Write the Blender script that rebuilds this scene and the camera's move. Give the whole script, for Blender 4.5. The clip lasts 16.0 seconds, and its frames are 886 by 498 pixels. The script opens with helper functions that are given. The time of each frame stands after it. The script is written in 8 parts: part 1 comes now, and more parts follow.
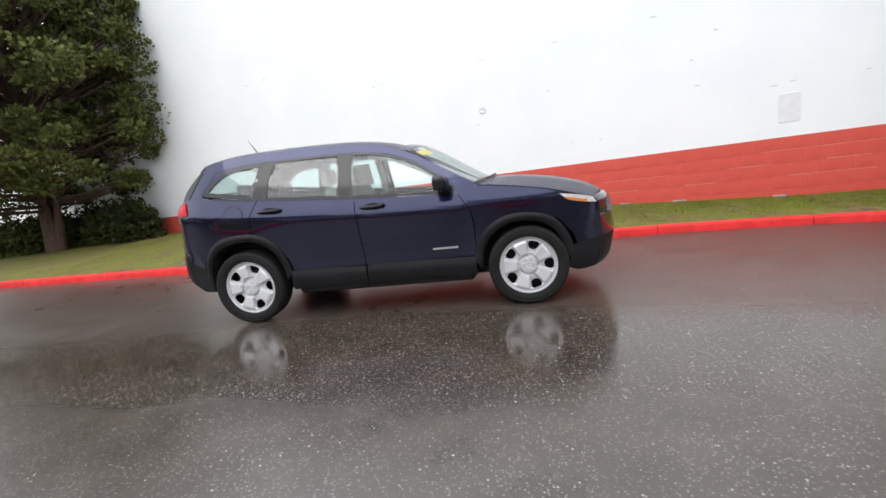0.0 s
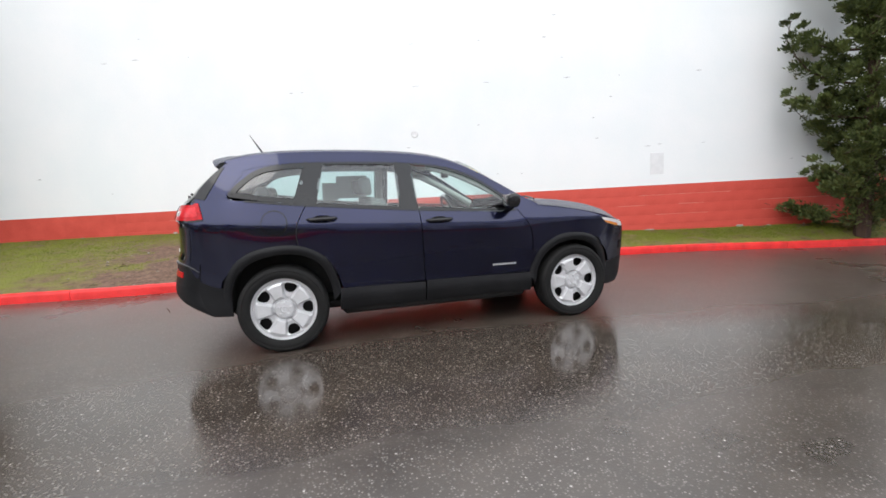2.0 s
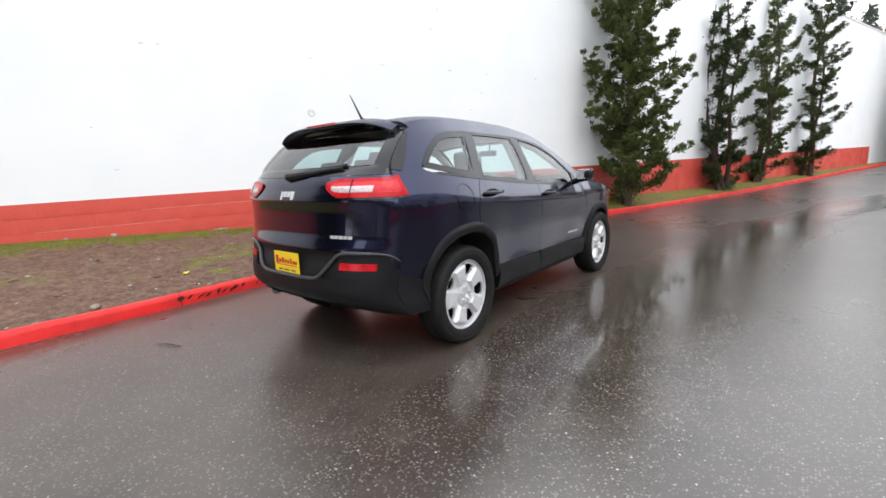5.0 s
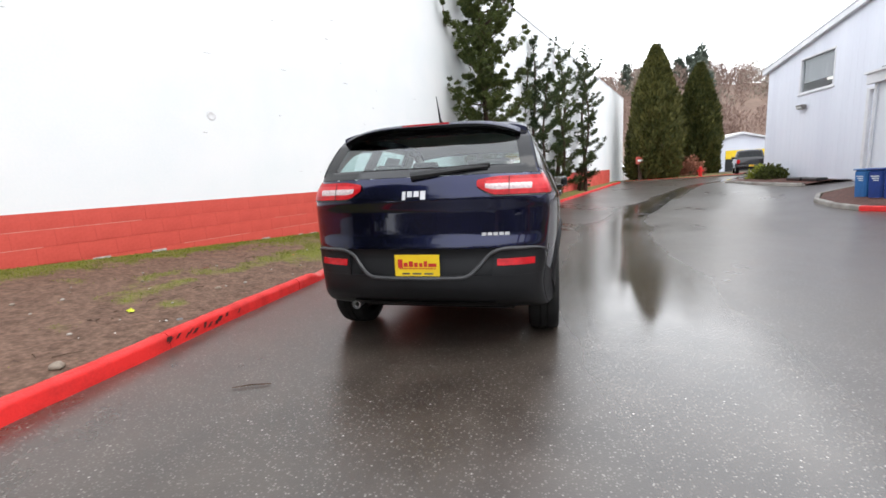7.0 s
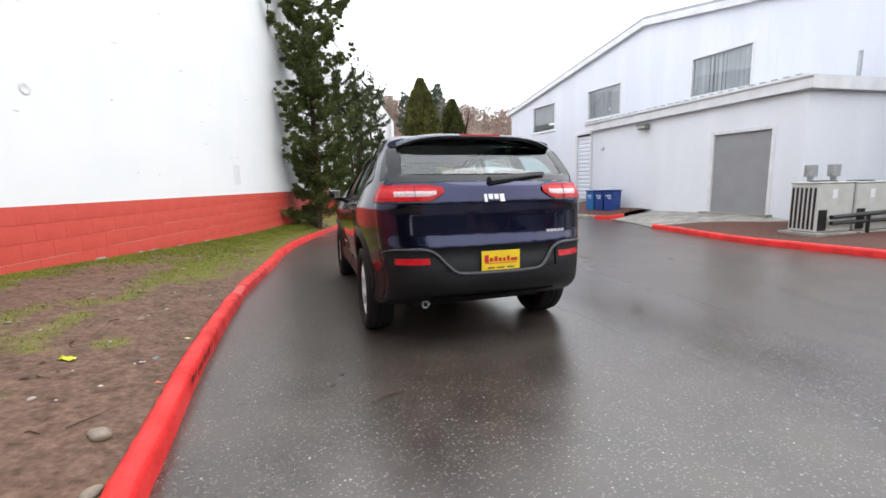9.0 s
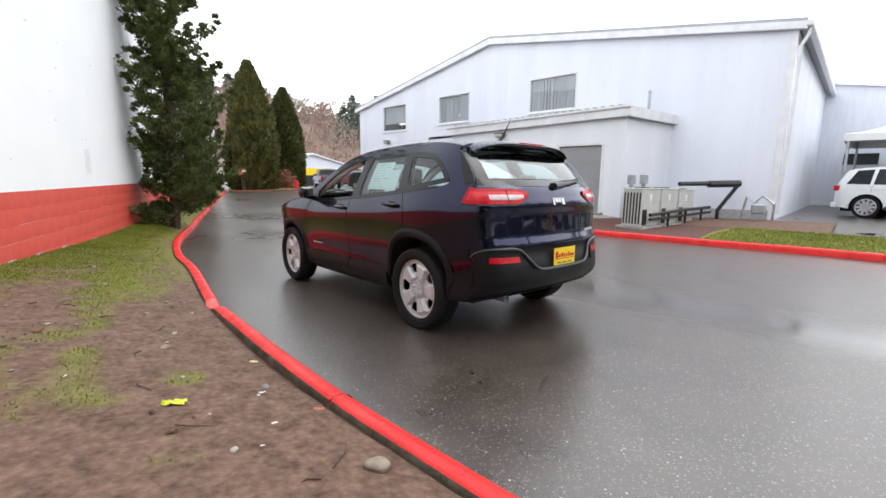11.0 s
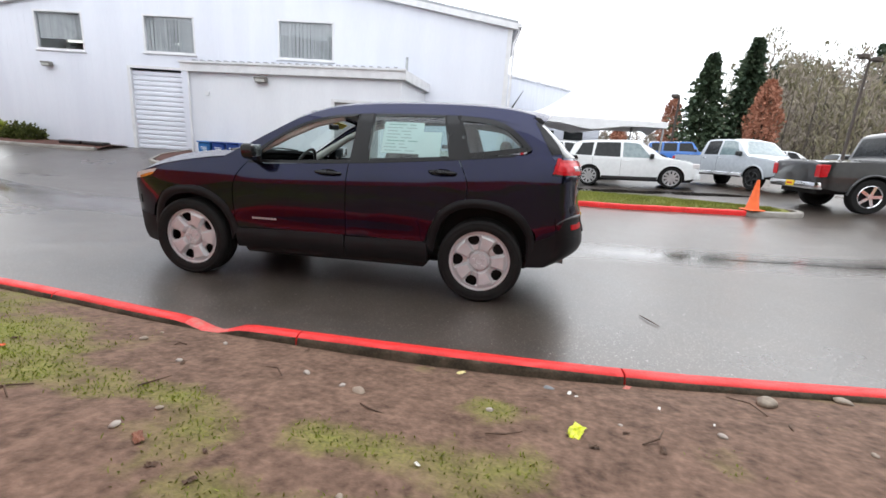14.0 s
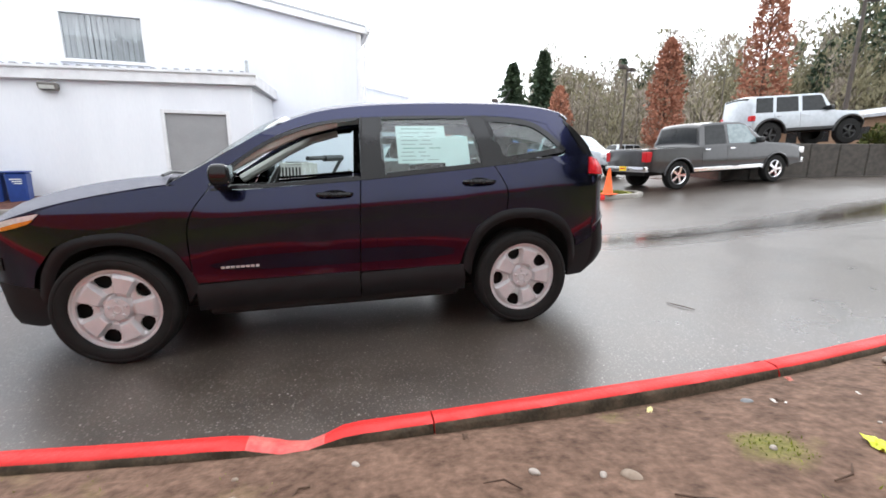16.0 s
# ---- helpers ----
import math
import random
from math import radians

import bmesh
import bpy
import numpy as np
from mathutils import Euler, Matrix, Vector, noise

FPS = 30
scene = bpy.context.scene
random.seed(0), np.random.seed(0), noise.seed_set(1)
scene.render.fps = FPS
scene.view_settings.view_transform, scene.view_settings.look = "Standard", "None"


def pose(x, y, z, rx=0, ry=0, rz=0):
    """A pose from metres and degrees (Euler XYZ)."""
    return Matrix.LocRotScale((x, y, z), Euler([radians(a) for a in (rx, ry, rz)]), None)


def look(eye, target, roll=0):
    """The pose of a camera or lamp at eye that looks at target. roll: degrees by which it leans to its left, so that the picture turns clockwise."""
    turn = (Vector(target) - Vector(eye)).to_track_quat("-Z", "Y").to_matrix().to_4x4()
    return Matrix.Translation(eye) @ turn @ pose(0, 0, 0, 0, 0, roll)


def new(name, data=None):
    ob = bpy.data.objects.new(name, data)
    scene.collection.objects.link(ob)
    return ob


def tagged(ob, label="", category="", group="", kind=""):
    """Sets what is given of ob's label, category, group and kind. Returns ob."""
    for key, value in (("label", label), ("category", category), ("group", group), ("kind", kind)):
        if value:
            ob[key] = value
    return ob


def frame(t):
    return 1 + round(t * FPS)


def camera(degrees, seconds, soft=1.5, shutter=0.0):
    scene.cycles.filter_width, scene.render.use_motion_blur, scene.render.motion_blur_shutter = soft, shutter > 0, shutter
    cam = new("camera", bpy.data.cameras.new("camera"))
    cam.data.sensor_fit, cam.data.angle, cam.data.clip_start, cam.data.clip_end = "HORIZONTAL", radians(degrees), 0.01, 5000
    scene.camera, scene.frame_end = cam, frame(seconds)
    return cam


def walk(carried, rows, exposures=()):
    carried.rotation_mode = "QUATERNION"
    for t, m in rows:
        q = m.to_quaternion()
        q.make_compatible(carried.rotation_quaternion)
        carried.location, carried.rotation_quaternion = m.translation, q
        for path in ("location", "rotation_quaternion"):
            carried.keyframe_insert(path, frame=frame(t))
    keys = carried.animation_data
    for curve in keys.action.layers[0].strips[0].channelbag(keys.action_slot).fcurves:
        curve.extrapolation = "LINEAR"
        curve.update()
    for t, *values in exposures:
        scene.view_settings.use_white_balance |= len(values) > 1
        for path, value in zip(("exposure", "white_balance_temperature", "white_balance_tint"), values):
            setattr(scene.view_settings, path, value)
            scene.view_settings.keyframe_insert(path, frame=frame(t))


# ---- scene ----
cam = camera(91.6, 16.0, soft=1.6, shutter=0.12)
PATH = [
    (0, (1.166, -4.735, 1.166), (0.881, -2.78, 0.853), -7.5),
    (0.5, (0.613, -4.765, 1.198), (0.495, -2.781, 0.972), -4.3),
    (1, (0.063, -4.747, 1.214), (0.154, -2.768, 0.939), -4.0),
    (1.5, (-0.465, -4.653, 1.249), (-0.211, -2.687, 0.985), -3.1),
    (2, (-1.019, -4.551, 1.269), (-0.473, -2.646, 0.999), -3.1),
    (2.5, (-1.514, -4.355, 1.262), (-0.817, -2.5, 0.986), -1.5),
    (3, (-2.053, -4.167, 1.287), (-1.119, -2.423, 0.993), -2.2),
    (3.5, (-2.519, -3.845, 1.3), (-1.452, -2.185, 0.972), -3.0),
    (3.7, (-2.713, -3.717, 1.309), (-1.58, -2.098, 1.0), -2.3),
    (5.8, (-4.291, -2.046, 1.268), (-2.575, -1.071, 0.942), -3.7),
    (6, (-4.408, -1.873, 1.265), (-2.64, -0.983, 0.982), -3.4),
    (6.5, (-4.722, -1.398, 1.269), (-2.857, -0.754, 0.944), -3.4),
    (7, (-4.869, -0.851, 1.272), (-2.955, -0.372, 0.946), -3.3),
    (7.5, (-5.025, -0.312, 1.274), (-3.061, -0.087, 0.972), -3.4),
    (8, (-5.046, 0.244, 1.273), (-3.065, 0.234, 0.993), -2.5),
    (8.5, (-5.079, 0.789, 1.264), (-3.119, 0.479, 1.019), -1.4),
    (9, (-5.071, 1.322, 1.283), (-3.185, 0.732, 0.98), -1.4),
    (9.5, (-4.922, 1.838, 1.299), (-3.099, 1.063, 1.024), -0.0),
    (10, (-4.81, 2.375, 1.35), (-3.178, 1.267, 1.017), 1.0),
    (10.2, (-4.727, 2.538, 1.355), (-3.132, 1.382, 1.009), 0.7),
    (12.3, (-3.207, 3.969, 1.326), (-2.176, 2.296, 0.956), 4.0),
    (12.5, (-3.032, 4.089, 1.308), (-2.129, 2.352, 0.895), 4.8),
    (13, (-2.553, 4.269, 1.348), (-1.853, 2.448, 0.905), 4.5),
    (13.5, (-2.068, 4.322, 1.351), (-1.553, 2.44, 0.913), 5.2),
    (14, (-1.555, 4.408, 1.338), (-1.268, 2.486, 0.864), 4.0),
    (14.5, (-1.071, 4.345, 1.309), (-0.908, 2.404, 0.855), 4.2),
    (15, (-0.616, 4.291, 1.292), (-0.722, 2.348, 0.83), 2.7),
    (15.5, (-0.238, 4.105, 1.279), (-0.448, 2.176, 0.793), 0.5),
    (16, (-0.032, 3.815, 1.272), (-0.481, 1.911, 0.858), 0.3),
]
walk(cam, [(t, look(eye, target, roll)) for t, eye, target, roll in PATH], [(0.0, -0.05), (10.0, 0.0), (14.8, 0.05), (16.0, 0.30)])

# ---- world, sun ----
w = bpy.data.worlds.new("overcast_world")
scene.world = w
w.use_nodes = True
wt = w.node_tree
sky = wt.nodes.new("ShaderNodeTexSky")
sky.sky_type = "NISHITA"
sky.sun_disc = False
sky.sun_elevation = radians(42)
sky.sun_rotation = radians(200)
sky.dust_density = 6.0
sky.ozone_density = 1.0
cloud_pos = wt.nodes.new("ShaderNodeTexCoord")
cloud = wt.nodes.new("ShaderNodeTexNoise")
cloud.inputs["Scale"].default_value = 1.6
cloud.inputs["Detail"].default_value = 5
cloud_ramp = wt.nodes.new("ShaderNodeValToRGB")
cloud_ramp.color_ramp.elements[0].position = 0.25
cloud_ramp.color_ramp.elements[0].color = (17.2, 18.2, 19.8, 1)
cloud_ramp.color_ramp.elements[1].position = 0.8
cloud_ramp.color_ramp.elements[1].color = (23.0, 23.6, 24.4, 1)
mixer = wt.nodes.new("ShaderNodeMix")
mixer.data_type = "RGBA"
mixer.inputs[0].default_value = 0.93
wt.links.new(cloud_pos.outputs["Generated"], cloud.inputs["Vector"])
wt.links.new(cloud.outputs["Fac"], cloud_ramp.inputs["Fac"])
wt.links.new(sky.outputs[0], mixer.inputs[6])
wt.links.new(cloud_ramp.outputs["Color"], mixer.inputs[7])
wt.links.new(mixer.outputs[2], wt.nodes["Background"].inputs[0])
wt.nodes["Background"].inputs[1].default_value = 0.125
sun_data = bpy.data.lights.new("sun", "SUN")
sun_data.energy = 0.9
sun_data.angle = radians(35)
sun_data.color = (1.0, 0.97, 0.93)
sun = new("sun", sun_data)
sun.matrix_world = look((0, 0, 30), (0 + 30 * math.sin(radians(200)) * 0.9 * -1, 30 * 0.5, 0))


# ---- material kit ----
def mat(name, c1, c2=None, rough=0.6, rough2=None, metal=0.0, scale=8.0, fine=90.0, bump=0.0, bump_scale=60.0, spec=0.5, coat=0.0, island=0.0, stretch=None, ior=1.45, contrast=(0.35, 0.65)):
    """Noise-varied surface: c1 to c2 at two scales, roughness spread, fine relief."""
    m = bpy.data.materials.new(name)
    m.use_nodes = True
    t = m.node_tree
    n = t.nodes
    b = n["Principled BSDF"]
    c2 = c2 or tuple(v * 0.8 for v in c1)
    co = n.new("ShaderNodeTexCoord")
    vec = co.outputs["Object"]
    if stretch:
        mp = n.new("ShaderNodeMapping")
        mp.inputs["Scale"].default_value = stretch
        t.links.new(vec, mp.inputs["Vector"])
        vec = mp.outputs["Vector"]
    big = n.new("ShaderNodeTexNoise")
    big.inputs["Scale"].default_value = scale
    big.inputs["Detail"].default_value = 6
    small = n.new("ShaderNodeTexNoise")
    small.inputs["Scale"].default_value = fine
    small.inputs["Detail"].default_value = 3
    t.links.new(vec, big.inputs["Vector"])
    t.links.new(vec, small.inputs["Vector"])
    add = n.new("ShaderNodeMath")
    add.operation = "MULTIPLY_ADD"
    add.inputs[1].default_value = 0.35
    t.links.new(small.outputs["Fac"], add.inputs[0])
    sub = n.new("ShaderNodeMath")
    sub.operation = "ADD"
    sub.inputs[1].default_value = -0.175
    t.links.new(big.outputs["Fac"], sub.inputs[0])
    t.links.new(sub.outputs[0], add.inputs[2])
    last = add.outputs[0]
    if island:
        g = n.new("ShaderNodeNewGeometry")
        oi = n.new("ShaderNodeObjectInfo")
        s = n.new("ShaderNodeMath")
        s.operation = "ADD"
        t.links.new(g.outputs["Random Per Island"], s.inputs[0])
        t.links.new(oi.outputs["Random"], s.inputs[1])
        k = n.new("ShaderNodeMath")
        k.operation = "MULTIPLY_ADD"
        k.inputs[1].default_value = island
        t.links.new(s.outputs[0], k.inputs[0])
        k2 = n.new("ShaderNodeMath")
        k2.operation = "ADD"
        k2.inputs[1].default_value = -island
        t.links.new(last, k2.inputs[0])
        t.links.new(k2.outputs[0], k.inputs[2])
        last = k.outputs[0]
    ramp = n.new("ShaderNodeValToRGB")
    ramp.color_ramp.elements[0].position, ramp.color_ramp.elements[1].position = contrast
    ramp.color_ramp.elements[0].color = (*c1, 1)
    ramp.color_ramp.elements[1].color = (*c2, 1)
    t.links.new(last, ramp.inputs["Fac"])
    t.links.new(ramp.outputs["Color"], b.inputs["Base Color"])
    if rough2 is not None:
        mr = n.new("ShaderNodeMapRange")
        mr.inputs["From Min"].default_value = 0.35
        mr.inputs["From Max"].default_value = 0.65
        mr.inputs["To Min"].default_value = rough
        mr.inputs["To Max"].default_value = rough2
        t.links.new(last, mr.inputs["Value"])
        t.links.new(mr.outputs["Result"], b.inputs["Roughness"])
    else:
        b.inputs["Roughness"].default_value = rough
    b.inputs["Metallic"].default_value = metal
    b.inputs["Specular IOR Level"].default_value = spec
    b.inputs["IOR"].default_value = ior
    b.inputs["Coat Weight"].default_value = coat
    b.inputs["Coat Roughness"].default_value = 0.02
    b.inputs["Coat IOR"].default_value = 1.45
    if bump:
        bn = n.new("ShaderNodeTexNoise")
        bn.inputs["Scale"].default_value = bump_scale
        bn.inputs["Detail"].default_value = 4
        t.links.new(vec, bn.inputs["Vector"])
        bp = n.new("ShaderNodeBump")
        bp.inputs["Strength"].default_value = bump
        bp.inputs["Distance"].default_value = 0.01
        t.links.new(bn.outputs["Fac"], bp.inputs["Height"])
        t.links.new(bp.outputs["Normal"], b.inputs["Normal"])
    return m


def glass(name, tint, rough=0.02, through_part=0.75, mirror=0.07):
    """Thin car or window pane: tinted clear sheet with a real surface reflection."""
    m = bpy.data.materials.new(name)
    m.use_nodes = True
    t = m.node_tree
    n = t.nodes
    n.remove(n["Principled BSDF"])
    tr = n.new("ShaderNodeBsdfTransparent")
    tr.inputs["Color"].default_value = (*[v * through_part for v in tint], 1)
    gl = n.new("ShaderNodeBsdfGlossy")
    gl.inputs["Roughness"].default_value = rough
    lw = n.new("ShaderNodeLayerWeight")
    pw = n.new("ShaderNodeMath")
    pw.operation = "POWER"
    pw.inputs[1].default_value = 4.0
    t.links.new(lw.outputs["Facing"], pw.inputs[0])
    fr = n.new("ShaderNodeMath")
    fr.operation = "MULTIPLY_ADD"
    fr.inputs[1].default_value = 0.85
    fr.inputs[2].default_value = mirror
    t.links.new(pw.outputs[0], fr.inputs[0])
    mx = n.new("ShaderNodeMixShader")
    t.links.new(fr.outputs[0], mx.inputs[0])
    t.links.new(tr.outputs[0], mx.inputs[1])
    t.links.new(gl.outputs[0], mx.inputs[2])
    t.links.new(mx.outputs[0], n["Material Output"].inputs["Surface"])
    return m


def glow(name, c, strength):
    m = bpy.data.materials.new(name)
    m.use_nodes = True
    b = m.node_tree.nodes["Principled BSDF"]
    b.inputs["Base Color"].default_value = (*c, 1)
    b.inputs["Emission Color"].default_value = (*c, 1)
    b.inputs["Emission Strength"].default_value = strength
    return m


def asphalt_material():
    m = bpy.data.materials.new("wet_asphalt")
    m.use_nodes = True
    t = m.node_tree
    n = t.nodes
    b = n["Principled BSDF"]
    co = n.new("ShaderNodeTexCoord")

    def noise_node(scale, detail=4):
        k = n.new("ShaderNodeTexNoise")
        k.inputs["Scale"].default_value = scale
        k.inputs["Detail"].default_value = detail
        t.links.new(co.outputs["Object"], k.inputs["Vector"])
        return k

    def ramp(src, p0, c0, p1, c1):
        r = n.new("ShaderNodeValToRGB")
        r.color_ramp.elements[0].position, r.color_ramp.elements[1].position = p0, p1
        r.color_ramp.elements[0].color, r.color_ramp.elements[1].color = (*c0, 1), (*c1, 1)
        t.links.new(src, r.inputs["Fac"])
        return r

    big, mid, fine = noise_node(0.22, 5), noise_node(3.0, 6), noise_node(140, 2)
    base = ramp(mid.outputs["Fac"], 0.3, (0.036, 0.027, 0.021), 0.7, (0.062, 0.048, 0.038))
    # aggregate: light stone faces scattered through the binder
    vor = n.new("ShaderNodeTexVoronoi")
    vor.inputs["Scale"].default_value = 78
    t.links.new(co.outputs["Object"], vor.inputs["Vector"])
    stone = ramp(vor.outputs["Color"], 0.50, (0, 0, 0), 0.95, (1, 1, 1))
    dist = ramp(vor.outputs["Distance"], 0.22, (1, 1, 1), 0.48, (0, 0, 0))
    mask = n.new("ShaderNodeMath")
    mask.operation = "MULTIPLY"
    t.links.new(stone.outputs["Color"], mask.inputs[0])
    t.links.new(dist.outputs["Color"], mask.inputs[1])
    mx = n.new("ShaderNodeMix")
    mx.data_type = "RGBA"
    t.links.new(mask.outputs[0], mx.inputs[0])
    t.links.new(base.outputs["Color"], mx.inputs[6])
    mx.inputs[7].default_value = (0.25, 0.23, 0.205, 1)
    coarse = n.new("ShaderNodeTexVoronoi")
    coarse.inputs["Scale"].default_value = 44
    t.links.new(co.outputs["Object"], coarse.inputs["Vector"])
    pick = ramp(coarse.outputs["Color"], 0.76, (0, 0, 0), 1.0, (1, 1, 1))
    spot = ramp(coarse.outputs["Distance"], 0.16, (1, 1, 1), 0.30, (0, 0, 0))
    both = n.new("ShaderNodeMath")
    both.operation = "MULTIPLY"
    t.links.new(pick.outputs["Color"], both.inputs[0])
    t.links.new(spot.outputs["Color"], both.inputs[1])
    mx2 = n.new("ShaderNodeMix")
    mx2.data_type = "RGBA"
    t.links.new(both.outputs[0], mx2.inputs[0])
    t.links.new(mx.outputs[2], mx2.inputs[6])
    mx2.inputs[7].default_value = (0.56, 0.53, 0.49, 1)
    t.links.new(mx2.outputs[2], b.inputs["Base Color"])
    # standing water follows the low line of the road
    xyz = n.new("ShaderNodeSeparateXYZ")
    t.links.new(co.outputs["Object"], xyz.inputs[0])

    def calc(op, a, b_, c_=None):
        k = n.new("ShaderNodeMath")
        k.operation = op
        for i, v in enumerate((a, b_, c_)):
            if v is None:
                continue
            if isinstance(v, (int, float)):
                k.inputs[i].default_value = v
            else:
                t.links.new(v, k.inputs[i])
        return k.outputs[0]

    bow = calc("MULTIPLY_ADD", calc("MULTIPLY_ADD", xyz.outputs[0], 0.0125, 0.04), xyz.outputs[0], 1.72)
    off = calc("ABSOLUTE", calc("ADD", xyz.outputs[1], bow), 0.0)
    edge = calc("MULTIPLY_ADD", mid.outputs["Fac"], -0.30, calc("ADD", off, 0.10))
    edge = calc("MULTIPLY_ADD", big.outputs["Fac"], -0.6, calc("ADD", edge, 0.50))
    pool = ramp(edge, -0.15, (1, 1, 1), 0.95, (0, 0, 0))
    wet = ramp(big.outputs["Fac"], 0.34, (0.26, 0.26, 0.26), 0.66, (0.17, 0.17, 0.17))
    rough = n.new("ShaderNodeMath")
    rough.operation = "MULTIPLY_ADD"
    rough.inputs[1].default_value = 0.10
    t.links.new(mid.outputs["Fac"], rough.inputs[0])
    t.links.new(wet.outputs["Color"], rough.inputs[2])
    dry = calc("SUBTRACT", 1.0, pool.outputs["Color"])
    t.links.new(calc("MULTIPLY_ADD", rough.outputs[0], dry, 0.05), b.inputs["Roughness"])
    b.inputs["Specular IOR Level"].default_value = 1.0
    b.inputs["IOR"].default_value = 1.5
    relief = n.new("ShaderNodeMath")
    relief.operation = "MULTIPLY_ADD"
    relief.inputs[1].default_value = 0.5
    t.links.new(vor.outputs["Distance"], relief.inputs[0])
    t.links.new(fine.outputs["Fac"], relief.inputs[2])
    depth = ramp(big.outputs["Fac"], 0.34, (0.17, 0.17, 0.17), 0.68, (0.09, 0.09, 0.09))
    bp = n.new("ShaderNodeBump")
    bp.inputs["Distance"].default_value = 0.006
    t.links.new(calc("MULTIPLY", depth.outputs["Color"], dry), bp.inputs["Strength"])
    t.links.new(relief.outputs[0], bp.inputs["Height"])
    t.links.new(bp.outputs["Normal"], b.inputs["Normal"])
    return m


def soil_material(name, grass_amount):
    """Damp trodden soil with mossy grass cover in patches."""
    m = bpy.data.materials.new(name)
    m.use_nodes = True
    t = m.node_tree
    n = t.nodes
    b = n["Principled BSDF"]
    co = n.new("ShaderNodeTexCoord")

    def noise_node(scale, detail=5):
        k = n.new("ShaderNodeTexNoise")
        k.inputs["Scale"].default_value = scale
        k.inputs["Detail"].default_value = detail
        t.links.new(co.outputs["Object"], k.inputs["Vector"])
        return k

    def ramp(src, p0, c0, p1, c1):
        r = n.new("ShaderNodeValToRGB")
        r.color_ramp.elements[0].position, r.color_ramp.elements[1].position = p0, p1
        r.color_ramp.elements[0].color, r.color_ramp.elements[1].color = (*c0, 1), (*c1, 1)
        t.links.new(src, r.inputs["Fac"])
        return r

    a, c, f = noise_node(1.1), noise_node(9), noise_node(70, 3)
    grit = noise_node(28, 6)
    blend = n.new("ShaderNodeMath")
    blend.operation = "MULTIPLY_ADD"
    blend.inputs[1].default_value = 0.55
    half = n.new("ShaderNodeMath")
    half.operation = "MULTIPLY"
    half.inputs[1].default_value = 0.45
    t.links.new(c.outputs["Fac"], half.inputs[0])
    t.links.new(grit.outputs["Fac"], blend.inputs[0])
    t.links.new(half.outputs[0], blend.inputs[2])
    soil = ramp(blend.outputs[0], 0.34, (0.062, 0.035, 0.023), 0.72, (0.222, 0.137, 0.098))
    green = ramp(f.outputs["Fac"], 0.3, (0.095, 0.115, 0.016), 0.7, (0.215, 0.230, 0.036))
    su = n.new("ShaderNodeMath")
    su.operation = "MULTIPLY_ADD"
    su.inputs[1].default_value = 0.30
    t.links.new(c.outputs["Fac"], su.inputs[0])
    col = n.new("ShaderNodeVertexColor")
    col.layer_name = "cover"
    ad = n.new("ShaderNodeMath")
    ad.operation = "ADD"
    t.links.new(col.outputs["Color"], ad.inputs[0])
    ad.inputs[1].default_value = 0.0
    lo = n.new("ShaderNodeMath")
    lo.operation = "ADD"
    lo.inputs[1].default_value = grass_amount - 0.15
    t.links.new(ad.outputs[0], lo.inputs[0])
    t.links.new(lo.outputs[0], su.inputs[2])
    mask = ramp(su.outputs[0], 0.47, (0, 0, 0), 0.82, (0.8, 0.8, 0.8))
    mx = n.new("ShaderNodeMix")
    mx.data_type = "RGBA"
    t.links.new(mask.outputs["Color"], mx.inputs[0])
    t.links.new(soil.outputs["Color"], mx.inputs[6])
    t.links.new(green.outputs["Color"], mx.inputs[7])
    t.links.new(mx.outputs[2], b.inputs["Base Color"])
    b.inputs["Roughness"].default_value = 0.75
    b.inputs["Specular IOR Level"].default_value = 0.2
    bp = n.new("ShaderNodeBump")
    bp.inputs["Strength"].default_value = 0.4
    bp.inputs["Distance"].default_value = 0.012
    hs = n.new("ShaderNodeMath")
    hs.operation = "ADD"
    t.links.new(grit.outputs["Fac"], hs.inputs[0])
    t.links.new(f.outputs["Fac"], hs.inputs[1])
    t.links.new(hs.outputs[0], bp.inputs["Height"])
    t.links.new(bp.outputs["Normal"], b.inputs["Normal"])
    return m


ASPHALT = asphalt_material()
SOIL = soil_material("verge_soil", 0.0)
LAWN = soil_material("lawn_soil", 0.34)
MULCH = mat("bark_mulch", (0.050, 0.019, 0.013), (0.110, 0.042, 0.028), rough=0.8, scale=14, fine=120, bump=0.9, bump_scale=45)
WHITE_WALL = mat("white_wall_paint", (0.84, 0.84, 0.84), (0.79, 0.815, 0.82), rough=0.55, rough2=0.7, scale=0.8, fine=35, bump=0.12, bump_scale=26)
RED_WALL = mat("red_wall_paint", (0.64, 0.088, 0.062), (0.54, 0.066, 0.046), rough=0.5, rough2=0.65, scale=2.2, fine=40, bump=0.15, bump_scale=40, island=0.05)
KERB_RED = mat("red_kerb_paint", (0.70, 0.030, 0.028), (0.52, 0.022, 0.02), rough=0.35, rough2=0.55, spec=0.3, scale=5, fine=60, bump=0.25, bump_scale=60, island=0.08)
CONCRETE = mat("damp_concrete", (0.30, 0.28, 0.25), (0.20, 0.185, 0.165), rough=0.5, rough2=0.7, scale=3, fine=70, bump=0.25, bump_scale=70)
KERB_WORN = mat("worn_pink_kerb_paint", (0.62, 0.065, 0.060), (0.50, 0.13, 0.11), rough=0.6, scale=14, fine=50, bump=0.7, bump_scale=45)
KERB_BACK = mat("soiled_mossy_concrete", (0.100, 0.078, 0.052), (0.036, 0.030, 0.018), rough=0.8, scale=9, fine=60, bump=0.8, bump_scale=40)
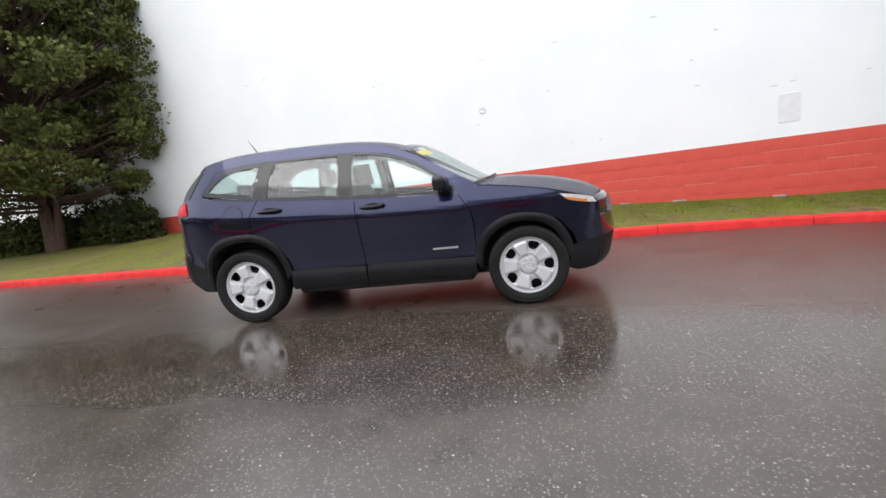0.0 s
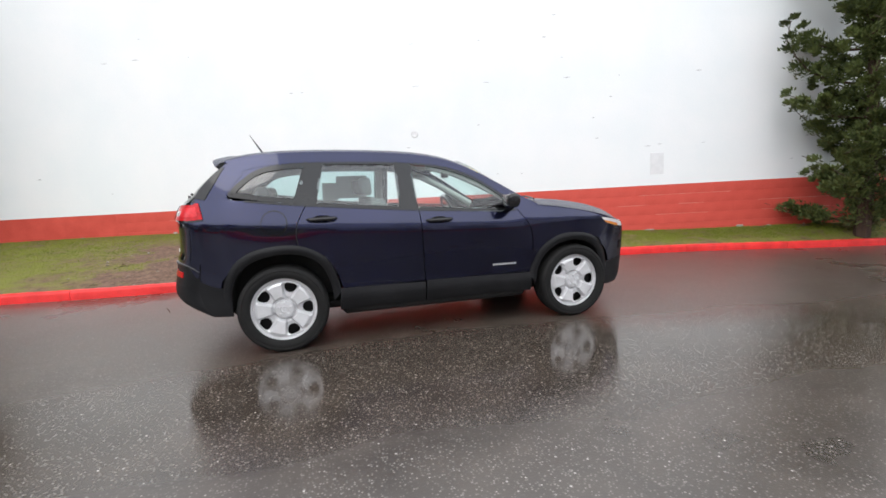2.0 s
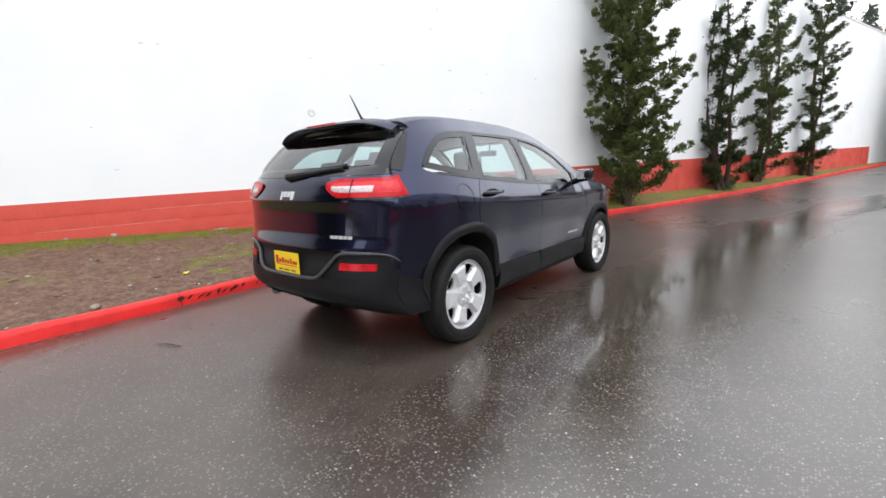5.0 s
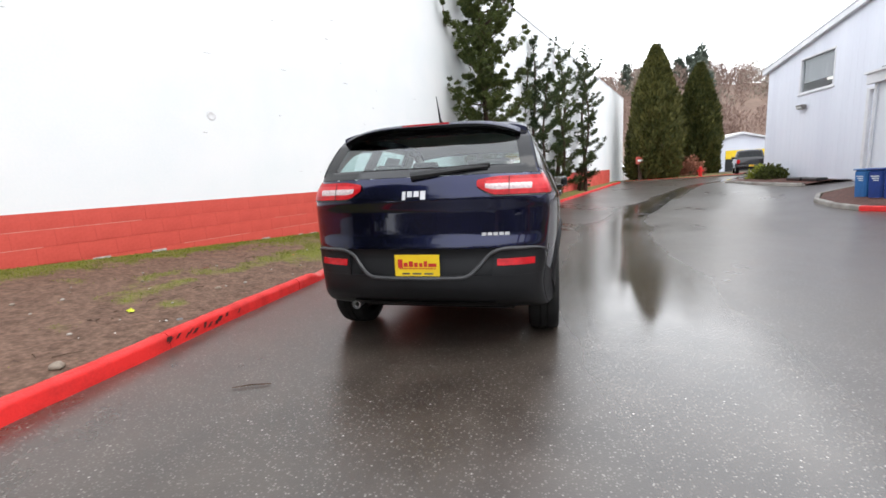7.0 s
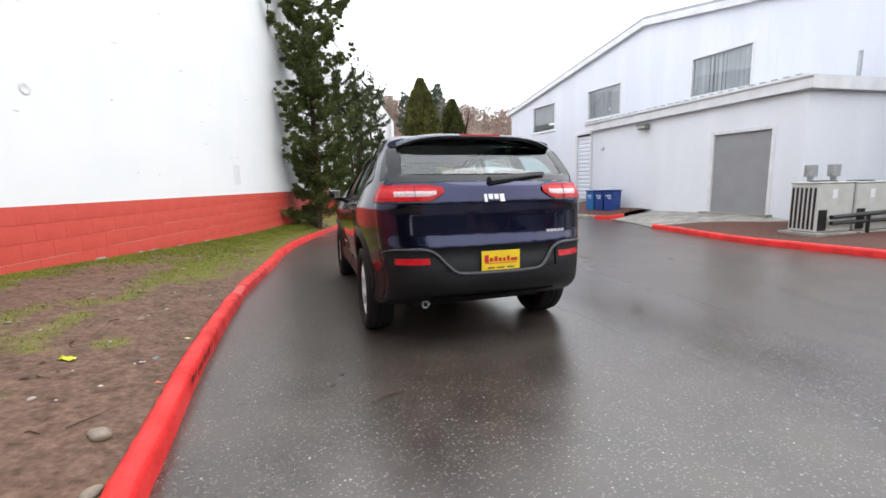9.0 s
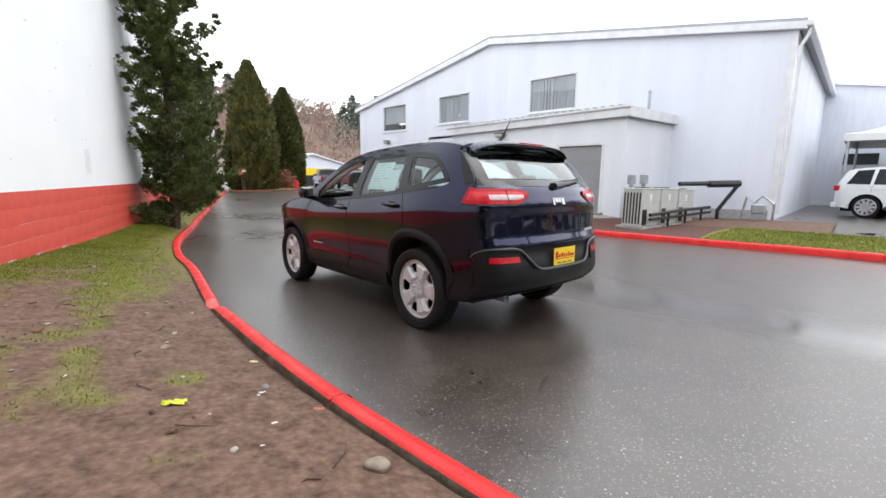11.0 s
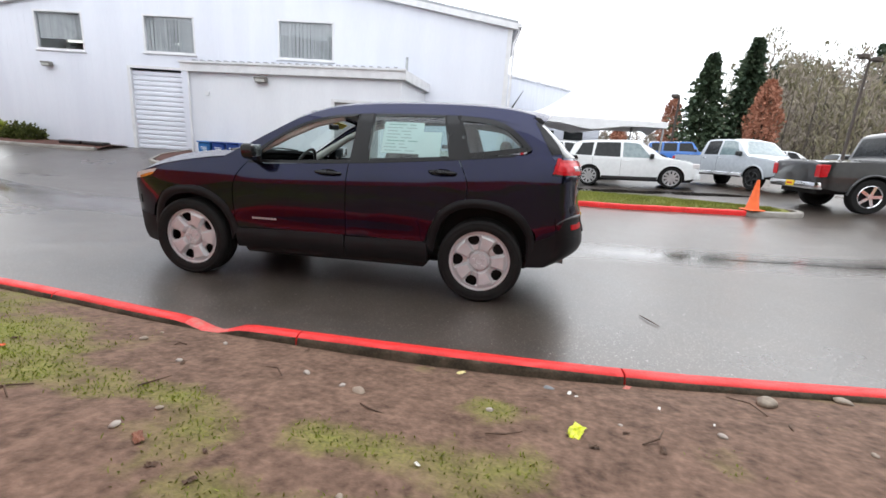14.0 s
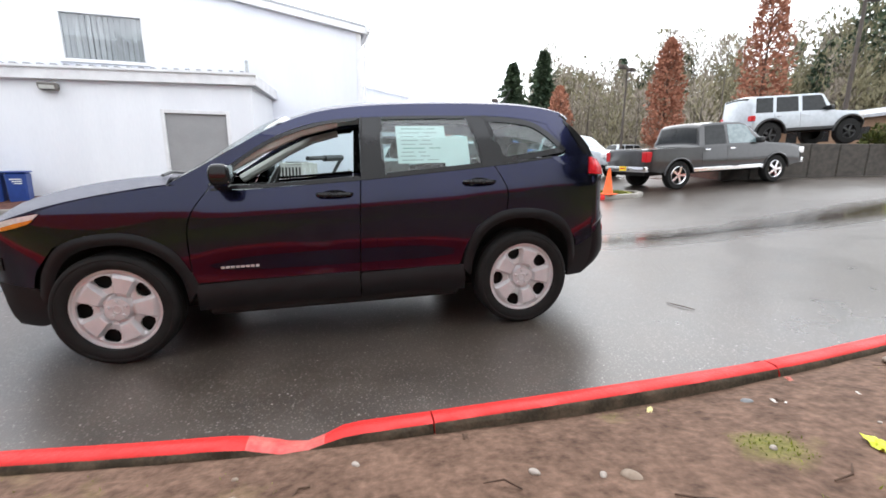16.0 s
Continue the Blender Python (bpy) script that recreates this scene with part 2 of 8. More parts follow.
SIDING = mat("white_metal_siding", (0.70, 0.72, 0.785), (0.655, 0.675, 0.745), rough=0.4, rough2=0.55, scale=1.2, fine=25, stretch=(1, 1, 0.12))
SIDING_LOW = mat("white_stucco", (0.74, 0.755, 0.79), (0.68, 0.695, 0.735), rough=0.6, scale=1.0, fine=25, stretch=(1, 1, 0.18), bump=0.1, bump_scale=30)
TRIM_WHITE = mat("white_trim_paint", (0.72, 0.72, 0.735), (0.62, 0.62, 0.635), rough=0.4, scale=3, fine=40)
GREY_DOOR = mat("grey_door_paint", (0.28, 0.28, 0.285), (0.25, 0.25, 0.255), rough=0.5, scale=2, fine=30)
DARK_INSIDE = mat("dark_interior", (0.03, 0.03, 0.032), (0.02, 0.02, 0.022), rough=0.9)
GLASS_BLDG = glass("window_glass", (0.94, 0.96, 0.97), 0.03, 0.97, 0.05)
CURTAIN = mat("grey_blinds", (0.50, 0.50, 0.50), (0.36, 0.36, 0.365), rough=0.8, scale=2, fine=30, stretch=(6, 6, 0.3))
STEEL = mat("galvanised_steel", (0.45, 0.46, 0.47), (0.36, 0.37, 0.38), rough=0.35, rough2=0.5, metal=0.8, scale=6, fine=50)
BLACK_PAINT = mat("black_paint", (0.012, 0.012, 0.013), (0.02, 0.02, 0.02), rough=0.35, scale=10, fine=60)
ROOF_METAL = mat("grey_roof_metal", (0.35, 0.36, 0.38), (0.28, 0.29, 0.31), rough=0.4, metal=0.3, scale=2, fine=20)
TAR = mat("fresh_tar_patch", (0.012, 0.011, 0.011), (0.02, 0.018, 0.018), rough=0.12, rough2=0.3, scale=3, fine=80, bump=0.2, bump_scale=80)


# ---- mesh kit ----
def smooth_mesh(me, angle=35):
    me.shade_smooth()
    me.set_sharp_from_angle(angle=radians(angle))


def part(name, bm, material, parent=None, label="", smooth=None):
    """Links a bmesh as one mesh object under a thing or part."""
    me = bpy.data.meshes.new(name)
    bmesh.ops.recalc_face_normals(bm, faces=bm.faces) if smooth != "keep" else None
    bm.to_mesh(me)
    bm.free()
    for k in material if isinstance(material, (list, tuple)) else [material]:
        me.materials.append(k)
    if smooth:
        smooth_mesh(me, 35 if smooth is True or smooth == "keep" else smooth)
    ob = new(name, me)
    ob.parent = parent
    if label:
        ob["label"] = label
    return ob


def arrays(name, verts, faces, material, parent=None, label="", smooth=None):
    me = bpy.data.meshes.new(name)
    me.from_pydata([tuple(v) for v in verts], [], [tuple(f) for f in faces])
    for k in material if isinstance(material, (list, tuple)) else [material]:
        me.materials.append(k)
    if smooth:
        smooth_mesh(me, 35 if smooth is True else smooth)
    ob = new(name, me)
    ob.parent = parent
    if label:
        ob["label"] = label
    return ob


def thing(name, m, label, category, group="", kind=""):
    ob = new(name)
    ob.matrix_world = m
    ob.empty_display_size = 0.1
    return tagged(ob, label, category, group, kind)


def box(bm, x0, x1, y0, y1, z0, z1, bevel=0.0, m=None, seg=1):
    r = bmesh.ops.create_cube(bm, size=1)
    vs = r["verts"]
    for v in vs:
        v.co = Vector(((x0 + x1) / 2 + v.co.x * (x1 - x0), (y0 + y1) / 2 + v.co.y * (y1 - y0), (z0 + z1) / 2 + v.co.z * (z1 - z0)))
    if bevel:
        es = list({e for v in vs for e in v.link_edges})
        r = bmesh.ops.bevel(bm, geom=es, offset=bevel, segments=seg, affect="EDGES", profile=0.6)
        vs = list({v for f in r["faces"] for v in f.verts} | {v for v in vs if v.is_valid})
    if m is not None:
        bmesh.ops.transform(bm, matrix=m, verts=vs)
    return vs


def one_box(name, x0, x1, y0, y1, z0, z1, material, parent=None, label="", bevel=0.0, m=None, seg=1):
    bm = bmesh.new()
    box(bm, x0, x1, y0, y1, z0, z1, bevel, m, seg)
    return part(name, bm, material, parent, label)


def cyl(bm, p0, p1, r0, r1=None, n=12, caps=True):
    p0, p1 = Vector(p0), Vector(p1)
    r1 = r0 if r1 is None else r1
    d = p1 - p0
    m = Matrix.Translation((p0 + p1) / 2) @ d.to_track_quat("Z", "Y").to_matrix().to_4x4()
    r = bmesh.ops.create_cone(bm, cap_ends=caps, segments=n, radius1=r0, radius2=r1, depth=d.length, matrix=m)
    return r["verts"]


def tube(bm, pts, r, n=8):
    """Round bar along a chain of points; r a number or one per point."""
    pts = [Vector(p) for p in pts]
    rs = r if isinstance(r, (list, tuple)) else [r] * len(pts)
    rings = []
    for i, p in enumerate(pts):
        d = (pts[min(i + 1, len(pts) - 1)] - pts[max(i - 1, 0)]).normalized()
        q = d.to_track_quat("Z", "Y")
        rings.append([bm.verts.new(p + q @ Vector((math.cos(2 * math.pi * k / n) * rs[i], math.sin(2 * math.pi * k / n) * rs[i], 0))) for k in range(n)])
    for a, b in zip(rings, rings[1:]):
        for k in range(n):
            bm.faces.new((a[k], a[(k + 1) % n], b[(k + 1) % n], b[k]))
    bm.faces.new(rings[0][::-1])
    bm.faces.new(rings[-1])


def lathe(bm, prof, n=32, axis="Y", m=None):
    """Turns a chain of (radius, along) about an axis."""
    rings = []
    made = []
    for r, a in prof:
        ring = []
        for k in range(n):
            c, s = math.cos(2 * math.pi * k / n), math.sin(2 * math.pi * k / n)
            co = {"Y": (r * c, a, r * s), "Z": (r * c, r * s, a), "X": (a, r * c, r * s)}[axis]
            v = bm.verts.new(co)
            ring.append(v)
            made.append(v)
        rings.append(ring)
    for a, b in zip(rings, rings[1:]):
        for k in range(n):
            bm.faces.new((a[k], a[(k + 1) % n], b[(k + 1) % n], b[k]))
    if m is not None:
        bmesh.ops.transform(bm, matrix=m, verts=made)
    return rings


def prism(bm, pts, a, b, axis="y", m=None):
    """Polygon pts in the two other axes, run from a to b along an axis."""
    def at(p, v):
        return {"y": (p[0], v, p[1]), "x": (v, p[0], p[1]), "z": (p[0], p[1], v)}[axis]
    lo = [bm.verts.new(at(p, a)) for p in pts]
    hi = [bm.verts.new(at(p, b)) for p in pts]
    k = len(pts)
    bm.faces.new(lo)
    bm.faces.new(hi[::-1])
    for i in range(k):
        bm.faces.new((lo[i], hi[i], hi[(i + 1) % k], lo[(i + 1) % k]))
    if m is not None:
        bmesh.ops.transform(bm, matrix=m, verts=lo + hi)
    return lo + hi


def lerp_table(x, table):
    if x <= table[0][0]:
        return table[0][1]
    for (a, va), (b, vb) in zip(table, table[1:]):
        if x <= b:
            k = (x - a) / (b - a)
            return va + (vb - va) * k
    return table[-1][1]


def smooth_table(x, table):
    """As lerp_table, with a rounded (Catmull-Rom) run."""
    xs = [p[0] for p in table]
    if x <= xs[0]:
        return table[0][1]
    if x >= xs[-1]:
        return table[-1][1]
    i = max(k for k in range(len(xs) - 1) if xs[k] <= x)

    def slope(k):
        if k == 0:
            return (table[1][1] - table[0][1]) / (xs[1] - xs[0])
        if k == len(xs) - 1:
            return (table[-1][1] - table[-2][1]) / (xs[-1] - xs[-2])
        return (table[k + 1][1] - table[k - 1][1]) / (xs[k + 1] - xs[k - 1])

    h = xs[i + 1] - xs[i]
    t = (x - xs[i]) / h
    p0, p1, m0, m1 = table[i][1], table[i + 1][1], slope(i) * h, slope(i + 1) * h
    return (2 * t**3 - 3 * t**2 + 1) * p0 + (t**3 - 2 * t**2 + t) * m0 + (-2 * t**3 + 3 * t**2) * p1 + (t**3 - t**2) * m1


# ---- lie of the land ----
def road_z(x, y):
    z = smooth_table(x, [(-60, 0.32), (-16, 0.31), (-8, 0.16), (0, 0.0), (5, -0.10), (10, -0.175), (15, -0.20), (20, -0.13), (35, 0.08), (60, 0.1)])
    z += 0.01 * max(-14, min(y, 8)) + 0.028 * min(max(0.0, -y - 6), 8)
    k = min(max((-y - 6.3) / 4.4, 0.0), 1.0)
    h = min(max((x - 1.2) / 2.2, 0.0), 1.0) * min(max((26 - x) / 6, 0.0), 1.0)
    z += h * (0.34 * k * k * (3 - 2 * k) + 0.05 * min(max(-y - 9.9, 0.0), 3.5))
    k = min(max((y - 0.9) / 1.1, 0.0), 1.0)
    z += lerp_table(x, [(-4.5, 0.035), (-2.6, 0.0), (0.3, 0.015), (2.0, 0.05), (7.5, 0.065), (20, 0.05), (40, 0.0)]) * k * k * (3 - 2 * k)
    side = min(max((-y - 1) / 4, 0.0), 1.0)
    z += side * 0.034 * min(max(0.0, -x - 4.5), 14)
    return z


def wall_y(x):
    return 4.497 - 0.3057 * x


WALL_BASE = [(-30, 0.75), (-11, 0.66), (-6, 0.68), (-4, 0.62), (-2.5, 0.54), (0, 0.42), (2, 0.33), (5, 0.22), (8, 0.20), (13, 0.10), (32, 0.10), (42, 0.1)]
KERB_LINE = [(-30, 2.6), (-14, 2.3), (-8, 2.15), (-5.8, 2.05), (-4, 1.95), (-3, 2.005), (-2, 2.065), (-0.6, 2.08), (0.4, 2.06), (1.4, 1.95), (2.4, 1.85), (3.6, 1.78), (5.6, 1.48), (7.5, 1.05), (9.5, 0.48), (14, -0.75), (20, -2.55), (30, -5.6), (34, -6.9), (37, -7.9)]


def kerb_y(x):
    return smooth_table(x, KERB_LINE)


def wall_s(x):
    return (x - 1.257) / 0.9563


KERB_H, KERB_W = 0.125, 0.125


def verge_z(x, t):
    """Height of the verge, t from the kerb's back (0) to the wall (1)."""
    a = road_z(x, kerb_y(x)) + KERB_H - 0.046 - 0.034 * math.exp(-((x + 1.3) / 1.0) ** 2)
    b = smooth_table(wall_s(x), WALL_BASE)
    k = t**0.85
    n = noise.noise((x * 0.9, t * 3.0, 0.3)) * 0.022 + noise.noise((x * 3.1, t * 9.0, 1.3)) * 0.006
    return a + (b - a) * k + n * math.sin(math.pi * min(max(t, 0.03), 0.97)) * 1.2


# ---- road: one sheet to the horizon ----
def build_road():
    def axis(near, step, far):
        v = list(np.arange(-near, near + 0.01, step))
        s = step
        while v[-1] < far:
            s *= 1.5
            v.append(v[-1] + s)
            v.insert(0, v[0] - s)
        return v

    xs, ys = axis(30, 0.5, 2500), axis(30, 0.5, 2500)
    verts = [(x, y, road_z(x, y) + (0.006 * noise.noise((x * 0.5, y * 0.5, 0)) if abs(x) < 40 else 0)) for x in xs for y in ys]
    k = len(ys)
    faces = [(i * k + j, (i + 1) * k + j, (i + 1) * k + j + 1, i * k + j + 1) for i in range(len(xs) - 1) for j in range(k - 1)]
    ob = arrays("ground", verts, faces, ASPHALT, smooth=180)
    return tagged(ob, "wet dark asphalt road and yard with pale aggregate specks", "ground", kind="structure")


ground = build_road()


# ---- the verge between kerb and wall ----
TUFTS = [(0.70, 2.77, 0.35), (0.35, 3.07, 0.25), (-0.25, 2.98, 0.2), (-0.97, 3.07, 0.16), (-1.59, 2.69, 0.17), (-1.35, 3.13, 0.17), (0.60, 2.89, 0.42), (1.58, 2.60, 0.5), (-0.49, 3.13, 0.30), (-1.09, 3.14, 0.22), (-1.50, 2.74, 0.20), (-1.78, 2.70, 0.18), (-1.42, 3.46, 0.32), (-1.03, 3.57, 0.2), (-2.53, 2.14, 0.10),
         (1.14, 2.78, 0.4), (-0.60, 3.53, 0.3), (-1.70, 3.14, 0.18), (-2.39, 2.92, 0.22), (0.03, 3.04, 0.25), (1.0, 2.52, 0.3), (-2.9, 3.5, 0.35), (-3.8, 3.1, 0.25)]


def grass_cover(x, y, t):
    """0 bare trodden soil, 1 turf; greener along the wall and past both ends."""
    trod = 1 / (1 + math.exp((abs(x + 1.2) - 2.8) / 0.45)) / (1 + math.exp((t - 0.80) / 0.05))
    g = 0.80 - 0.52 * trod
    for a, b, r in TUFTS:
        d = ((x - a) ** 2 * 0.7 + (y - b) ** 2) / (r * r)
        if d < 4:
            g += 0.28 * math.exp(-2.0 * d)
    g = min(g, 0.72)
    g += 0.20 * noise.noise((x * 1.6, y * 2.0, 4.0)) + 0.20 * noise.noise((x * 4.3, y * 4.6, 9.0)) + 0.12 * noise.noise((x * 11.0, y * 11.0, 2.0))
    return g


def build_verge():
    xs = list(np.arange(-30, -8, 0.5)) + list(np.arange(-8, 9, 0.07)) + list(np.arange(9, 37, 0.6))
    rows = 36
    verts, faces, cover = [], [], []
    for x in xs:
        y0 = kerb_y(x) + KERB_W - 0.02
        y1 = max(wall_y(x) + 0.05, y0 + 0.05)
        for j in range(rows + 1):
            t = j / rows
            verts.append((x, y0 + (y1 - y0) * t, verge_z(x, t)))
            y = y0 + (y1 - y0) * t
            g = grass_cover(x, y, t)
            cover.append(g)
    k = rows + 1
    faces = [(i * k + j, (i + 1) * k + j, (i + 1) * k + j + 1, i * k + j + 1) for i in range(len(xs) - 1) for j in range(rows)]
    ob = arrays("verge", verts, faces, SOIL, smooth=180)
    la = ob.data.color_attributes.new("cover", "FLOAT_COLOR", "POINT")
    la.data.foreach_set("color", np.repeat(np.array(cover, dtype=np.float32), 4))
    return tagged(ob, "trodden brown soil verge with patches of short green grass", "verge", kind="structure")


verge = build_verge()


# ---- the long wall ----
def build_wall():
    turn = pose(1.257, 4.112, 0, 0, 0, math.degrees(math.atan2(-0.2924, 0.9563)))
    root = new("wall_north")
    root.matrix_world = turn
    tagged(root, "tall white painted block wall with a red band along its foot", "wall", kind="structure")
    one_box("wall_face", -34, 41, 0, 0.3, 1.14, 7.6, WHITE_WALL, root)
    one_box("band_backing", -34, 34, 0.004, 0.3, -0.6, 1.14, RED_WALL, root)
    one_box("end_wall", 34, 41, 0.002, 0.3, -0.6, 1.14, WHITE_WALL, root)
    one_box("coping", -34, 41, -0.03, 0.33, 7.6, 7.68, TRIM_WHITE, root, bevel=0.01)
    one_box("return_wall", 40.7, 41, 0.3, 12, -0.6, 7.6, SIDING, root)
    # access panel and patched holes
    one_box("access_panel", 4.50, 4.77, -0.006, 0.01, 1.36, 1.79, mat("panel_grey", (0.75, 0.75, 0.755), (0.70, 0.70, 0.705), rough=0.5), root, "flush light grey access panel", bevel=0.003)
    bm = bmesh.new()
    lathe(bm, [(0.0, -0.004), (0.035, -0.005), (0.045, -0.010), (0.062, -0.010), (0.075, -0.002)], 20, "Y", Matrix.Translation((-0.25, 0, 2.42)))
    part("patched_hole", bm, mat("patch_plaster", (0.78, 0.78, 0.78), (0.66, 0.66, 0.66), rough=0.8), root, "rough round plaster patch", smooth=True)
    rng = random.Random(5)
    grime = mat("chipped_mortar", (0.56, 0.56, 0.555), (0.42, 0.42, 0.415), rough=0.9, scale=40)
    for i in range(34):
        s, z = rng.uniform(-9, 10), rng.choice([1.54, 1.94, 2.14, 2.54, 2.94, 3.34, 3.74, 4.14, 4.54]) + rng.uniform(-0.02, 0.02)
        wd, h = rng.uniform(0.03, 0.16), rng.uniform(0.006, 0.022)
        bm = bmesh.new()
        n = 9
        lo = [bm.verts.new((s + wd * (k / n - 0.5), -0.0015, z - h * rng.uniform(0.2, 0.6) * math.sin(math.pi * k / n))) for k in range(n + 1)]
        hi = [bm.verts.new((s + wd * (k / n - 0.5), -0.0025, z + 0.001 + h * rng.uniform(0.2, 0.6) * math.sin(math.pi * k / n))) for k in range(n + 1)]
        for k in range(n):
            bm.faces.new((lo[k], lo[k + 1], hi[k + 1], hi[k]))
        part("chip", bm, grime, root)
    # joints of the band where the paint has worn to pale mortar
    worn = mat("worn_joint", (0.64, 0.32, 0.27), (0.58, 0.17, 0.13), rough=0.8, scale=5, fine=60)
    for z in (0.54, 0.74, 0.94):
        s = -7.5 + rng.uniform(0, 1)
        while s < 11:
            ln = rng.uniform(0.4, 1.9)
            if z > smooth_table(s, WALL_BASE) + 0.06 and rng.random() < (0.75 if z < 0.9 else 0.4):
                one_box("worn_joint", s, s + ln, -0.0042, 0.0, z - 0.0035, z + 0.0035, worn, root)
            s += ln + rng.uniform(0.2, 1.2)
    # worn strip where the paint meets the soil
    bm = bmesh.new()
    s = -8.0
    while s < 12:
        ln = rng.uniform(0.03, 0.22)
        zb = smooth_table(s, WALL_BASE)
        if rng.random() < 0.4:
            box(bm, s, s + ln, -0.02, 0.0, zb - 0.05, zb + rng.uniform(0.005, 0.035), 0.01)
        s += ln + rng.uniform(0.0, 0.5)
    part("exposed_footing", bm, mat("pale_footing", (0.45, 0.42, 0.39), (0.24, 0.21, 0.19), rough=0.9, scale=20, bump=0.5), root, "pale crumbling mortar along the wall foot")
    return root


WALL_ROOT = build_wall()


# ---- kerbs ----
def kerb_piece(bm, pts, chip=None, rng=None):
    """One cast length of kerb along pts (front edge at the road), rounded on top."""
    prof = [(0.0, -0.10), (0.0, 0.085), (0.012, 0.110), (0.035, KERB_H), (KERB_W - 0.035, KERB_H), (KERB_W - 0.012, 0.114), (KERB_W, 0.09), (KERB_W + 0.012, -0.1)]
    rings = []
    for i, p in enumerate(pts):
        d = (Vector(pts[min(i + 1, len(pts) - 1)]) - Vector(pts[max(i - 1, 0)])).normalized()
        nrm = Vector((-d.y, d.x, 0))
        ring = []
        for a, b in prof:
            jit = (rng.uniform(-0.004, 0.004) if b > 0 else 0)
            drop = 0.0
            if chip:
                k = math.exp(-((Vector(p).x - chip) / 0.13) ** 2)
                tip = math.exp(-((Vector(p).x - chip + 0.10) / 0.09) ** 2)
                drop = (0.040 * k + 0.035 * tip * (1.0 if a < 0.06 else 0.4)) if b > 0.06 else 0
                jit += 0.030 * k * (1 if a > 0.05 else 0.5) * (0.6 + 0.4 * math.sin(Vector(p).x * 40))
            ring.append(bm.verts.new(Vector(p) + nrm * (a + jit) + Vector((0, 0, b - drop + jit * 0.5))))
        rings.append(ring)
    for a, b in zip(rings, rings[1:]):
        for k in range(len(prof) - 1):
            f = bm.faces.new((a[k], b[k], b[k + 1], a[k + 1]))
            mid = (a[k].co.x + b[k].co.x) / 2
            f.material_index = 1 if k >= len(prof) - 3 else 2 if chip and abs(mid - chip) < 0.17 and k > 1 else 0
    bm.faces.new(rings[0])
    bm.faces.new(rings[-1][::-1])


def kerb_run(name, label, line, material, joint=1.85, step=0.06, chip=None, start=0.0):
    """Chain of kerb lengths along line, a list of (x, y)."""
    root = new(name)
    tagged(root, label, "kerb", kind="structure")
    rng = random.Random(7)
    dense = [Vector((*line[0], 0))]
    for a, b in zip(line, line[1:]):
        a, b = Vector((*a, 0)), Vector((*b, 0))
        k = max(1, int((b - a).length / step))
        dense += [a + (b - a) * (i / k) for i in range(1, k + 1)]
    run, cur, done = start, [], 0
    for i, p in enumerate(dense):
        cur.append((p.x, p.y, road_z(p.x, p.y)))
        if i:
            run += (p - dense[i - 1]).length
        if run > joint or i == len(dense) - 1:
            if len(cur) > 1:
                bm = bmesh.new()
                c = list(cur)
                d = (Vector(c[-1]) - Vector(c[-2])).normalized() * 0.008
                c[-1] = tuple(Vector(c[-1]) - d)
                near = chip if chip is not None and c[0][0] - 0.3 < chip < c[-1][0] + 0.3 else None
                kerb_piece(bm, c, near, rng)
                part("kerb_stone", bm, [material, KERB_BACK, KERB_WORN], root, smooth=40)
            cur = [cur[-1]]
            run = 0.0
    return root


left_line = [(x, kerb_y(x)) for x in list(np.arange(-29, -9, 0.6)) + list(np.arange(-9, 12, 0.15)) + list(np.arange(12, 33.5, 0.6))]
kerb_run("kerb_left", "red painted concrete kerb with chips and joints", left_line, KERB_RED, 1.85, 0.06, chip=0.22, start=1.2)
SCUFF = mat("tyre_scuff", (0.05, 0.012, 0.010), (0.12, 0.014, 0.012), rough=0.6, scale=30, fine=200)
scuff_rng = random.Random(9)
kerb_root = bpy.data.objects["kerb_left"]
for i in range(16):
    x = scuff_rng.uniform(-2.3, -1.35)
    ln, zz = scuff_rng.uniform(0.02, 0.05), scuff_rng.uniform(0.03, 0.07)
    slant = scuff_rng.uniform(0.01, 0.05)
    bm = bmesh.new()
    q = [(x, zz), (x + ln, zz), (x + ln + slant, zz + 0.035), (x + slant, zz + 0.035)]
    bm.faces.new([bm.verts.new((a, kerb_y(a) - 0.0055, road_z(a, kerb_y(a)) + b)) for a, b in q])
    part("scuff_mark", bm, SCUFF, kerb_root)
right_line = [(4.2, -7.45), (1.5, -7.05), (-1.1, -7.02), (-3.0, -7.1), (-5.0, -6.95), (-7.0, -6.6), (-7.9, -6.5), (-8.25, -6.7), (-8.3, -7.0), (-8.1, -7.35), (-7.5, -7.8), (-6.6, -8.6)]
kerb_run("kerb_island", "red painted kerb round the lawn island", right_line[:6], KERB_RED, 1.9, 0.15)
kerb_run("kerb_island_end", "bare grey concrete kerb round the island's end", right_line[5:], CONCRETE, 1.2, 0.1)
bed_line = [(11.6, -11.6), (11.5, -10.0), (10.9, -8.9), (9.8, -8.3), (8.4, -8.0), (7.3, -7.95)]
kerb_run("kerb_bed", "grey concrete kerb round the mulch bed", bed_line, CONCRETE, 1.5, 0.15)
kerb_run("kerb_bed_end", "red painted end of the bed kerb", [(7.3, -7.95), (6.7, -8.1), (6.5, -8.5)], KERB_RED, 0.9, 0.1)


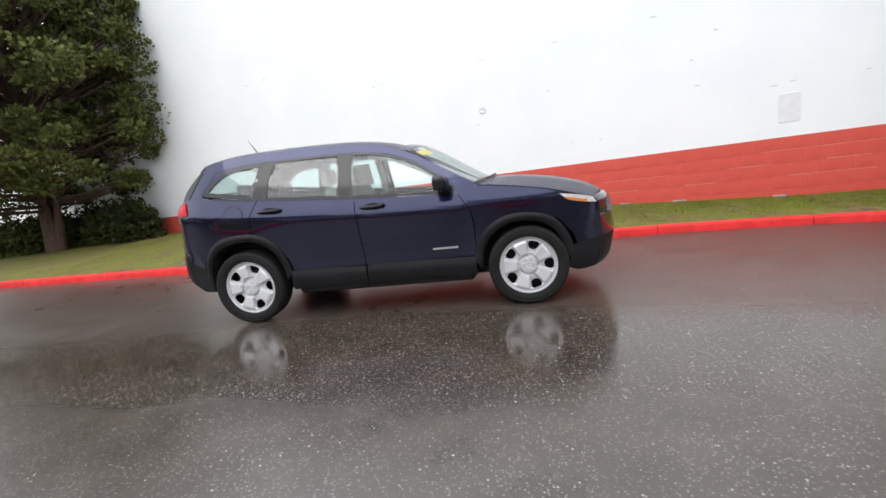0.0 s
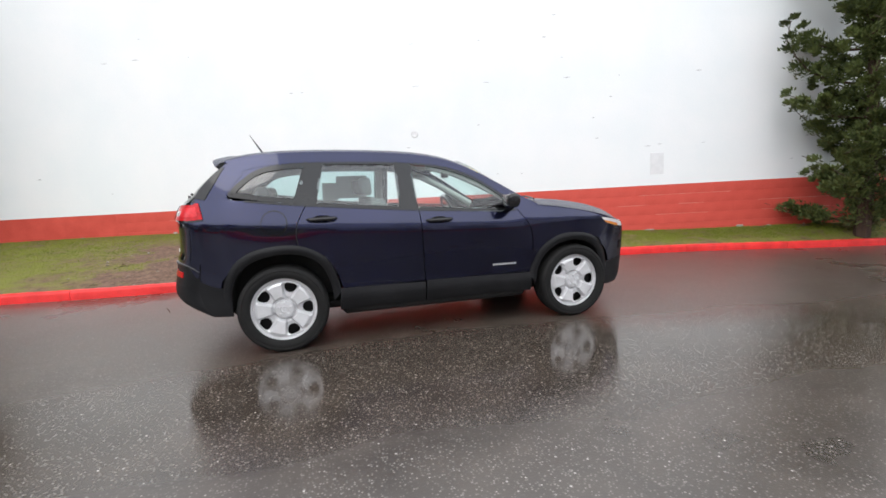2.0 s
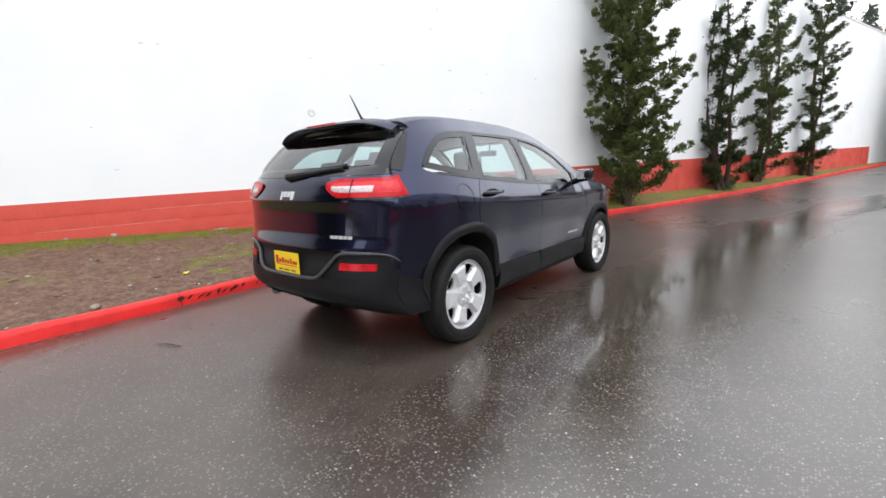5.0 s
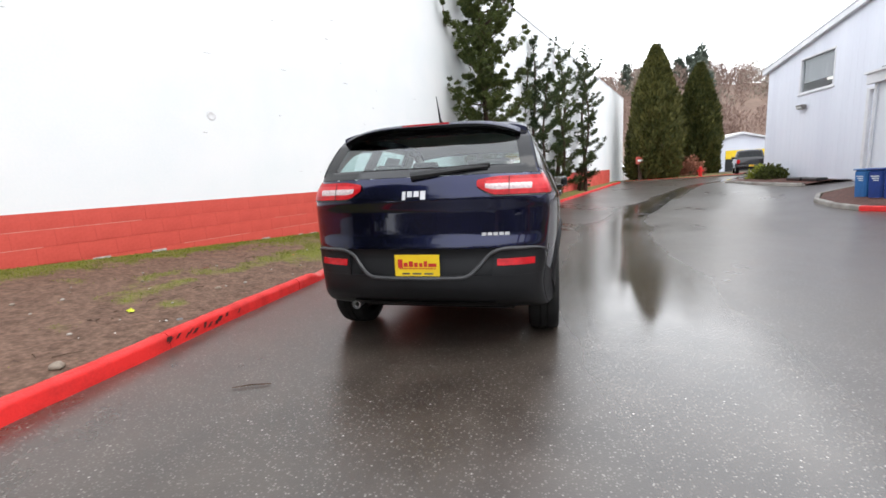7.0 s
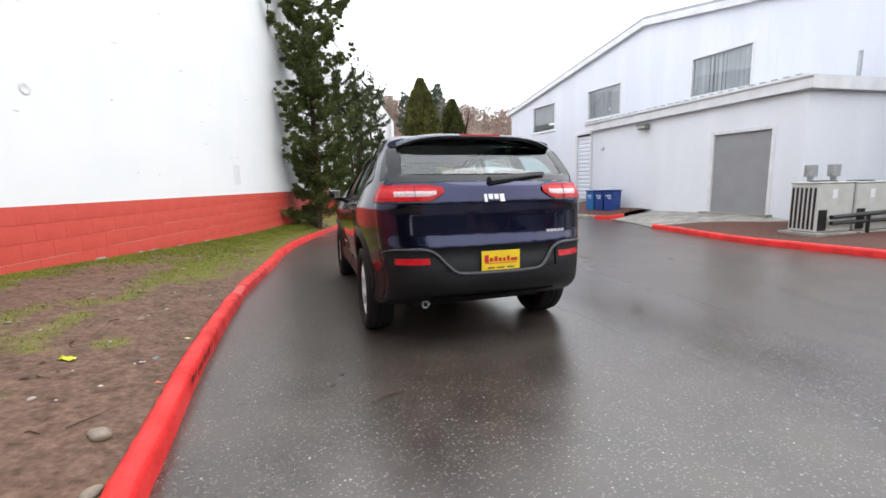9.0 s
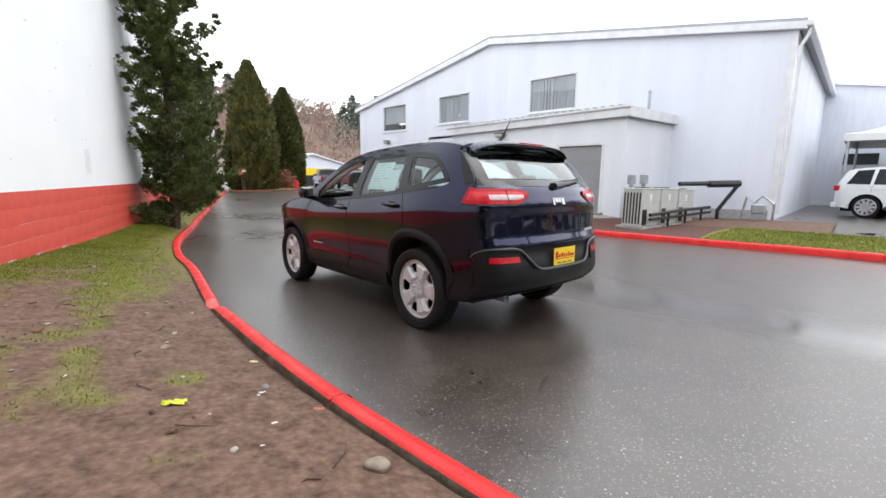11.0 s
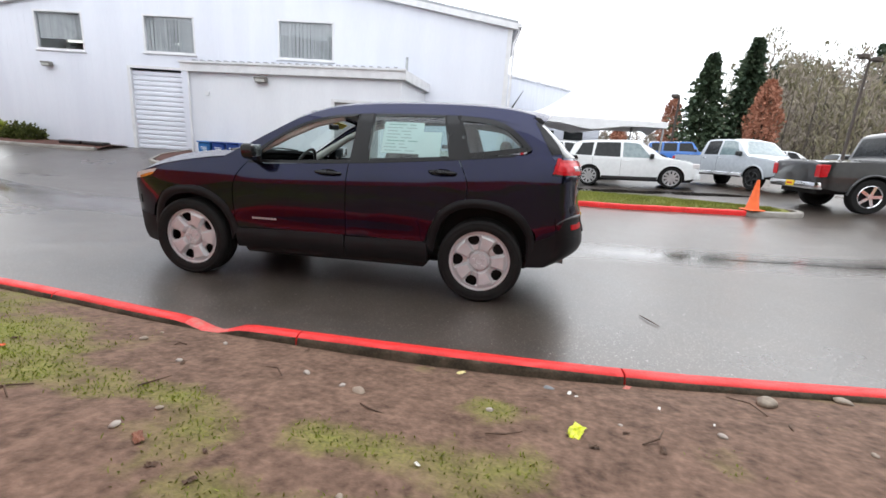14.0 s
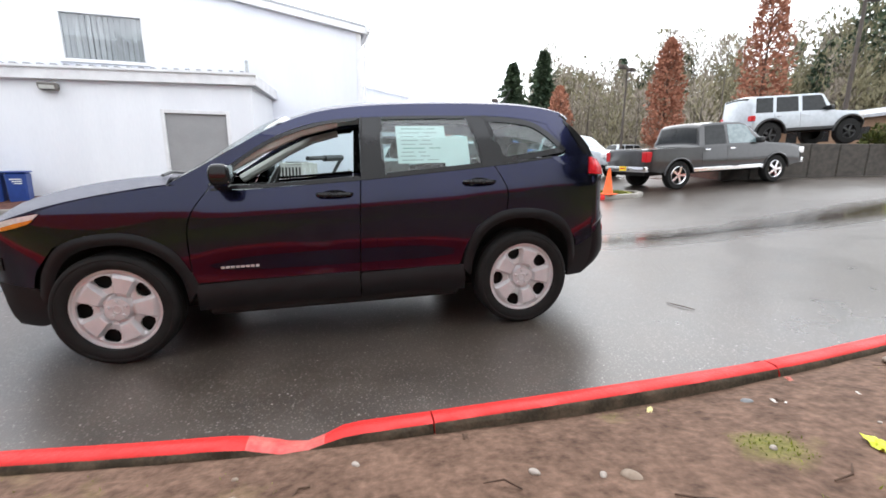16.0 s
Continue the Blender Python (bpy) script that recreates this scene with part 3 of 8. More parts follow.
# ---- islands and beds ----
def fill(name, label, front, back, material, lift=0.07, grow=0.6, category="lawn", hump=0.05):
    """Sheet between two chains of (x, y) of equal count, following the road's height."""
    rows = 10
    verts, cover = [], []
    fine_f, fine_b = [], []
    for chain, out in ((front, fine_f), (back, fine_b)):
        for a, b in zip(chain, chain[1:]):
            for k in range(8):
                out.append((a[0] + (b[0] - a[0]) * k / 8, a[1] + (b[1] - a[1]) * k / 8))
        out.append(chain[-1])
    for f, b in zip(fine_f, fine_b):
        for j in range(rows + 1):
            t = j / rows
            x, y = f[0] + (b[0] - f[0]) * t, f[1] + (b[1] - f[1]) * t
            verts.append((x, y, road_z(x, y) + lift + hump * math.sin(math.pi * t) + 0.012 * noise.noise((x * 2, y * 2, 3))))
            cover.append(grow)
    k = rows + 1
    faces = [(i * k + j, (i + 1) * k + j, (i + 1) * k + j + 1, i * k + j + 1) for i in range(len(fine_f) - 1) for j in range(rows)]
    ob = arrays(name, verts, faces, material, smooth=180)
    la = ob.data.color_attributes.new("cover", "FLOAT_COLOR", "POINT")
    la.data.foreach_set("color", np.repeat(np.array(cover, dtype=np.float32), 4))
    return tagged(ob, label, category, kind="structure")


fill("lawn_island", "mossy yellow-green lawn strip behind the red kerb",
     [(-0.85, -7.15), (-1.5, -7.14), (-3.0, -7.22), (-5.0, -7.07), (-7.0, -6.72), (-7.8, -6.62), (-8.1, -6.78), (-8.15, -7.0)],
     [(-0.7, -10.1), (-1.4, -10.2), (-2.6, -10.0), (-4.2, -9.9), (-5.6, -9.3), (-6.6, -8.5), (-7.4, -7.75), (-7.9, -7.3)], LAWN)
fill("mulch_bed_unit", "dark red bark mulch bed round the air conditioners", [(4.15, -7.57), (2.6, -7.3), (1.2, -7.17), (-0.85, -7.15)], [(4.1, -7.75), (2.6, -9.2), (0.9, -11.9), (-0.7, -10.1)], MULCH, 0.06, 0, "mulch bed", 0.01)
fill("mulch_bed_corner", "dark red bark mulch bed at the annex corner", [(11.4, -11.6), (11.35, -10.0), (10.8, -9.05), (9.8, -8.45), (8.4, -8.12), (7.2, -8.1), (6.65, -8.4)],
     [(10.6, -11.8), (10.2, -10.6), (9.9, -9.9), (9.3, -9.45), (8.4, -9.5), (7.4, -9.6), (6.6, -9.65)], MULCH, 0.10, 0, "mulch bed")
fill("concrete_path", "damp pale concrete path to the grey door", [(6.5, -8.0), (5.4, -7.85), (4.25, -7.5), (2.45, -9.3)], [(6.5, -9.7), (5.3, -9.8), (4.1, -9.85), (2.3, -10.0)], CONCRETE, 0.022, 0, "path", 0.01)
fill("yard_strip", "bare damp soil strip beside the big shed", [(0.5, -9.93), (-1.2, -10.23), (-2.7, -10.03)], [(1.4, -13.0), (-0.6, -13.3), (-2.4, -13.5)], SOIL, 0.05, 0, "soil strip")


# ---- the parked car ----
UP = Vector((-0.020, 0.010, 1)).normalized()
TILT = UP.rotation_difference(Vector((0, 0, 1))).to_matrix().to_4x4()

PAINT = mat("dark_blue_car_paint", (0.012, 0.0145, 0.043), (0.0145, 0.0165, 0.050), rough=0.24, metal=0.95, scale=2, fine=900, spec=0.02, coat=1.0)
PAINT.node_tree.nodes["Principled BSDF"].inputs["Coat IOR"].default_value = 1.44
PAINT.node_tree.nodes["Principled BSDF"].inputs["Coat Roughness"].default_value = 0.03
# Body paint copy for upward panels; rough, weak, beaded coat dulls their sky reflection.
DULLED_TOP_PAINT = mat("dulled_beaded_blue_paint", (0.015, 0.016, 0.042), (0.018, 0.019, 0.049), rough=0.36, metal=0.95, scale=2, fine=900, spec=0.02, coat=0.55, bump=0.55, bump_scale=170)
DULLED_TOP_PAINT.node_tree.nodes["Principled BSDF"].inputs["Coat Roughness"].default_value = 0.22
top_paint_nodes = DULLED_TOP_PAINT.node_tree
top_paint_nodes.links.new(top_paint_nodes.nodes["Bump"].outputs["Normal"], top_paint_nodes.nodes["Principled BSDF"].inputs["Coat Normal"])
PLASTIC = mat("black_textured_plastic", (0.0075, 0.0075, 0.0085), (0.011, 0.011, 0.012), rough=0.40, rough2=0.52, scale=6, fine=300, spec=0.24, bump=0.08, bump_scale=500)
GLOSS_BLACK = mat("gloss_black_trim", (0.008, 0.008, 0.009), (0.012, 0.012, 0.013), rough=0.12, scale=5, fine=80)
RUBBER = mat("tyre_rubber", (0.008, 0.008, 0.008), (0.015, 0.0145, 0.014), rough=0.65, rough2=0.8, spec=0.25, scale=12, fine=120, bump=0.2, bump_scale=180)
ALLOY = mat("silver_wheel_paint", (0.66, 0.66, 0.67), (0.58, 0.58, 0.59), rough=0.34, metal=0.3, scale=8, fine=200)
CHROME = mat("chrome", (0.75, 0.75, 0.76), (0.68, 0.68, 0.7), rough=0.12, metal=1.0, scale=8, fine=100)
CAR_GLASS = glass("pale_green_car_glass", (0.84, 0.98, 0.965), 0.01, 0.95)
PRIVACY = glass("tinted_rear_glass", (0.72, 0.88, 0.87), 0.01, 0.92, 0.10)
REAR_GLASS = glass("coated_rear_glass", (0.74, 0.94, 0.92), 0.02, 0.85, 0.13)
RED_LENS = mat("red_lamp_lens", (0.52, 0.010, 0.016), (0.36, 0.006, 0.010), rough=0.3, scale=30, fine=200, spec=0.15, coat=0.3)
HALO_LENS = mat("pale_red_lens", (0.62, 0.030, 0.038), (0.52, 0.020, 0.028), rough=0.3, scale=40, fine=200, spec=0.2, coat=0.3)
REVERSE_LENS = mat("pale_reverse_lens", (0.66, 0.56, 0.56), (0.48, 0.36, 0.37), rough=0.15, scale=60, fine=200, coat=1.0)
CLEAR_LENS = mat("clear_lamp_lens", (0.72, 0.70, 0.69), (0.55, 0.53, 0.53), rough=0.1, scale=40, fine=150, coat=1.0)
AMBER_LENS = mat("amber_lamp_lens", (0.75, 0.24, 0.03), (0.6, 0.2, 0.03), rough=0.12, scale=30, fine=150, coat=1.0)
CLOTH = mat("grey_seat_cloth", (0.26, 0.25, 0.235), (0.20, 0.19, 0.18), rough=0.9, scale=20, fine=200, bump=0.2, bump_scale=300)
LINER = mat("pale_cabin_lining", (0.52, 0.50, 0.465), (0.46, 0.44, 0.41), rough=0.85, scale=6, fine=120)
DARK_TRIM = mat("dark_cabin_trim", (0.035, 0.034, 0.034), (0.05, 0.05, 0.048), rough=0.6, scale=8, fine=150)
YELLOW = mat("yellow_plate", (0.85, 0.60, 0.02), (0.78, 0.53, 0.02), rough=0.4, scale=6, fine=60)
PAPER = mat("white_paper", (0.84, 0.87, 0.85), (0.80, 0.83, 0.81), rough=0.7, scale=6, fine=60)
INK = mat("dark_ink", (0.05, 0.06, 0.06), (0.09, 0.1, 0.1), rough=0.7)
PALE_INK = mat("grey_ink", (0.40, 0.43, 0.42), (0.48, 0.51, 0.50), rough=0.7)
RED_INK = mat("red_ink", (0.55, 0.03, 0.02), (0.5, 0.03, 0.02), rough=0.6)
UNDER = mat("underbody_black", (0.008, 0.008, 0.008), (0.014, 0.013, 0.012), rough=0.8)

PLAN = [(-2.25, 0.74), (-2.12, 0.785), (-1.95, 0.850), (-1.7, 0.906), (-1.38, 0.928), (-1.05, 0.920), (-0.7, 0.908), (0.0, 0.908), (0.7, 0.906), (1.05, 0.914), (1.35, 0.916), (1.55, 0.898), (1.75, 0.862), (1.95, 0.79), (2.1, 0.70)]
WAIST = [(0.20, -0.11), (0.30, -0.062), (0.40, -0.045), (0.48, -0.046), (0.54, -0.044), (0.60, -0.036), (0.68, -0.024), (0.76, -0.0135), (0.84, -0.006), (0.91, -0.0015), (0.96, 0.0), (0.985, -0.005), (1.04, -0.025), (1.10, -0.048), (1.16, -0.073), (1.30, -0.13)]
BELT = [(-2.1, 1.26), (-1.6, 1.245), (-1.15, 1.195), (-0.3, 1.125), (0.6, 1.07), (0.8, 1.085), (0.95, 1.115), (1.22, 1.085), (1.57, 1.02), (1.8, 0.955), (2.0, 0.89)]
RAIL = [(-2.05, 1.28), (-1.95, 1.40), (-1.85, 1.50), (-1.7, 1.572), (-1.4, 1.620), (-1.0, 1.637), (-0.6, 1.634), (-0.2, 1.613), (0.1, 1.566), (0.35, 1.474), (0.6, 1.335), (0.8, 1.215), (0.98, 1.115)]
CROWN = [(-1.8, 0.035), (-1.3, 0.034), (-0.6, 0.034), (0.0, 0.042), (0.35, 0.054), (0.8, 0.03), (1.0, 0.02)]
TAIL_X = [(0.32, -1.83), (0.40, -1.92), (0.50, -1.965), (0.62, -1.965), (0.74, -1.945), (0.90, -1.93), (1.05, -1.92), (1.18, -1.92), (1.25, -1.945), (1.30, -1.93), (1.35, -1.90), (1.46, -1.80), (1.55, -1.70)]
TAIL_BULGE = [(0.32, 0.13), (0.45, 0.275), (0.60, 0.28), (0.72, 0.262), (0.80, 0.272), (0.835, 0.254), (0.88, 0.252), (0.98, 0.253), (1.06, 0.257), (1.09, 0.268), (1.12, 0.260), (1.2, 0.225), (1.25, 0.175), (1.30, 0.125), (1.50, 0.09)]
TAIL_ROOT = [(0.3, 0.5), (1.18, 0.5), (1.30, 0.9), (1.6, 1.0)]
NOSE_X = [(0.22, 1.90), (0.30, 1.98), (0.45, 2.02), (0.55, 2.04), (0.70, 2.02), (0.82, 2.01), (0.90, 1.97), (0.96, 1.88)]


def crown(x, f):
    """Rise of the roof or screen above its rail, f across from -1 to 1."""
    return smooth_table(x, CROWN) * (1 - abs(f) ** lerp_table(x, [(-0.3, 9.0), (0.5, 2.4)]))


def side_y(x, z):
    """Half width of the body at a length and a height."""
    b = smooth_table(x, BELT)
    y = smooth_table(x, PLAN)
    zz = min(z, b) if x < 0.98 else z
    shift = (b - 1.10) * 0.7 if x < 0.8 else 0.0
    zw = zz - shift * min(max((zz - 0.7) / 0.3, 0), 1)
    tuck = smooth_table(zw, WAIST)
    if zw < 0.95:
        tuck *= 1 - 0.6 * math.exp(-((abs(x + 0.01) - 1.36) / 0.42) ** 2)
    y += tuck
    if zz < z:
        d = z - b
        y -= 0.36 * d + 0.30 * d * d
    return y


def tail_pt(y_frac, z):
    """Point of the rear face: y_frac from -1 (right) to 1 (left)."""
    xe = smooth_table(z, TAIL_X)
    ye = side_y(xe, z)
    round_ = max(0.0, 1 - abs(y_frac) ** 2.8) ** lerp_table(z, TAIL_ROOT)
    return Vector((xe - smooth_table(z, TAIL_BULGE) * round_, ye * y_frac, z))


def tail_at(y, z, off=0.0):
    ye = side_y(smooth_table(z, TAIL_X), z)
    p = tail_pt(max(-1, min(1, y / ye)), z)
    p.x -= off
    return p


def nose_at(y_frac, z):
    xe = smooth_table(z, NOSE_X)
    ye = side_y(xe, z)
    return Vector((xe + 0.24 * (1 - abs(y_frac) ** 2.2), ye * y_frac, z))


def sheet(bm, rows, flange=None):
    """Faces between rows of points; flange: a vector, or a function of a point, by which the rim is turned in."""
    vs = [[bm.verts.new(p) for p in r] for r in rows]
    for a, b in zip(vs, vs[1:]):
        for k in range(len(a) - 1):
            bm.faces.new((a[k], a[k + 1], b[k + 1], b[k]))
    if flange is not None:
        rim = vs[0] + [r[-1] for r in vs[1:]] + vs[-1][-2::-1] + [r[0] for r in vs[-2:0:-1]]
        inner = [bm.verts.new(v.co + (flange(v.co) if callable(flange) else Vector(flange))) for v in rim]
        k = len(rim)
        for i in range(k):
            bm.faces.new((rim[i], inner[i], inner[(i + 1) % k], rim[(i + 1) % k]))


def chain(pts, n):
    """n + 1 points evenly along a rounded chain of 2D points."""
    d = [0.0]
    for a, b in zip(pts, pts[1:]):
        d.append(d[-1] + math.hypot(b[0] - a[0], b[1] - a[1]))
    fx, fz = [(q, p[0]) for q, p in zip(d, pts)], [(q, p[1]) for q, p in zip(d, pts)]
    return [(smooth_table(d[-1] * i / n, fx), smooth_table(d[-1] * i / n, fz)) for i in range(n + 1)]


def side_sheet(name, low, high, material, parent, side, n=24, m=10, off=0.0, label="", turn_in=0.022, lip=0.0):
    """Panel on the body's side between two chains of (x, z)."""
    a, b = chain(low, n), chain(high, n)
    rows = []
    for j in range(m + 1):
        t = j / m
        r = []
        for p, q in zip(a, b):
            x, z = p[0] + (q[0] - p[0]) * t, p[1] + (q[1] - p[1]) * t
            bulge = lip * math.sin(math.pi * t)
            r.append(Vector((x, side * (side_y(x, z) + off + bulge), z)))
        rows.append(r)
    bm = bmesh.new()
    sheet(bm, rows, (0, -side * turn_in, 0) if turn_in else None)
    return part(name, bm, material, parent, label, smooth=40)


ARCH_R = [(-1.795, 0.50), (-1.775, 0.62), (-1.67, 0.78), (-1.50, 0.865), (-1.20, 0.875), (-0.995, 0.765), (-0.915, 0.60), (-0.885, 0.47)]
ARCH_F = [(0.865, 0.46), (0.905, 0.56), (0.99, 0.715), (1.18, 0.825), (1.42, 0.83), (1.60, 0.765), (1.72, 0.61), (1.765, 0.47)]
ARCH_R_IN = [(-1.735, 0.36), (-1.72, 0.58), (-1.63, 0.715), (-1.47, 0.795), (-1.22, 0.805), (-1.05, 0.715), (-0.975, 0.56), (-0.945, 0.40)]
ARCH_F_IN = [(0.935, 0.36), (0.965, 0.53), (1.05, 0.665), (1.21, 0.755), (1.40, 0.76), (1.55, 0.70), (1.655, 0.56), (1.695, 0.36)]


def arch_z(x):
    """Lowest paint height over sills, arches and bumper corners."""
    z = 0.485
    for arch in (ARCH_R, ARCH_F):
        if arch[0][0] <= x <= arch[-1][0]:
            z = max(z, lerp_table(x, arch))
    if x < ARCH_R[0][0]:
        z = lerp_table(x, [(-2.2, 0.78), (-2.05, 0.755), (-1.95, 0.62), (-1.86, 0.575), (-1.79, 0.565)])
    if x > ARCH_F[-1][0]:
        z = lerp_table(x, [(1.765, 0.50), (1.9, 0.52), (2.1, 0.54)])
    return z


def body_panel(name, left, right, parent, side, n=60, m=16, z_top=None, label=""):
    """Painted panel from the sill or arch up to the belt, left and right edges as tables (z, x)."""
    rows = []
    l9, r9 = smooth_table(0.9, left), smooth_table(0.9, right)
    for j in range(m + 1):
        r = []
        for i in range(n + 1):
            u = i / n
            xm = l9 + (r9 - l9) * u
            zt = smooth_table(xm, BELT) if z_top is None else z_top(xm)
            z = arch_z(xm) + (zt - arch_z(xm)) * j / m
            x = xm + (smooth_table(z, left) - l9) * (1 - u) ** 2 + (smooth_table(z, right) - r9) * u**2
            r.append(Vector((x, side * side_y(x, z), z)))
        rows.append(r)
    bm = bmesh.new()
    sheet(bm, rows, (0, -side * 0.03, 0))
    return part(name, bm, PAINT, parent, label, smooth=50)


DOOR_R = [(0.4, -1.16), (0.75, -1.19), (0.87, -1.205), (1.01, -1.21), (1.12, -1.165), (1.21, -1.115)]
DOOR_B = [(0.4, -0.15), (0.8, -0.165), (1.12, -0.185), (1.3, -0.2)]
DOOR_F = [(0.4, 0.90), (0.8, 0.895), (0.92, 0.865), (1.02, 0.80), (1.11, 0.735), (1.2, 0.72)]


def shifted(table, d):
    return [(z, x + d) for z, x in table]


def ring_strip(name, outline, width, parent, side, material, off):
    """Seal round a closed outline of (x, z)."""
    k = len(outline)
    cx, cz = sum(p[0] for p in outline) / k, sum(p[1] for p in outline) / k
    inner = []
    for i, p in enumerate(outline):
        a, b = outline[i - 1], outline[(i + 1) % k]
        d = Vector((b[0] - a[0], b[1] - a[1])).normalized()
        nrm = Vector((-d.y, d.x))
        if nrm.dot(Vector((cx - p[0], cz - p[1]))) < 0:
            nrm = -nrm
        inner.append((p[0] + nrm.x * width, p[1] + nrm.y * width))
    bm = bmesh.new()
    o = [bm.verts.new((x, side * (side_y(x, z) + off), z)) for x, z in outline]
    i_ = [bm.verts.new((x, side * (side_y(x, z) + off), z)) for x, z in inner]
    o2 = [bm.verts.new((x, side * (side_y(x, z) - 0.02), z)) for x, z in outline]
    i2 = [bm.verts.new((x, side * (side_y(x, z) - 0.02), z)) for x, z in inner]
    for j in range(k):
        q = (j + 1) % k
        bm.faces.new((o[j], o[q], i_[q], i_[j]))
        bm.faces.new((o[j], o2[j], o2[q], o[q]))
        bm.faces.new((i_[j], i_[q], i2[q], i2[j]))
    part(name, bm, material, parent, smooth=40)
    return inner


def belt_z(x):
    return smooth_table(x, BELT)


def build_side(car, side):
    xe = [(z, smooth_table(z, TAIL_X)) for z in (0.5, 0.6, 0.75, 0.9, 1.05, 1.2, 1.26)]
    body_panel("rear_quarter_panel", xe, shifted(DOOR_R, -0.004), car, side)
    rear_door = body_panel("rear_door", shifted(DOOR_R, 0.004), shifted(DOOR_B, -0.004), car, side)
    front_door = body_panel("front_door", shifted(DOOR_B, 0.004), shifted(DOOR_F, -0.004), car, side)
    nose = [(z, smooth_table(z, NOSE_X)) for z in (0.5, 0.6, 0.75, 0.85, 0.92, 0.96)]
    body_panel("front_wing", shifted(DOOR_F, 0.004), nose, car, side)
    # cladding
    for nm, a, b in (("rear_arch_cladding", ARCH_R_IN, ARCH_R), ("front_arch_cladding", ARCH_F_IN, ARCH_F)):
        side_sheet(nm, a, b, PLASTIC, car, side, 40, 6, 0.006, "", 0.05, 0.014)
    for a, b in ((-0.90, -0.155), (-0.147, 0.885)):
        side_sheet("sill_cladding", [(a, 0.30), ((a + b) / 2, 0.31), (b, 0.30)], [(a + 0.01, 0.487), ((a + b) / 2, 0.483), (b, 0.475)], PLASTIC, car, side, 20, 8, 0.008, "", 0.05, 0.012)
    # rear bumper corner and front bumper corner
    rows = []
    for z in np.linspace(0.335, 0.768, 13):
        x0 = smooth_table(z, TAIL_X)
        x1 = lerp_table(z, [(0.335, -1.735), (0.50, -1.74), (0.573, -1.775), (0.585, -1.87), (0.635, -1.975), (0.768, -2.075)])
        rows.append([Vector((x, side * (side_y(x, z) + 0.004), z)) for x in np.linspace(x0, max(x1, x0 + 0.004), 12)])
    bm = bmesh.new()
    sheet(bm, rows, (0, -side * 0.03, 0))
    part("rear_bumper_corner", bm, PLASTIC, car, smooth=50)
    side_sheet("front_bumper_corner", [(1.70, 0.30), (1.80, 0.26), (1.96, 0.27)], [(1.765, 0.50), (1.9, 0.525), (2.035, 0.545)], PLASTIC, car, side, 14, 8, 0.004)
    # upper body: rail over the windows down to the wing, and the rear pillar
    top = [(-1.62, 1.475), (-1.45, 1.515), (-1.2, 1.541), (-0.8, 1.548), (-0.4, 1.542), (-0.1, 1.523), (0.12, 1.490), (0.36, 1.402), (0.58, 1.262), (0.72, 1.150), (0.76, 1.10)]
    rail = [(x, smooth_table(x, RAIL)) for x in (-1.72, -1.5, -1.2, -0.8, -0.4, -0.1, 0.13, 0.38, 0.62, 0.82, 0.98)]
    side_sheet("roof_rail", top, rail, PAINT, car, side, 60, 3)
    rear_edge = [(smooth_table(z, TAIL_X), z) for z in (1.25, 1.30, 1.36, 1.42, 1.47, 1.52, 1.54)]
    front_edge = [(-1.64, 1.248), (-1.70, 1.268), (-1.71, 1.30), (-1.67, 1.355), (-1.625, 1.41), (-1.585, 1.465), (-1.60, 1.535)]
    side_sheet("rear_pillar", rear_edge, front_edge, PAINT, car, side, 20, 8)
    side_sheet("quarter_surround", [(-1.69, 1.295), (-1.60, 1.40), (-1.47, 1.492), (-1.30, 1.528), (-1.08, 1.545)], [(-1.73, 1.29), (-1.68, 1.40), (-1.59, 1.50), (-1.42, 1.535), (-1.10, 1.553)], PAINT, car, side, 24, 2, -0.003)
    wedge_r = [(smooth_table(z, TAIL_X) - 0.002, z) for z in (1.275, 1.33, 1.40, 1.46, 1.51)]
    wedge_f = [(smooth_table(z, TAIL_X) + d, z) for z, d in ((1.262, 0.075), (1.325, 0.085), (1.40, 0.070), (1.46, 0.045), (1.515, 0.02))]
    side_sheet("pillar_glazing", wedge_r, wedge_f, GLOSS_BLACK, car, side, 14, 3, 0.005, "gloss black glazed wedge behind the pillar", 0.012)
    # glazing
    front_low = [(-0.21, belt_z(-0.21) + 0.004), (0.1, belt_z(0.1) + 0.004), (0.4, belt_z(0.4) + 0.004), (0.66, belt_z(0.66) + 0.006)]
    front_high = [(-0.225, 1.535), (-0.05, 1.52), (0.12, 1.487), (0.36, 1.40), (0.55, 1.282), (0.665, 1.19)]
    rear_low = [(-1.065, belt_z(-1.065) + 0.004), (-0.7, belt_z(-0.7) + 0.004), (-0.33, belt_z(-0.33) + 0.004)]
    rear_high = [(-0.985, 1.547), (-0.7, 1.548), (-0.335, 1.54)]
    q_low = [(-1.69, 1.280), (-1.5, 1.248), (-1.35, 1.226), (-1.185, 1.205)]
    q_high = [(-1.70, 1.305), (-1.61, 1.40), (-1.47, 1.495), (-1.30, 1.53), (-1.075, 1.545)]
    for nm, lo, hi, gl in (("front_door_glass", front_low, front_high, CAR_GLASS), ("rear_door_glass", rear_low, rear_high, PRIVACY), ("quarter_glass", q_low, q_high, PRIVACY)):
        host = {"front_door_glass": front_door, "rear_door_glass": rear_door}.get(nm, car)
        out = chain(lo, 20) + chain(hi, 20)[::-1]
        wide = 0.022 if nm != "quarter_glass" else 0.04
        ring_strip("window_seal", out, wide, host, side, GLOSS_BLACK, 0.001)
        if nm == "front_door_glass" and side > 0:
            continue  # this window is wound down
        g = side_sheet(nm, lo, hi, gl, host, side, 20, 6, -0.008, "", 0)
        g.visible_shadow = False
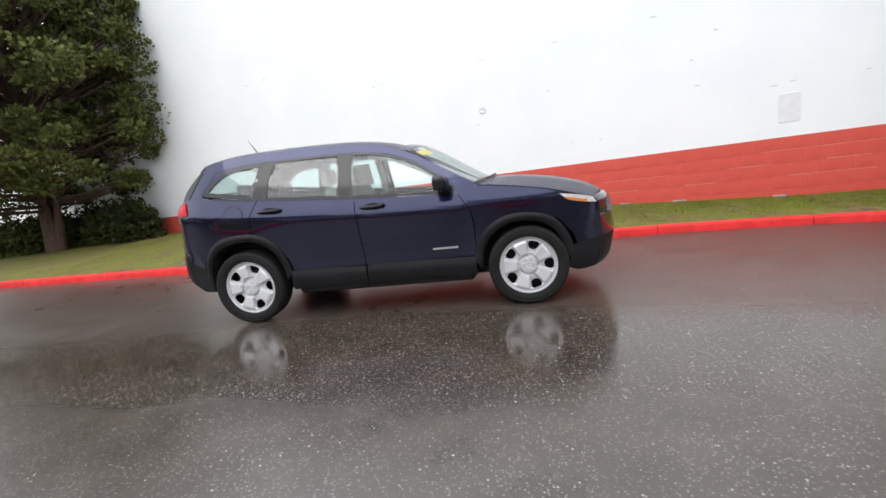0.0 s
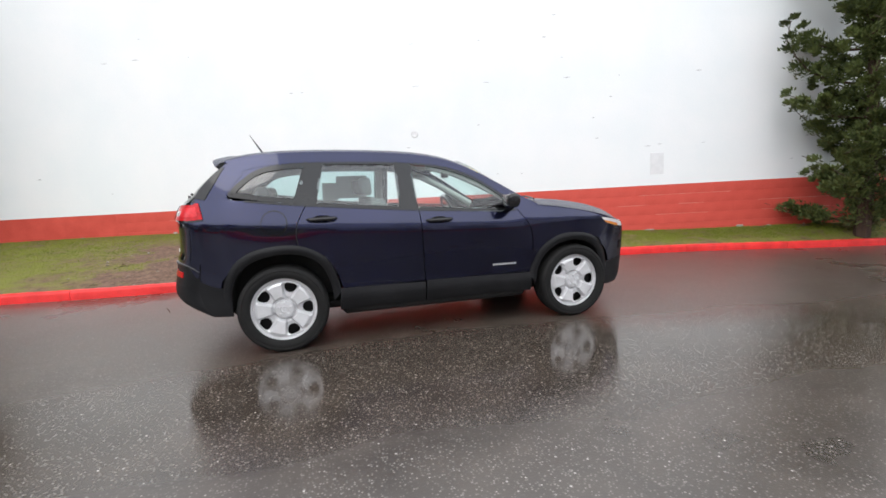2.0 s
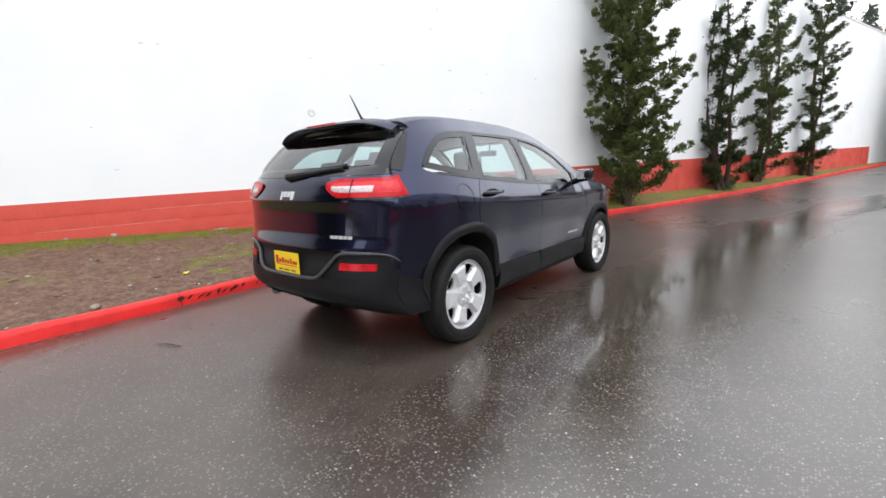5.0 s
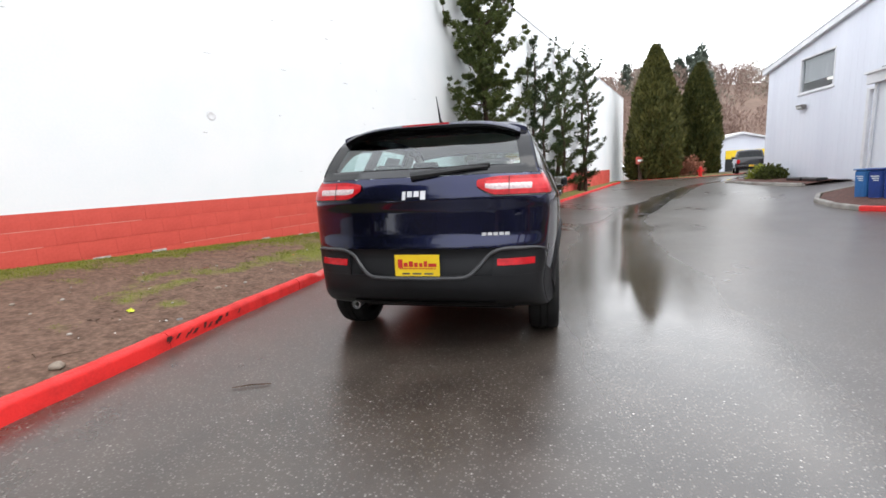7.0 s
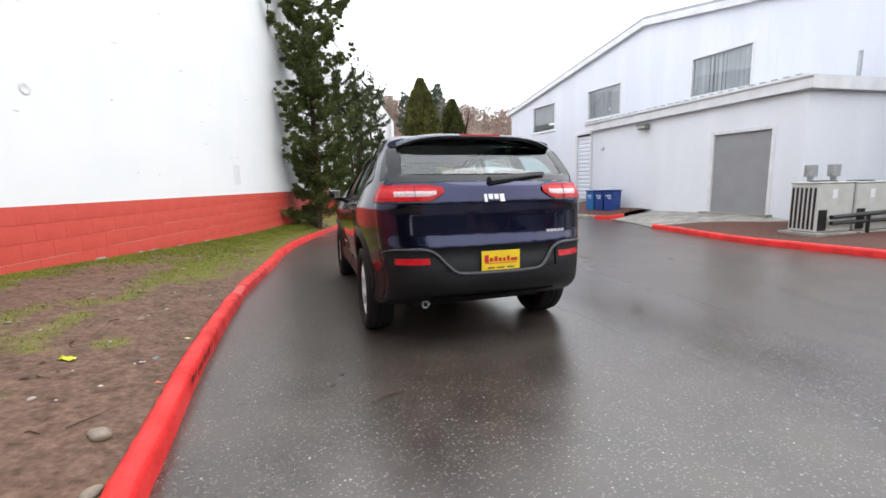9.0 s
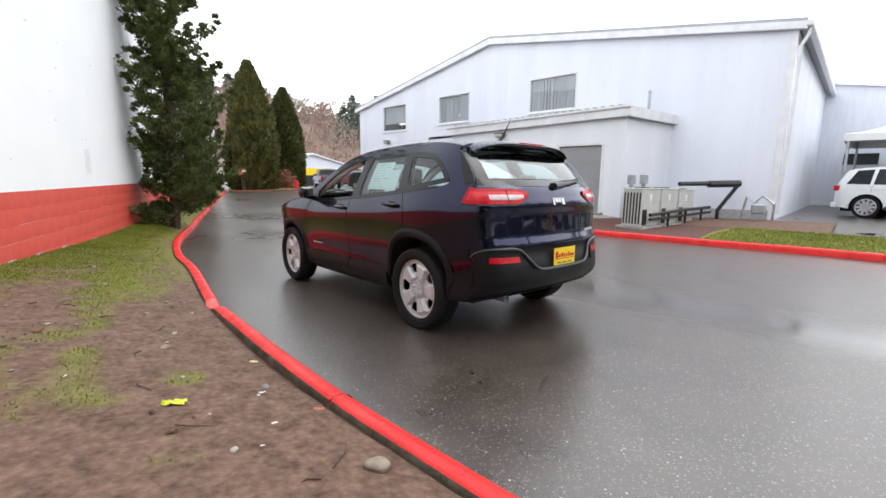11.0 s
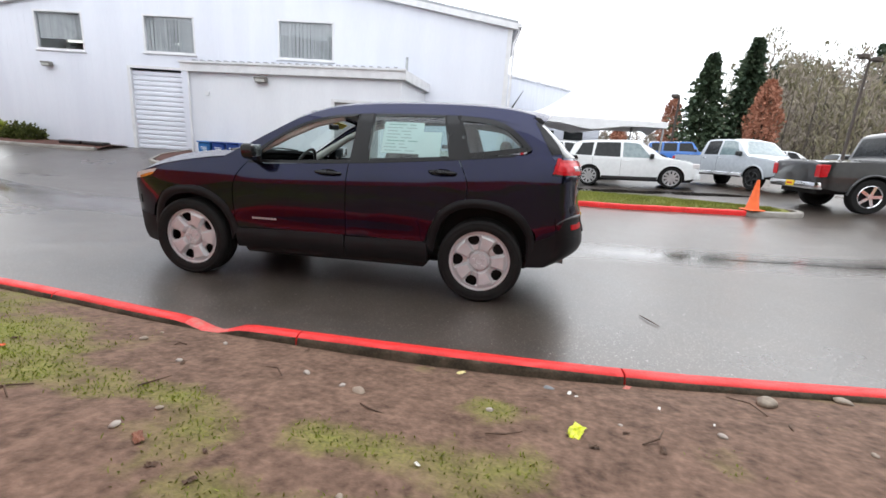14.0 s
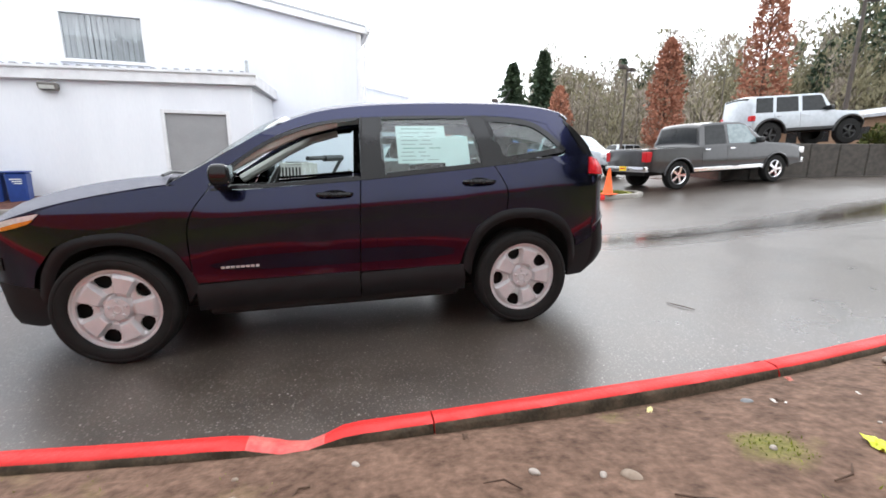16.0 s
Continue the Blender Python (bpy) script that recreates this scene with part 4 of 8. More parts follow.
    side_sheet("centre_pillar", [(-0.335, belt_z(-0.33)), (-0.205, belt_z(-0.2))], [(-0.338, 1.548), (-0.222, 1.540)], GLOSS_BLACK, car, side, 3, 6, -0.002)
    side_sheet("rear_door_pillar", [(-1.19, belt_z(-1.19)), (-1.06, belt_z(-1.06))], [(-1.082, 1.55), (-0.982, 1.55)], GLOSS_BLACK, car, side, 3, 6, -0.002)
    side_sheet("mirror_sail", [(0.655, belt_z(0.655)), (0.755, belt_z(0.755))], [(0.66, 1.195), (0.73, 1.14)], GLOSS_BLACK, car, side, 3, 3, -0.001)
    # belt moulding
    side_sheet("belt_moulding", [(-1.58, 1.236), (-1.15, 1.189), (-0.3, 1.119), (0.3, 1.085), (0.74, 1.07)], [(-1.58, 1.250), (-1.15, 1.203), (-0.3, 1.133), (0.3, 1.099), (0.74, 1.084)], GLOSS_BLACK, car, side, 40, 1, 0.004, "", 0.012)
    # door handles
    for host, hx, hz in ((rear_door, -1.005, 1.078), (front_door, -0.01, 1.022)):
        y = side_y(hx, hz)
        bm = bmesh.new()
        lathe(bm, [(0.0, 0.0), (0.05, 0.004), (0.052, -0.006)], 18, "Y", Matrix.Translation((hx, side * (y + 0.001), hz)) @ Matrix.Diagonal((1.7, side, 0.62, 1)))
        part("handle_cup", bm, GLOSS_BLACK, host)
        bm = bmesh.new()
        k = [(hx - 0.115, 0.004), (hx - 0.095, 0.030), (hx - 0.04, 0.042), (hx + 0.04, 0.042), (hx + 0.095, 0.030), (hx + 0.115, 0.004)]
        tube(bm, [(a, side * (y + b), hz + 0.004 + 0.02 * (a - hx)) for a, b in k], [0.010, 0.015, 0.017, 0.017, 0.015, 0.010], 8)
        part("door_handle", bm, GLOSS_BLACK, host, "black pull handle", smooth=True)
    # door mirror
    bm = bmesh.new()
    box(bm, 0.60, 0.725, 0.895, 1.065, 1.112, 1.240, 0.048, seg=4)
    for v in bm.verts:
        v.co.x += (v.co.y - 0.9) * -0.14 - 0.25 * max(0.0, v.co.x - 0.67) * abs(v.co.z - 1.176) / 0.064
        v.co.z += -0.02 * (1 - (v.co.y - 0.9) / 0.17)
        v.co.y *= side
    mirror = part("door_mirror", bm, GLOSS_BLACK, car, "moulded door mirror", smooth=50)
    bm = bmesh.new()
    tube(bm, [(0.70, side * 0.84, 1.10), (0.68, side * 0.90, 1.115), (0.67, side * 0.95, 1.13)], [0.03, 0.028, 0.035], 8)
    part("mirror_foot", bm, GLOSS_BLACK, mirror, smooth=True)
    one_box("mirror_glass", 0.588, 0.596, 0.915, 1.045, 1.125, 1.225, CHROME, mirror, "silvered mirror glass", 0.002, Matrix.Diagonal((1, side, 1, 1)))
    # door badge: a row of small plain bars
    for i in range(8):
        x = 0.50 + i * 0.03
        side_sheet("badge_bar", [(x, 0.568), (x + 0.023, 0.568)], [(x, 0.584), (x + 0.023, 0.584)], ALLOY, front_door, side, 1, 1, 0.003, "", 0.003)
    # headlamp on the wing
    lo = [(1.715, 0.915), (1.84, 0.880), (1.985, 0.855)]
    hi = [(1.655, 0.968), (1.82, 0.940), (1.955, 0.905)]
    lamp = side_sheet("headlamp", lo, hi, CLEAR_LENS, car, side, 8, 4, 0.006, "slim clear headlamp")
    side_sheet("side_marker", [(1.715, 0.912), (1.80, 0.887), (1.90, 0.866)], [(1.69, 0.936), (1.79, 0.915), (1.90, 0.888)], AMBER_LENS, lamp, side, 8, 2, 0.009)
    side_sheet("fog_lamp", [(1.965, 0.62), (2.03, 0.62)], [(1.955, 0.70), (2.02, 0.70)], GLOSS_BLACK, car, side, 4, 3, 0.005)
    # tail lamp, wrapped round the corner: dark bezel, red lens, pale centre, bright lower strip
    z0, z1 = 1.105, 1.238
    pts_lo = [Vector((x, side * (side_y(x, z0 + 0.008) + 0.008), z0 + 0.012)) for x in np.linspace(-1.885, smooth_table(z0, TAIL_X) + 0.003, 4)]
    pts_hi = [Vector((x, side * (side_y(x, z1) + 0.008), z1 + 0.002)) for x in np.linspace(-1.915, smooth_table(z1, TAIL_X) + 0.003, 4)]
    for i in range(25):
        y = 0.855 - (0.855 - 0.40) * (i / 24) ** 1.5
        pinch = max(0.0, (0.52 - y) / 0.12)
        lo_z, hi_z = z0 + 0.006 + 0.055 * pinch**1.6, z1 - 0.010 - 0.020 * pinch
        for z_, out_ in ((lo_z, pts_lo), (hi_z, pts_hi)):
            ye = side_y(smooth_table(z_, TAIL_X), z_)
            p = tail_at(min(y, ye * 0.998), z_, 0.010)
            out_.append(Vector((p.x, side * (p.y + 0.006 * min(1, max(0, y - 0.7) / 0.1)), z_)))
    mid = Vector((-1.85, side * 0.6, 1.17))

    def lamp_sheet(name, i0, i1, t0, t1, proud, material, parent, label="", rows_n=6):
        sel = range(i0, i1)
        rows = []
        for j in range(rows_n + 1):
            t = t0 + (t1 - t0) * j / rows_n
            row = []
            for i in sel:
                p = pts_lo[i].lerp(pts_hi[i], t)
                out_dir = (p - mid)
                out_dir.z *= 0.3
                row.append(p + out_dir.normalized() * (proud + 0.006 * math.sin(math.pi * j / rows_n)))
            rows.append(row)
        bm = bmesh.new()
        sheet(bm, rows, lambda p: (mid - p).normalized() * 0.02)
        return part(name, bm, material, parent, label, smooth=50)

    lamp = lamp_sheet("tail_lamp", 0, 29, 0.0, 1.0, 0.0, RED_LENS, car, "glossy red tail lamp with a clear centre")
    lamp_sheet("lamp_halo", 3, 27, 0.20, 0.82, 0.003, HALO_LENS, lamp, "paler red inner ring")
    lamp_sheet("reverse_lens", 14, 27, 0.28, 0.66, 0.006, REVERSE_LENS, lamp, "", 3)
    lamp_sheet("lamp_surround", 0, 29, -0.10, 0.0, -0.004, GLOSS_BLACK, lamp, "", 1)
    bm = bmesh.new()
    ym = 0.60
    tube(bm, [Vector((tail_at(ym, z, 0.018).x, side * ym, z)) for z in (1.115, 1.15, 1.19, 1.222)], 0.0025, 5)
    part("lamp_split", bm, UNDER, lamp)
    # rear fog reflector
    rows = [[tail_at(side * y, z, 0.008) for y in np.linspace(0.52, 0.755, 10)] for z in (0.662, 0.682, 0.704)]
    bm = bmesh.new()
    sheet(bm, rows, (0.02, 0, 0))
    part("rear_reflector", bm, RED_LENS, car, "red rear reflector")
    # wheel housing
    for cx, arch in ((-1.35, ARCH_R_IN), (1.35, ARCH_F_IN)):
        bm = bmesh.new()
        pts = chain(arch, 24)
        rows = [[Vector((x, side * (side_y(x, z) - 0.01 if y is None else y), z)) for x, z in pts] for y in (None, 0.6)]
        sheet(bm, rows)
        fan = [bm.verts.new((x, side * 0.6, z)) for x, z in pts]
        bm.faces.new(fan)
        part("wheel_housing", bm, UNDER, car)


def wheel_mesh(car, x, side):
    """Tyre and a pressed silver wheel with five broad spokes."""
    c = Vector((x, side * 0.80, 0.355))
    m = Matrix.Translation(c) @ Matrix.Diagonal((1, side, 1, 1))
    bm = bmesh.new()
    prof = [(0.262, -0.10), (0.285, -0.112), (0.325, -0.114), (0.350, -0.100), (0.358, -0.075), (0.359, -0.03), (0.352, -0.028), (0.352, -0.02), (0.359, -0.018), (0.359, 0.018), (0.352, 0.02), (0.352, 0.028), (0.359, 0.03), (0.358, 0.075), (0.350, 0.100), (0.338, 0.110), (0.325, 0.114), (0.318, 0.111), (0.310, 0.114), (0.285, 0.112), (0.262, 0.10), (0.255, 0.06)]
    lathe(bm, prof, 56, "Y", m)
    tyre = part("wheel", bm, RUBBER, car, "black all-season tyre", smooth=40)
    # wheel face on a polar grid with openings
    bm = bmesh.new()
    nr, na = 44, 300
    radii = [0.028 + (0.262 - 0.028) * (i / nr) for i in range(nr + 1)]

    def height(r, a):
        """Flat broad spokes with bevelled flanks, sunk between them; flat hub and raised lip."""
        da = (a * 5 / (2 * math.pi) + 0.5) % 1 - 0.5
        u = abs(da * 2 * math.pi / 5) * r
        plate = lerp_table(r, [(0.0, 0.078), (0.072, 0.076), (0.078, 0.054), (0.092, 0.054), (0.104, 0.082), (0.205, 0.090), (0.222, 0.080), (0.236, 0.064), (0.246, 0.066), (0.252, 0.082), (0.262, 0.080)])
        ws = 0.026 + 0.24 * max(r - 0.08, 0)
        depth = 0.034 * lerp_table(r, [(0.07, 0), (0.10, 0.75), (0.15, 1), (0.205, 0.9), (0.228, 0)])
        return plate - depth * min(max((u - ws) / 0.016, 0), 1)

    def hole(r, a):
        return hole_edge(r, a) < 1

    def hole_edge(r, a):
        k = (a * 5 / (2 * math.pi) + 0.5) % 1 - 0.5
        u = (k * 2 * math.pi / 5) * r
        v = r - 0.184
        return abs(u / (0.047 + 0.34 * v)) ** 2.8 + abs(v / 0.042) ** 2.8

    vs = [[bm.verts.new((r * math.cos(2 * math.pi * (j + 0.0) / na + math.pi / 5), height(r, 2 * math.pi * j / na + math.pi / 5 - math.pi / 5), r * math.sin(2 * math.pi * j / na + math.pi / 5))) for j in range(na)] for r in radii]
    for i in range(nr):
        for j in range(na):
            rm, am = (radii[i] + radii[i + 1]) / 2, 2 * math.pi * (j + 0.5) / na
            if hole(rm, am + math.pi / 5):
                continue
            bm.faces.new((vs[i][j], vs[i][(j + 1) % na], vs[i + 1][(j + 1) % na], vs[i + 1][j]))
    edge = [e for e in bm.edges if e.is_boundary]
    r = bmesh.ops.extrude_edge_only(bm, edges=edge)
    bmesh.ops.translate(bm, verts=[v for v in r["geom"] if isinstance(v, bmesh.types.BMVert)], vec=(0, -0.018, 0))
    bmesh.ops.transform(bm, matrix=m, verts=bm.verts)
    part("rim", bm, ALLOY, tyre, "silver pressed wheel with five spokes", smooth=24)
    bm = bmesh.new()
    lathe(bm, [(0.0, 0.074), (0.020, 0.074), (0.024, 0.082), (0.030, 0.080), (0.034, 0.070)], 24, "Y", m)
    part("hub_cap", bm, ALLOY, tyre, smooth=True)
    for i in range(5):
        a = 2 * math.pi * i / 5 + 0.3
        bm = bmesh.new()
        p = m @ Vector((0.050 * math.cos(a), 0.06, 0.050 * math.sin(a)))
        cyl(bm, p, m @ Vector((0.050 * math.cos(a), 0.094, 0.050 * math.sin(a))), 0.0145, 0.012, 6)
        part("wheel_nut", bm, ALLOY, tyre)
    bm = bmesh.new()
    lathe(bm, [(0.0, 0.01), (0.15, 0.012), (0.15, -0.02), (0.262, -0.03), (0.262, 0.05)], 32, "Y", m)
    part("brake_disc", bm, UNDER, tyre)


def rounded_block(x0, x1, y0, y1, z0, z1, r=0.05, tilt=0.0):
    bm = bmesh.new()
    box(bm, x0, x1, y0, y1, z0, z1, r, seg=3)
    for v in bm.verts:
        v.co.x += (v.co.z - z0) * tilt
    return bm


def build_car():
    car = thing("suv_car", TILT.copy(), "dark navy blue compact sport utility car parked on wet asphalt", "car")
    for side in (-1, 1):
        build_side(car, side)
        for x in (-1.35, 1.35):
            wheel_mesh(car, x, side)
    # roof
    rows = []
    for x in np.linspace(-1.72, 0.26, 34):
        z = smooth_table(x, RAIL)
        yt = side_y(x, z)
        rows.append([Vector((x, yt * f, z + crown(x, f))) for f in [math.sin(math.pi / 2 * u) for u in np.linspace(-1, 1, 31)]])
    bm = bmesh.new()
    sheet(bm, rows, (0, 0, -0.03))
    roof = part("roof", bm, DULLED_TOP_PAINT, car, smooth=50)
    bm = bmesh.new()
    tube(bm, [(-1.465, -0.02, 1.67), (-1.50, -0.02, 1.685), (-1.60, -0.02, 1.85)], [0.016, 0.009, 0.0025], 8)
    part("antenna", bm, BLACK_PAINT, roof, "short black whip antenna", smooth=True)

    # windscreen
    def screen(x, f, lift=0.0):
        z = smooth_table(x, RAIL)
        yt = side_y(x, z) - 0.004
        return Vector((x + 0.13 * (1 - f * f), yt * f, z + crown(x, f) + lift))
    bm = bmesh.new()
    sheet(bm, [[screen(x, f) for f in np.linspace(-0.96, 0.96, 21)] for x in np.linspace(0.30, 0.93, 14)])
    ws = part("windscreen", bm, CAR_GLASS, car, "clear raked windscreen", smooth=60)
    ws.visible_shadow = False
    bm = bmesh.new()
    sheet(bm, [[screen(x, f, 0.002) for f in np.linspace(-1, 1, 21)] for x in (0.25, 0.27, 0.30)], (0, 0, -0.02))
    part("screen_header", bm, PAINT, car, smooth=60)
    bm = bmesh.new()
    sheet(bm, [[screen(x, f, -0.012) for f in np.linspace(-0.86, -0.50, 8)] for x in (0.36, 0.40, 0.44)])
    part("screen_notice", bm, YELLOW, ws, "yellow paper notice inside the windscreen")
    bm = bmesh.new()
    sheet(bm, [[screen(x, f, 0.003) + Vector((0.0, 0, -0.03 * (x - 0.93) / 0.1)) for f in np.linspace(-0.97, 0.97, 21)] for x in (0.93, 0.98, 1.03)], (0, 0, -0.03))
    cowl = part("cowl", bm, PLASTIC, car, smooth=60)
    for y0, y1 in ((-0.62, -0.02), (0.02, 0.6)):
        bm = bmesh.new()
        tube(bm, [(1.10 - 0.12 * y0 * y0, y0, 1.165), (1.12, (y0 + y1) / 2, 1.185), (1.13 - 0.12 * y1 * y1, y1, 1.165)], 0.010, 6)
        part("wiper_blade", bm, BLACK_PAINT, cowl)

    # bonnet, from the cowl to the nose
    rows = []
    for x in np.linspace(0.985, 1.95, 26):
        z = smooth_table(x, BELT)
        yt = side_y(x, z) - 0.002
        row = []
        for f in np.linspace(-1, 1, 33):
            lead = smooth_table(x, [(0.98, 0.14), (1.3, 0.10), (1.95, 0.20)])
            crest = 0.014 * math.exp(-((abs(f) - 0.62) / 0.10) ** 2)
            row.append(Vector((x + lead * (1 - f * f), yt * f, z + smooth_table(x, [(0.98, 0.03), (1.3, 0.075), (1.8, 0.07), (1.95, 0.03)]) * (1 - abs(f) ** 3) + crest)))
        rows.append(row)
    bm = bmesh.new()
    sheet(bm, rows, (0, 0, -0.02))
    part("bonnet", bm, DULLED_TOP_PAINT, car, smooth=60)

    # front face
    def face(name, z0, z1, f0, f1, material, off=0.0, n=24, m=6, label="", parent=car):
        bm = bmesh.new()
        rows = []
        for z in np.linspace(z0, z1, m + 1):
            rows.append([nose_at(f, z) + Vector((off, 0, 0)) for f in np.linspace(f0, f1, n + 1)])
        sheet(bm, rows, (-0.03, 0, 0))
        return part(name, bm, material, parent, label, smooth=50)

    face("front_bumper", 0.27, 0.535, -1, 1, PLASTIC)
    face("front_fascia", 0.54, 0.73, -1, 1, PAINT)
    face("nose_panel", 0.865, 0.915, -1, 1, PAINT)
    face("grille_backing", 0.725, 0.87, -1, 1, GLOSS_BLACK, -0.02)
    for i in range(7):
        f = (i - 3) * 0.2
        face("grille_slot_frame", 0.735, 0.862, f - 0.07, f - 0.045, CHROME, 0.002, 2, 4)
    # rear face
    def gate(name, z0, z1, f0, f1, material, off=0.0, n=30, m=10, label="", parent=car, turn=(0.03, 0, 0)):
        bm = bmesh.new()
        rows = []
        us = [math.copysign(1 - (1 - abs(u)) ** 2, u) for u in np.linspace(math.copysign(1 - math.sqrt(1 - abs(f0)), f0), math.copysign(1 - math.sqrt(1 - abs(f1)), f1), n + 1)]
        for k in range(m + 1):
            row = []
            for f in us:
                a, b = (z0(f) if callable(z0) else z0), (z1(f) if callable(z1) else z1)
                row.append(tail_pt(f, a + (b - a) * k / m) + Vector((-off, 0, 0)))
            rows.append(row)
        sheet(bm, rows, turn)
        return part(name, bm, material, parent, label, smooth=50)

    def bumper_top(f):
        """The bumper's upper edge drops towards the wheel past the corner."""
        return lerp_table(abs(f), [(0.0, 0.767), (0.93, 0.767), (0.975, 0.735), (1.0, 0.645)])

    tailgate = gate("tailgate", lambda f: bumper_top(f) + 0.008, 1.243, -1, 1, PAINT, 0.0, 40, 14, "painted tailgate below the rear window")
    gate("tailgate_lower_trim", 0.575, 0.772, -0.72, 0.72, PLASTIC, -0.012, 30, 8, "", tailgate)
    gate("rear_bumper", 0.335, 0.60, -1, 1, PLASTIC, 0.004, 40, 8)
    for f0, f1 in ((-1, -0.60), (0.60, 1)):
        gate("bumper_wing", 0.60, bumper_top, f0, f1, PLASTIC, 0.002, 20, 6)
    # raised rim that steps down round the plate recess
    rim = [(-0.84, 0.705), (-0.815, 0.750), (-0.76, 0.766), (-0.68, 0.768), (-0.55, 0.765), (-0.475, 0.735), (-0.40, 0.655), (-0.335, 0.600), (-0.25, 0.588), (0, 0.585), (0.25, 0.588), (0.335, 0.600), (0.40, 0.655), (0.475, 0.735), (0.55, 0.765), (0.68, 0.768), (0.76, 0.766), (0.815, 0.750), (0.84, 0.705)]
    bm = bmesh.new()
    tube(bm, [tail_at(y, z, 0.003) for y, z in chain(rim, 70)], [0.012 * min(1.0, 0.3 + min(i, 70 - i) / 12) for i in range(71)], 8)
    part("bumper_rim", bm, mat("satin_grey_plastic", (0.045, 0.045, 0.048), (0.06, 0.06, 0.062), rough=0.38, scale=8, fine=200), car, smooth=True)
    bm = bmesh.new()
    sheet(bm, [[tail_at(y, z, 0.02) for y in np.linspace(-0.5, 0.5, 16)] for z in (0.36, 0.385, 0.41)], (0.03, 0, 0))
    part("skid_lip", bm, PLASTIC, car, smooth=50)
    # rear window with its dark border
    frame_rows = [(1.246, 1.305, -0.985, 0.985), (1.532, 1.555, -0.985, 0.985)]
    for z0, z1, f0, f1 in frame_rows:
        gate("rear_window_border", z0, z1, f0, f1, GLOSS_BLACK, 0.0, 30, 3, "", tailgate)
    for f0, f1 in ((-0.985, -0.86), (0.86, 0.985)):
        gate("rear_window_border", 1.305, 1.532, f0, f1, GLOSS_BLACK, 0.0, 5, 6, "", tailgate)
    rw = gate("rear_window", 1.304, 1.533, -0.862, 0.862, REAR_GLASS, -0.003, 24, 6, "tinted rear window", tailgate, None)
    rw.visible_shadow = False
    # roof spoiler
    bm = bmesh.new()
    rows = []
    for f in np.linspace(-1, 1, 31):
        row = []
        yt = 0.655
        y = yt * f
        zc = 1.548 + 0.078 * (1 - abs(f) ** 4)
        back = -1.80 - 0.066 * (1 - abs(f) ** 4)
        for x, z in ((-1.62, zc + 0.012), (-1.72, zc + 0.012), (-1.76, zc + 0.006), (back + 0.02, zc - 0.012), (back, zc - 0.024), (back + 0.012, zc - 0.036), (-1.76, zc - 0.050), (-1.70, zc - 0.066)):
            row.append(Vector((x, y, z)))
        rows.append(row)
    sheet(bm, [r[:5] for r in rows])
    spoiler = part("roof_spoiler", bm, DULLED_TOP_PAINT, car, smooth=60)
    bm = bmesh.new()
    sheet(bm, [r[4:] for r in rows])
    for f in (0, -1):
        bm.faces.new([bm.verts.new(p) for p in rows[f]])
    part("spoiler_underside", bm, GLOSS_BLACK, spoiler, smooth=60)
    bm = bmesh.new()
    sheet(bm, [[Vector((-1.8695, y, 1.604 + dz)) for y in np.linspace(-0.17, 0.17, 8)] for dz in (0, 0.012)])
    part("high_brake_light", bm, RED_LENS, spoiler)
    # rear wiper
    bm = bmesh.new()
    tube(bm, [tail_at(y, z, 0.022) for y, z in ((0.04, 1.248), (-0.12, 1.262), (-0.30, 1.282), (-0.46, 1.294))], [0.030, 0.022, 0.015, 0.008], 8)
    tube(bm, [tail_at(y, z, 0.012) for y, z in ((0.04, 1.266), (-0.2, 1.292), (-0.47, 1.310))], 0.011, 6)
    part("rear_wiper", bm, BLACK_PAINT, tailgate, "black rear wiper at rest", smooth=True)
    # badges as plain shapes
    for i, (y, wd) in enumerate(((0.085, 0.022), (0.045, 0.034), (0.0, 0.034), (-0.045, 0.034))):
        bm = bmesh.new()
        sheet(bm, [[tail_at(yy, z, 0.006) for yy in (y + wd / 2, y, y - wd / 2)] for z in (1.115 - (0.018 if i == 3 or i == 0 else 0), 1.137, 1.152)], (0.006, 0, 0))
        part("badge_bar", bm, ALLOY, tailgate)
    for i in range(5):
        bm = bmesh.new()
        y = -0.425 - i * 0.036
        sheet(bm, [[tail_at(yy, z, 0.005) for yy in (y, y - 0.028)] for z in (0.853, 0.872)], (0.005, 0, 0))
        part("badge_bar", bm, ALLOY, tailgate)
    # dealer plate: yellow with plain bars where its writing is
    px = tail_at(0, 0.66, 0.0).x - 0.012
    plate = one_box("plate_card", px - 0.004, px, -0.155, 0.150, 0.598, 0.742, YELLOW, car, "yellow dealer card in the plate holder", 0.001)
    one_box("plate_holder", px, px + 0.012, -0.16, 0.155, 0.592, 0.612, BLACK_PAINT, plate)
    for y0, y1, z0, z1 in ((0.128, 0.095, 0.655, 0.712), (0.088, 0.06, 0.662, 0.690), (0.052, 0.024, 0.662, 0.70), (0.016, -0.008, 0.662, 0.69), (-0.018, -0.04, 0.662, 0.688), (-0.05, -0.072, 0.662, 0.70), (-0.08, -0.135, 0.662, 0.685), (0.12, -0.13, 0.648, 0.653)):
        one_box("writing_bar", px - 0.0055, px - 0.0045, y1, y0, z0, z1, RED_INK, plate)
    for y0, y1 in ((0.10, 0.05), (0.03, -0.03), (-0.05, -0.11)):
        one_box("writing_bar", px - 0.0055, px - 0.0045, y1, y0, 0.612, 0.622, INK, plate)
    # exhaust
    bm = bmesh.new()
    lathe(bm, [(0.02, 0.0), (0.036, 0.0), (0.038, -0.012), (0.034, -0.014), (0.030, 0.10)], 20, "X", Matrix.Translation((-2.06, 0.53, 0.345)) @ Matrix.Diagonal((1, 0.85, 0.85, 1)))
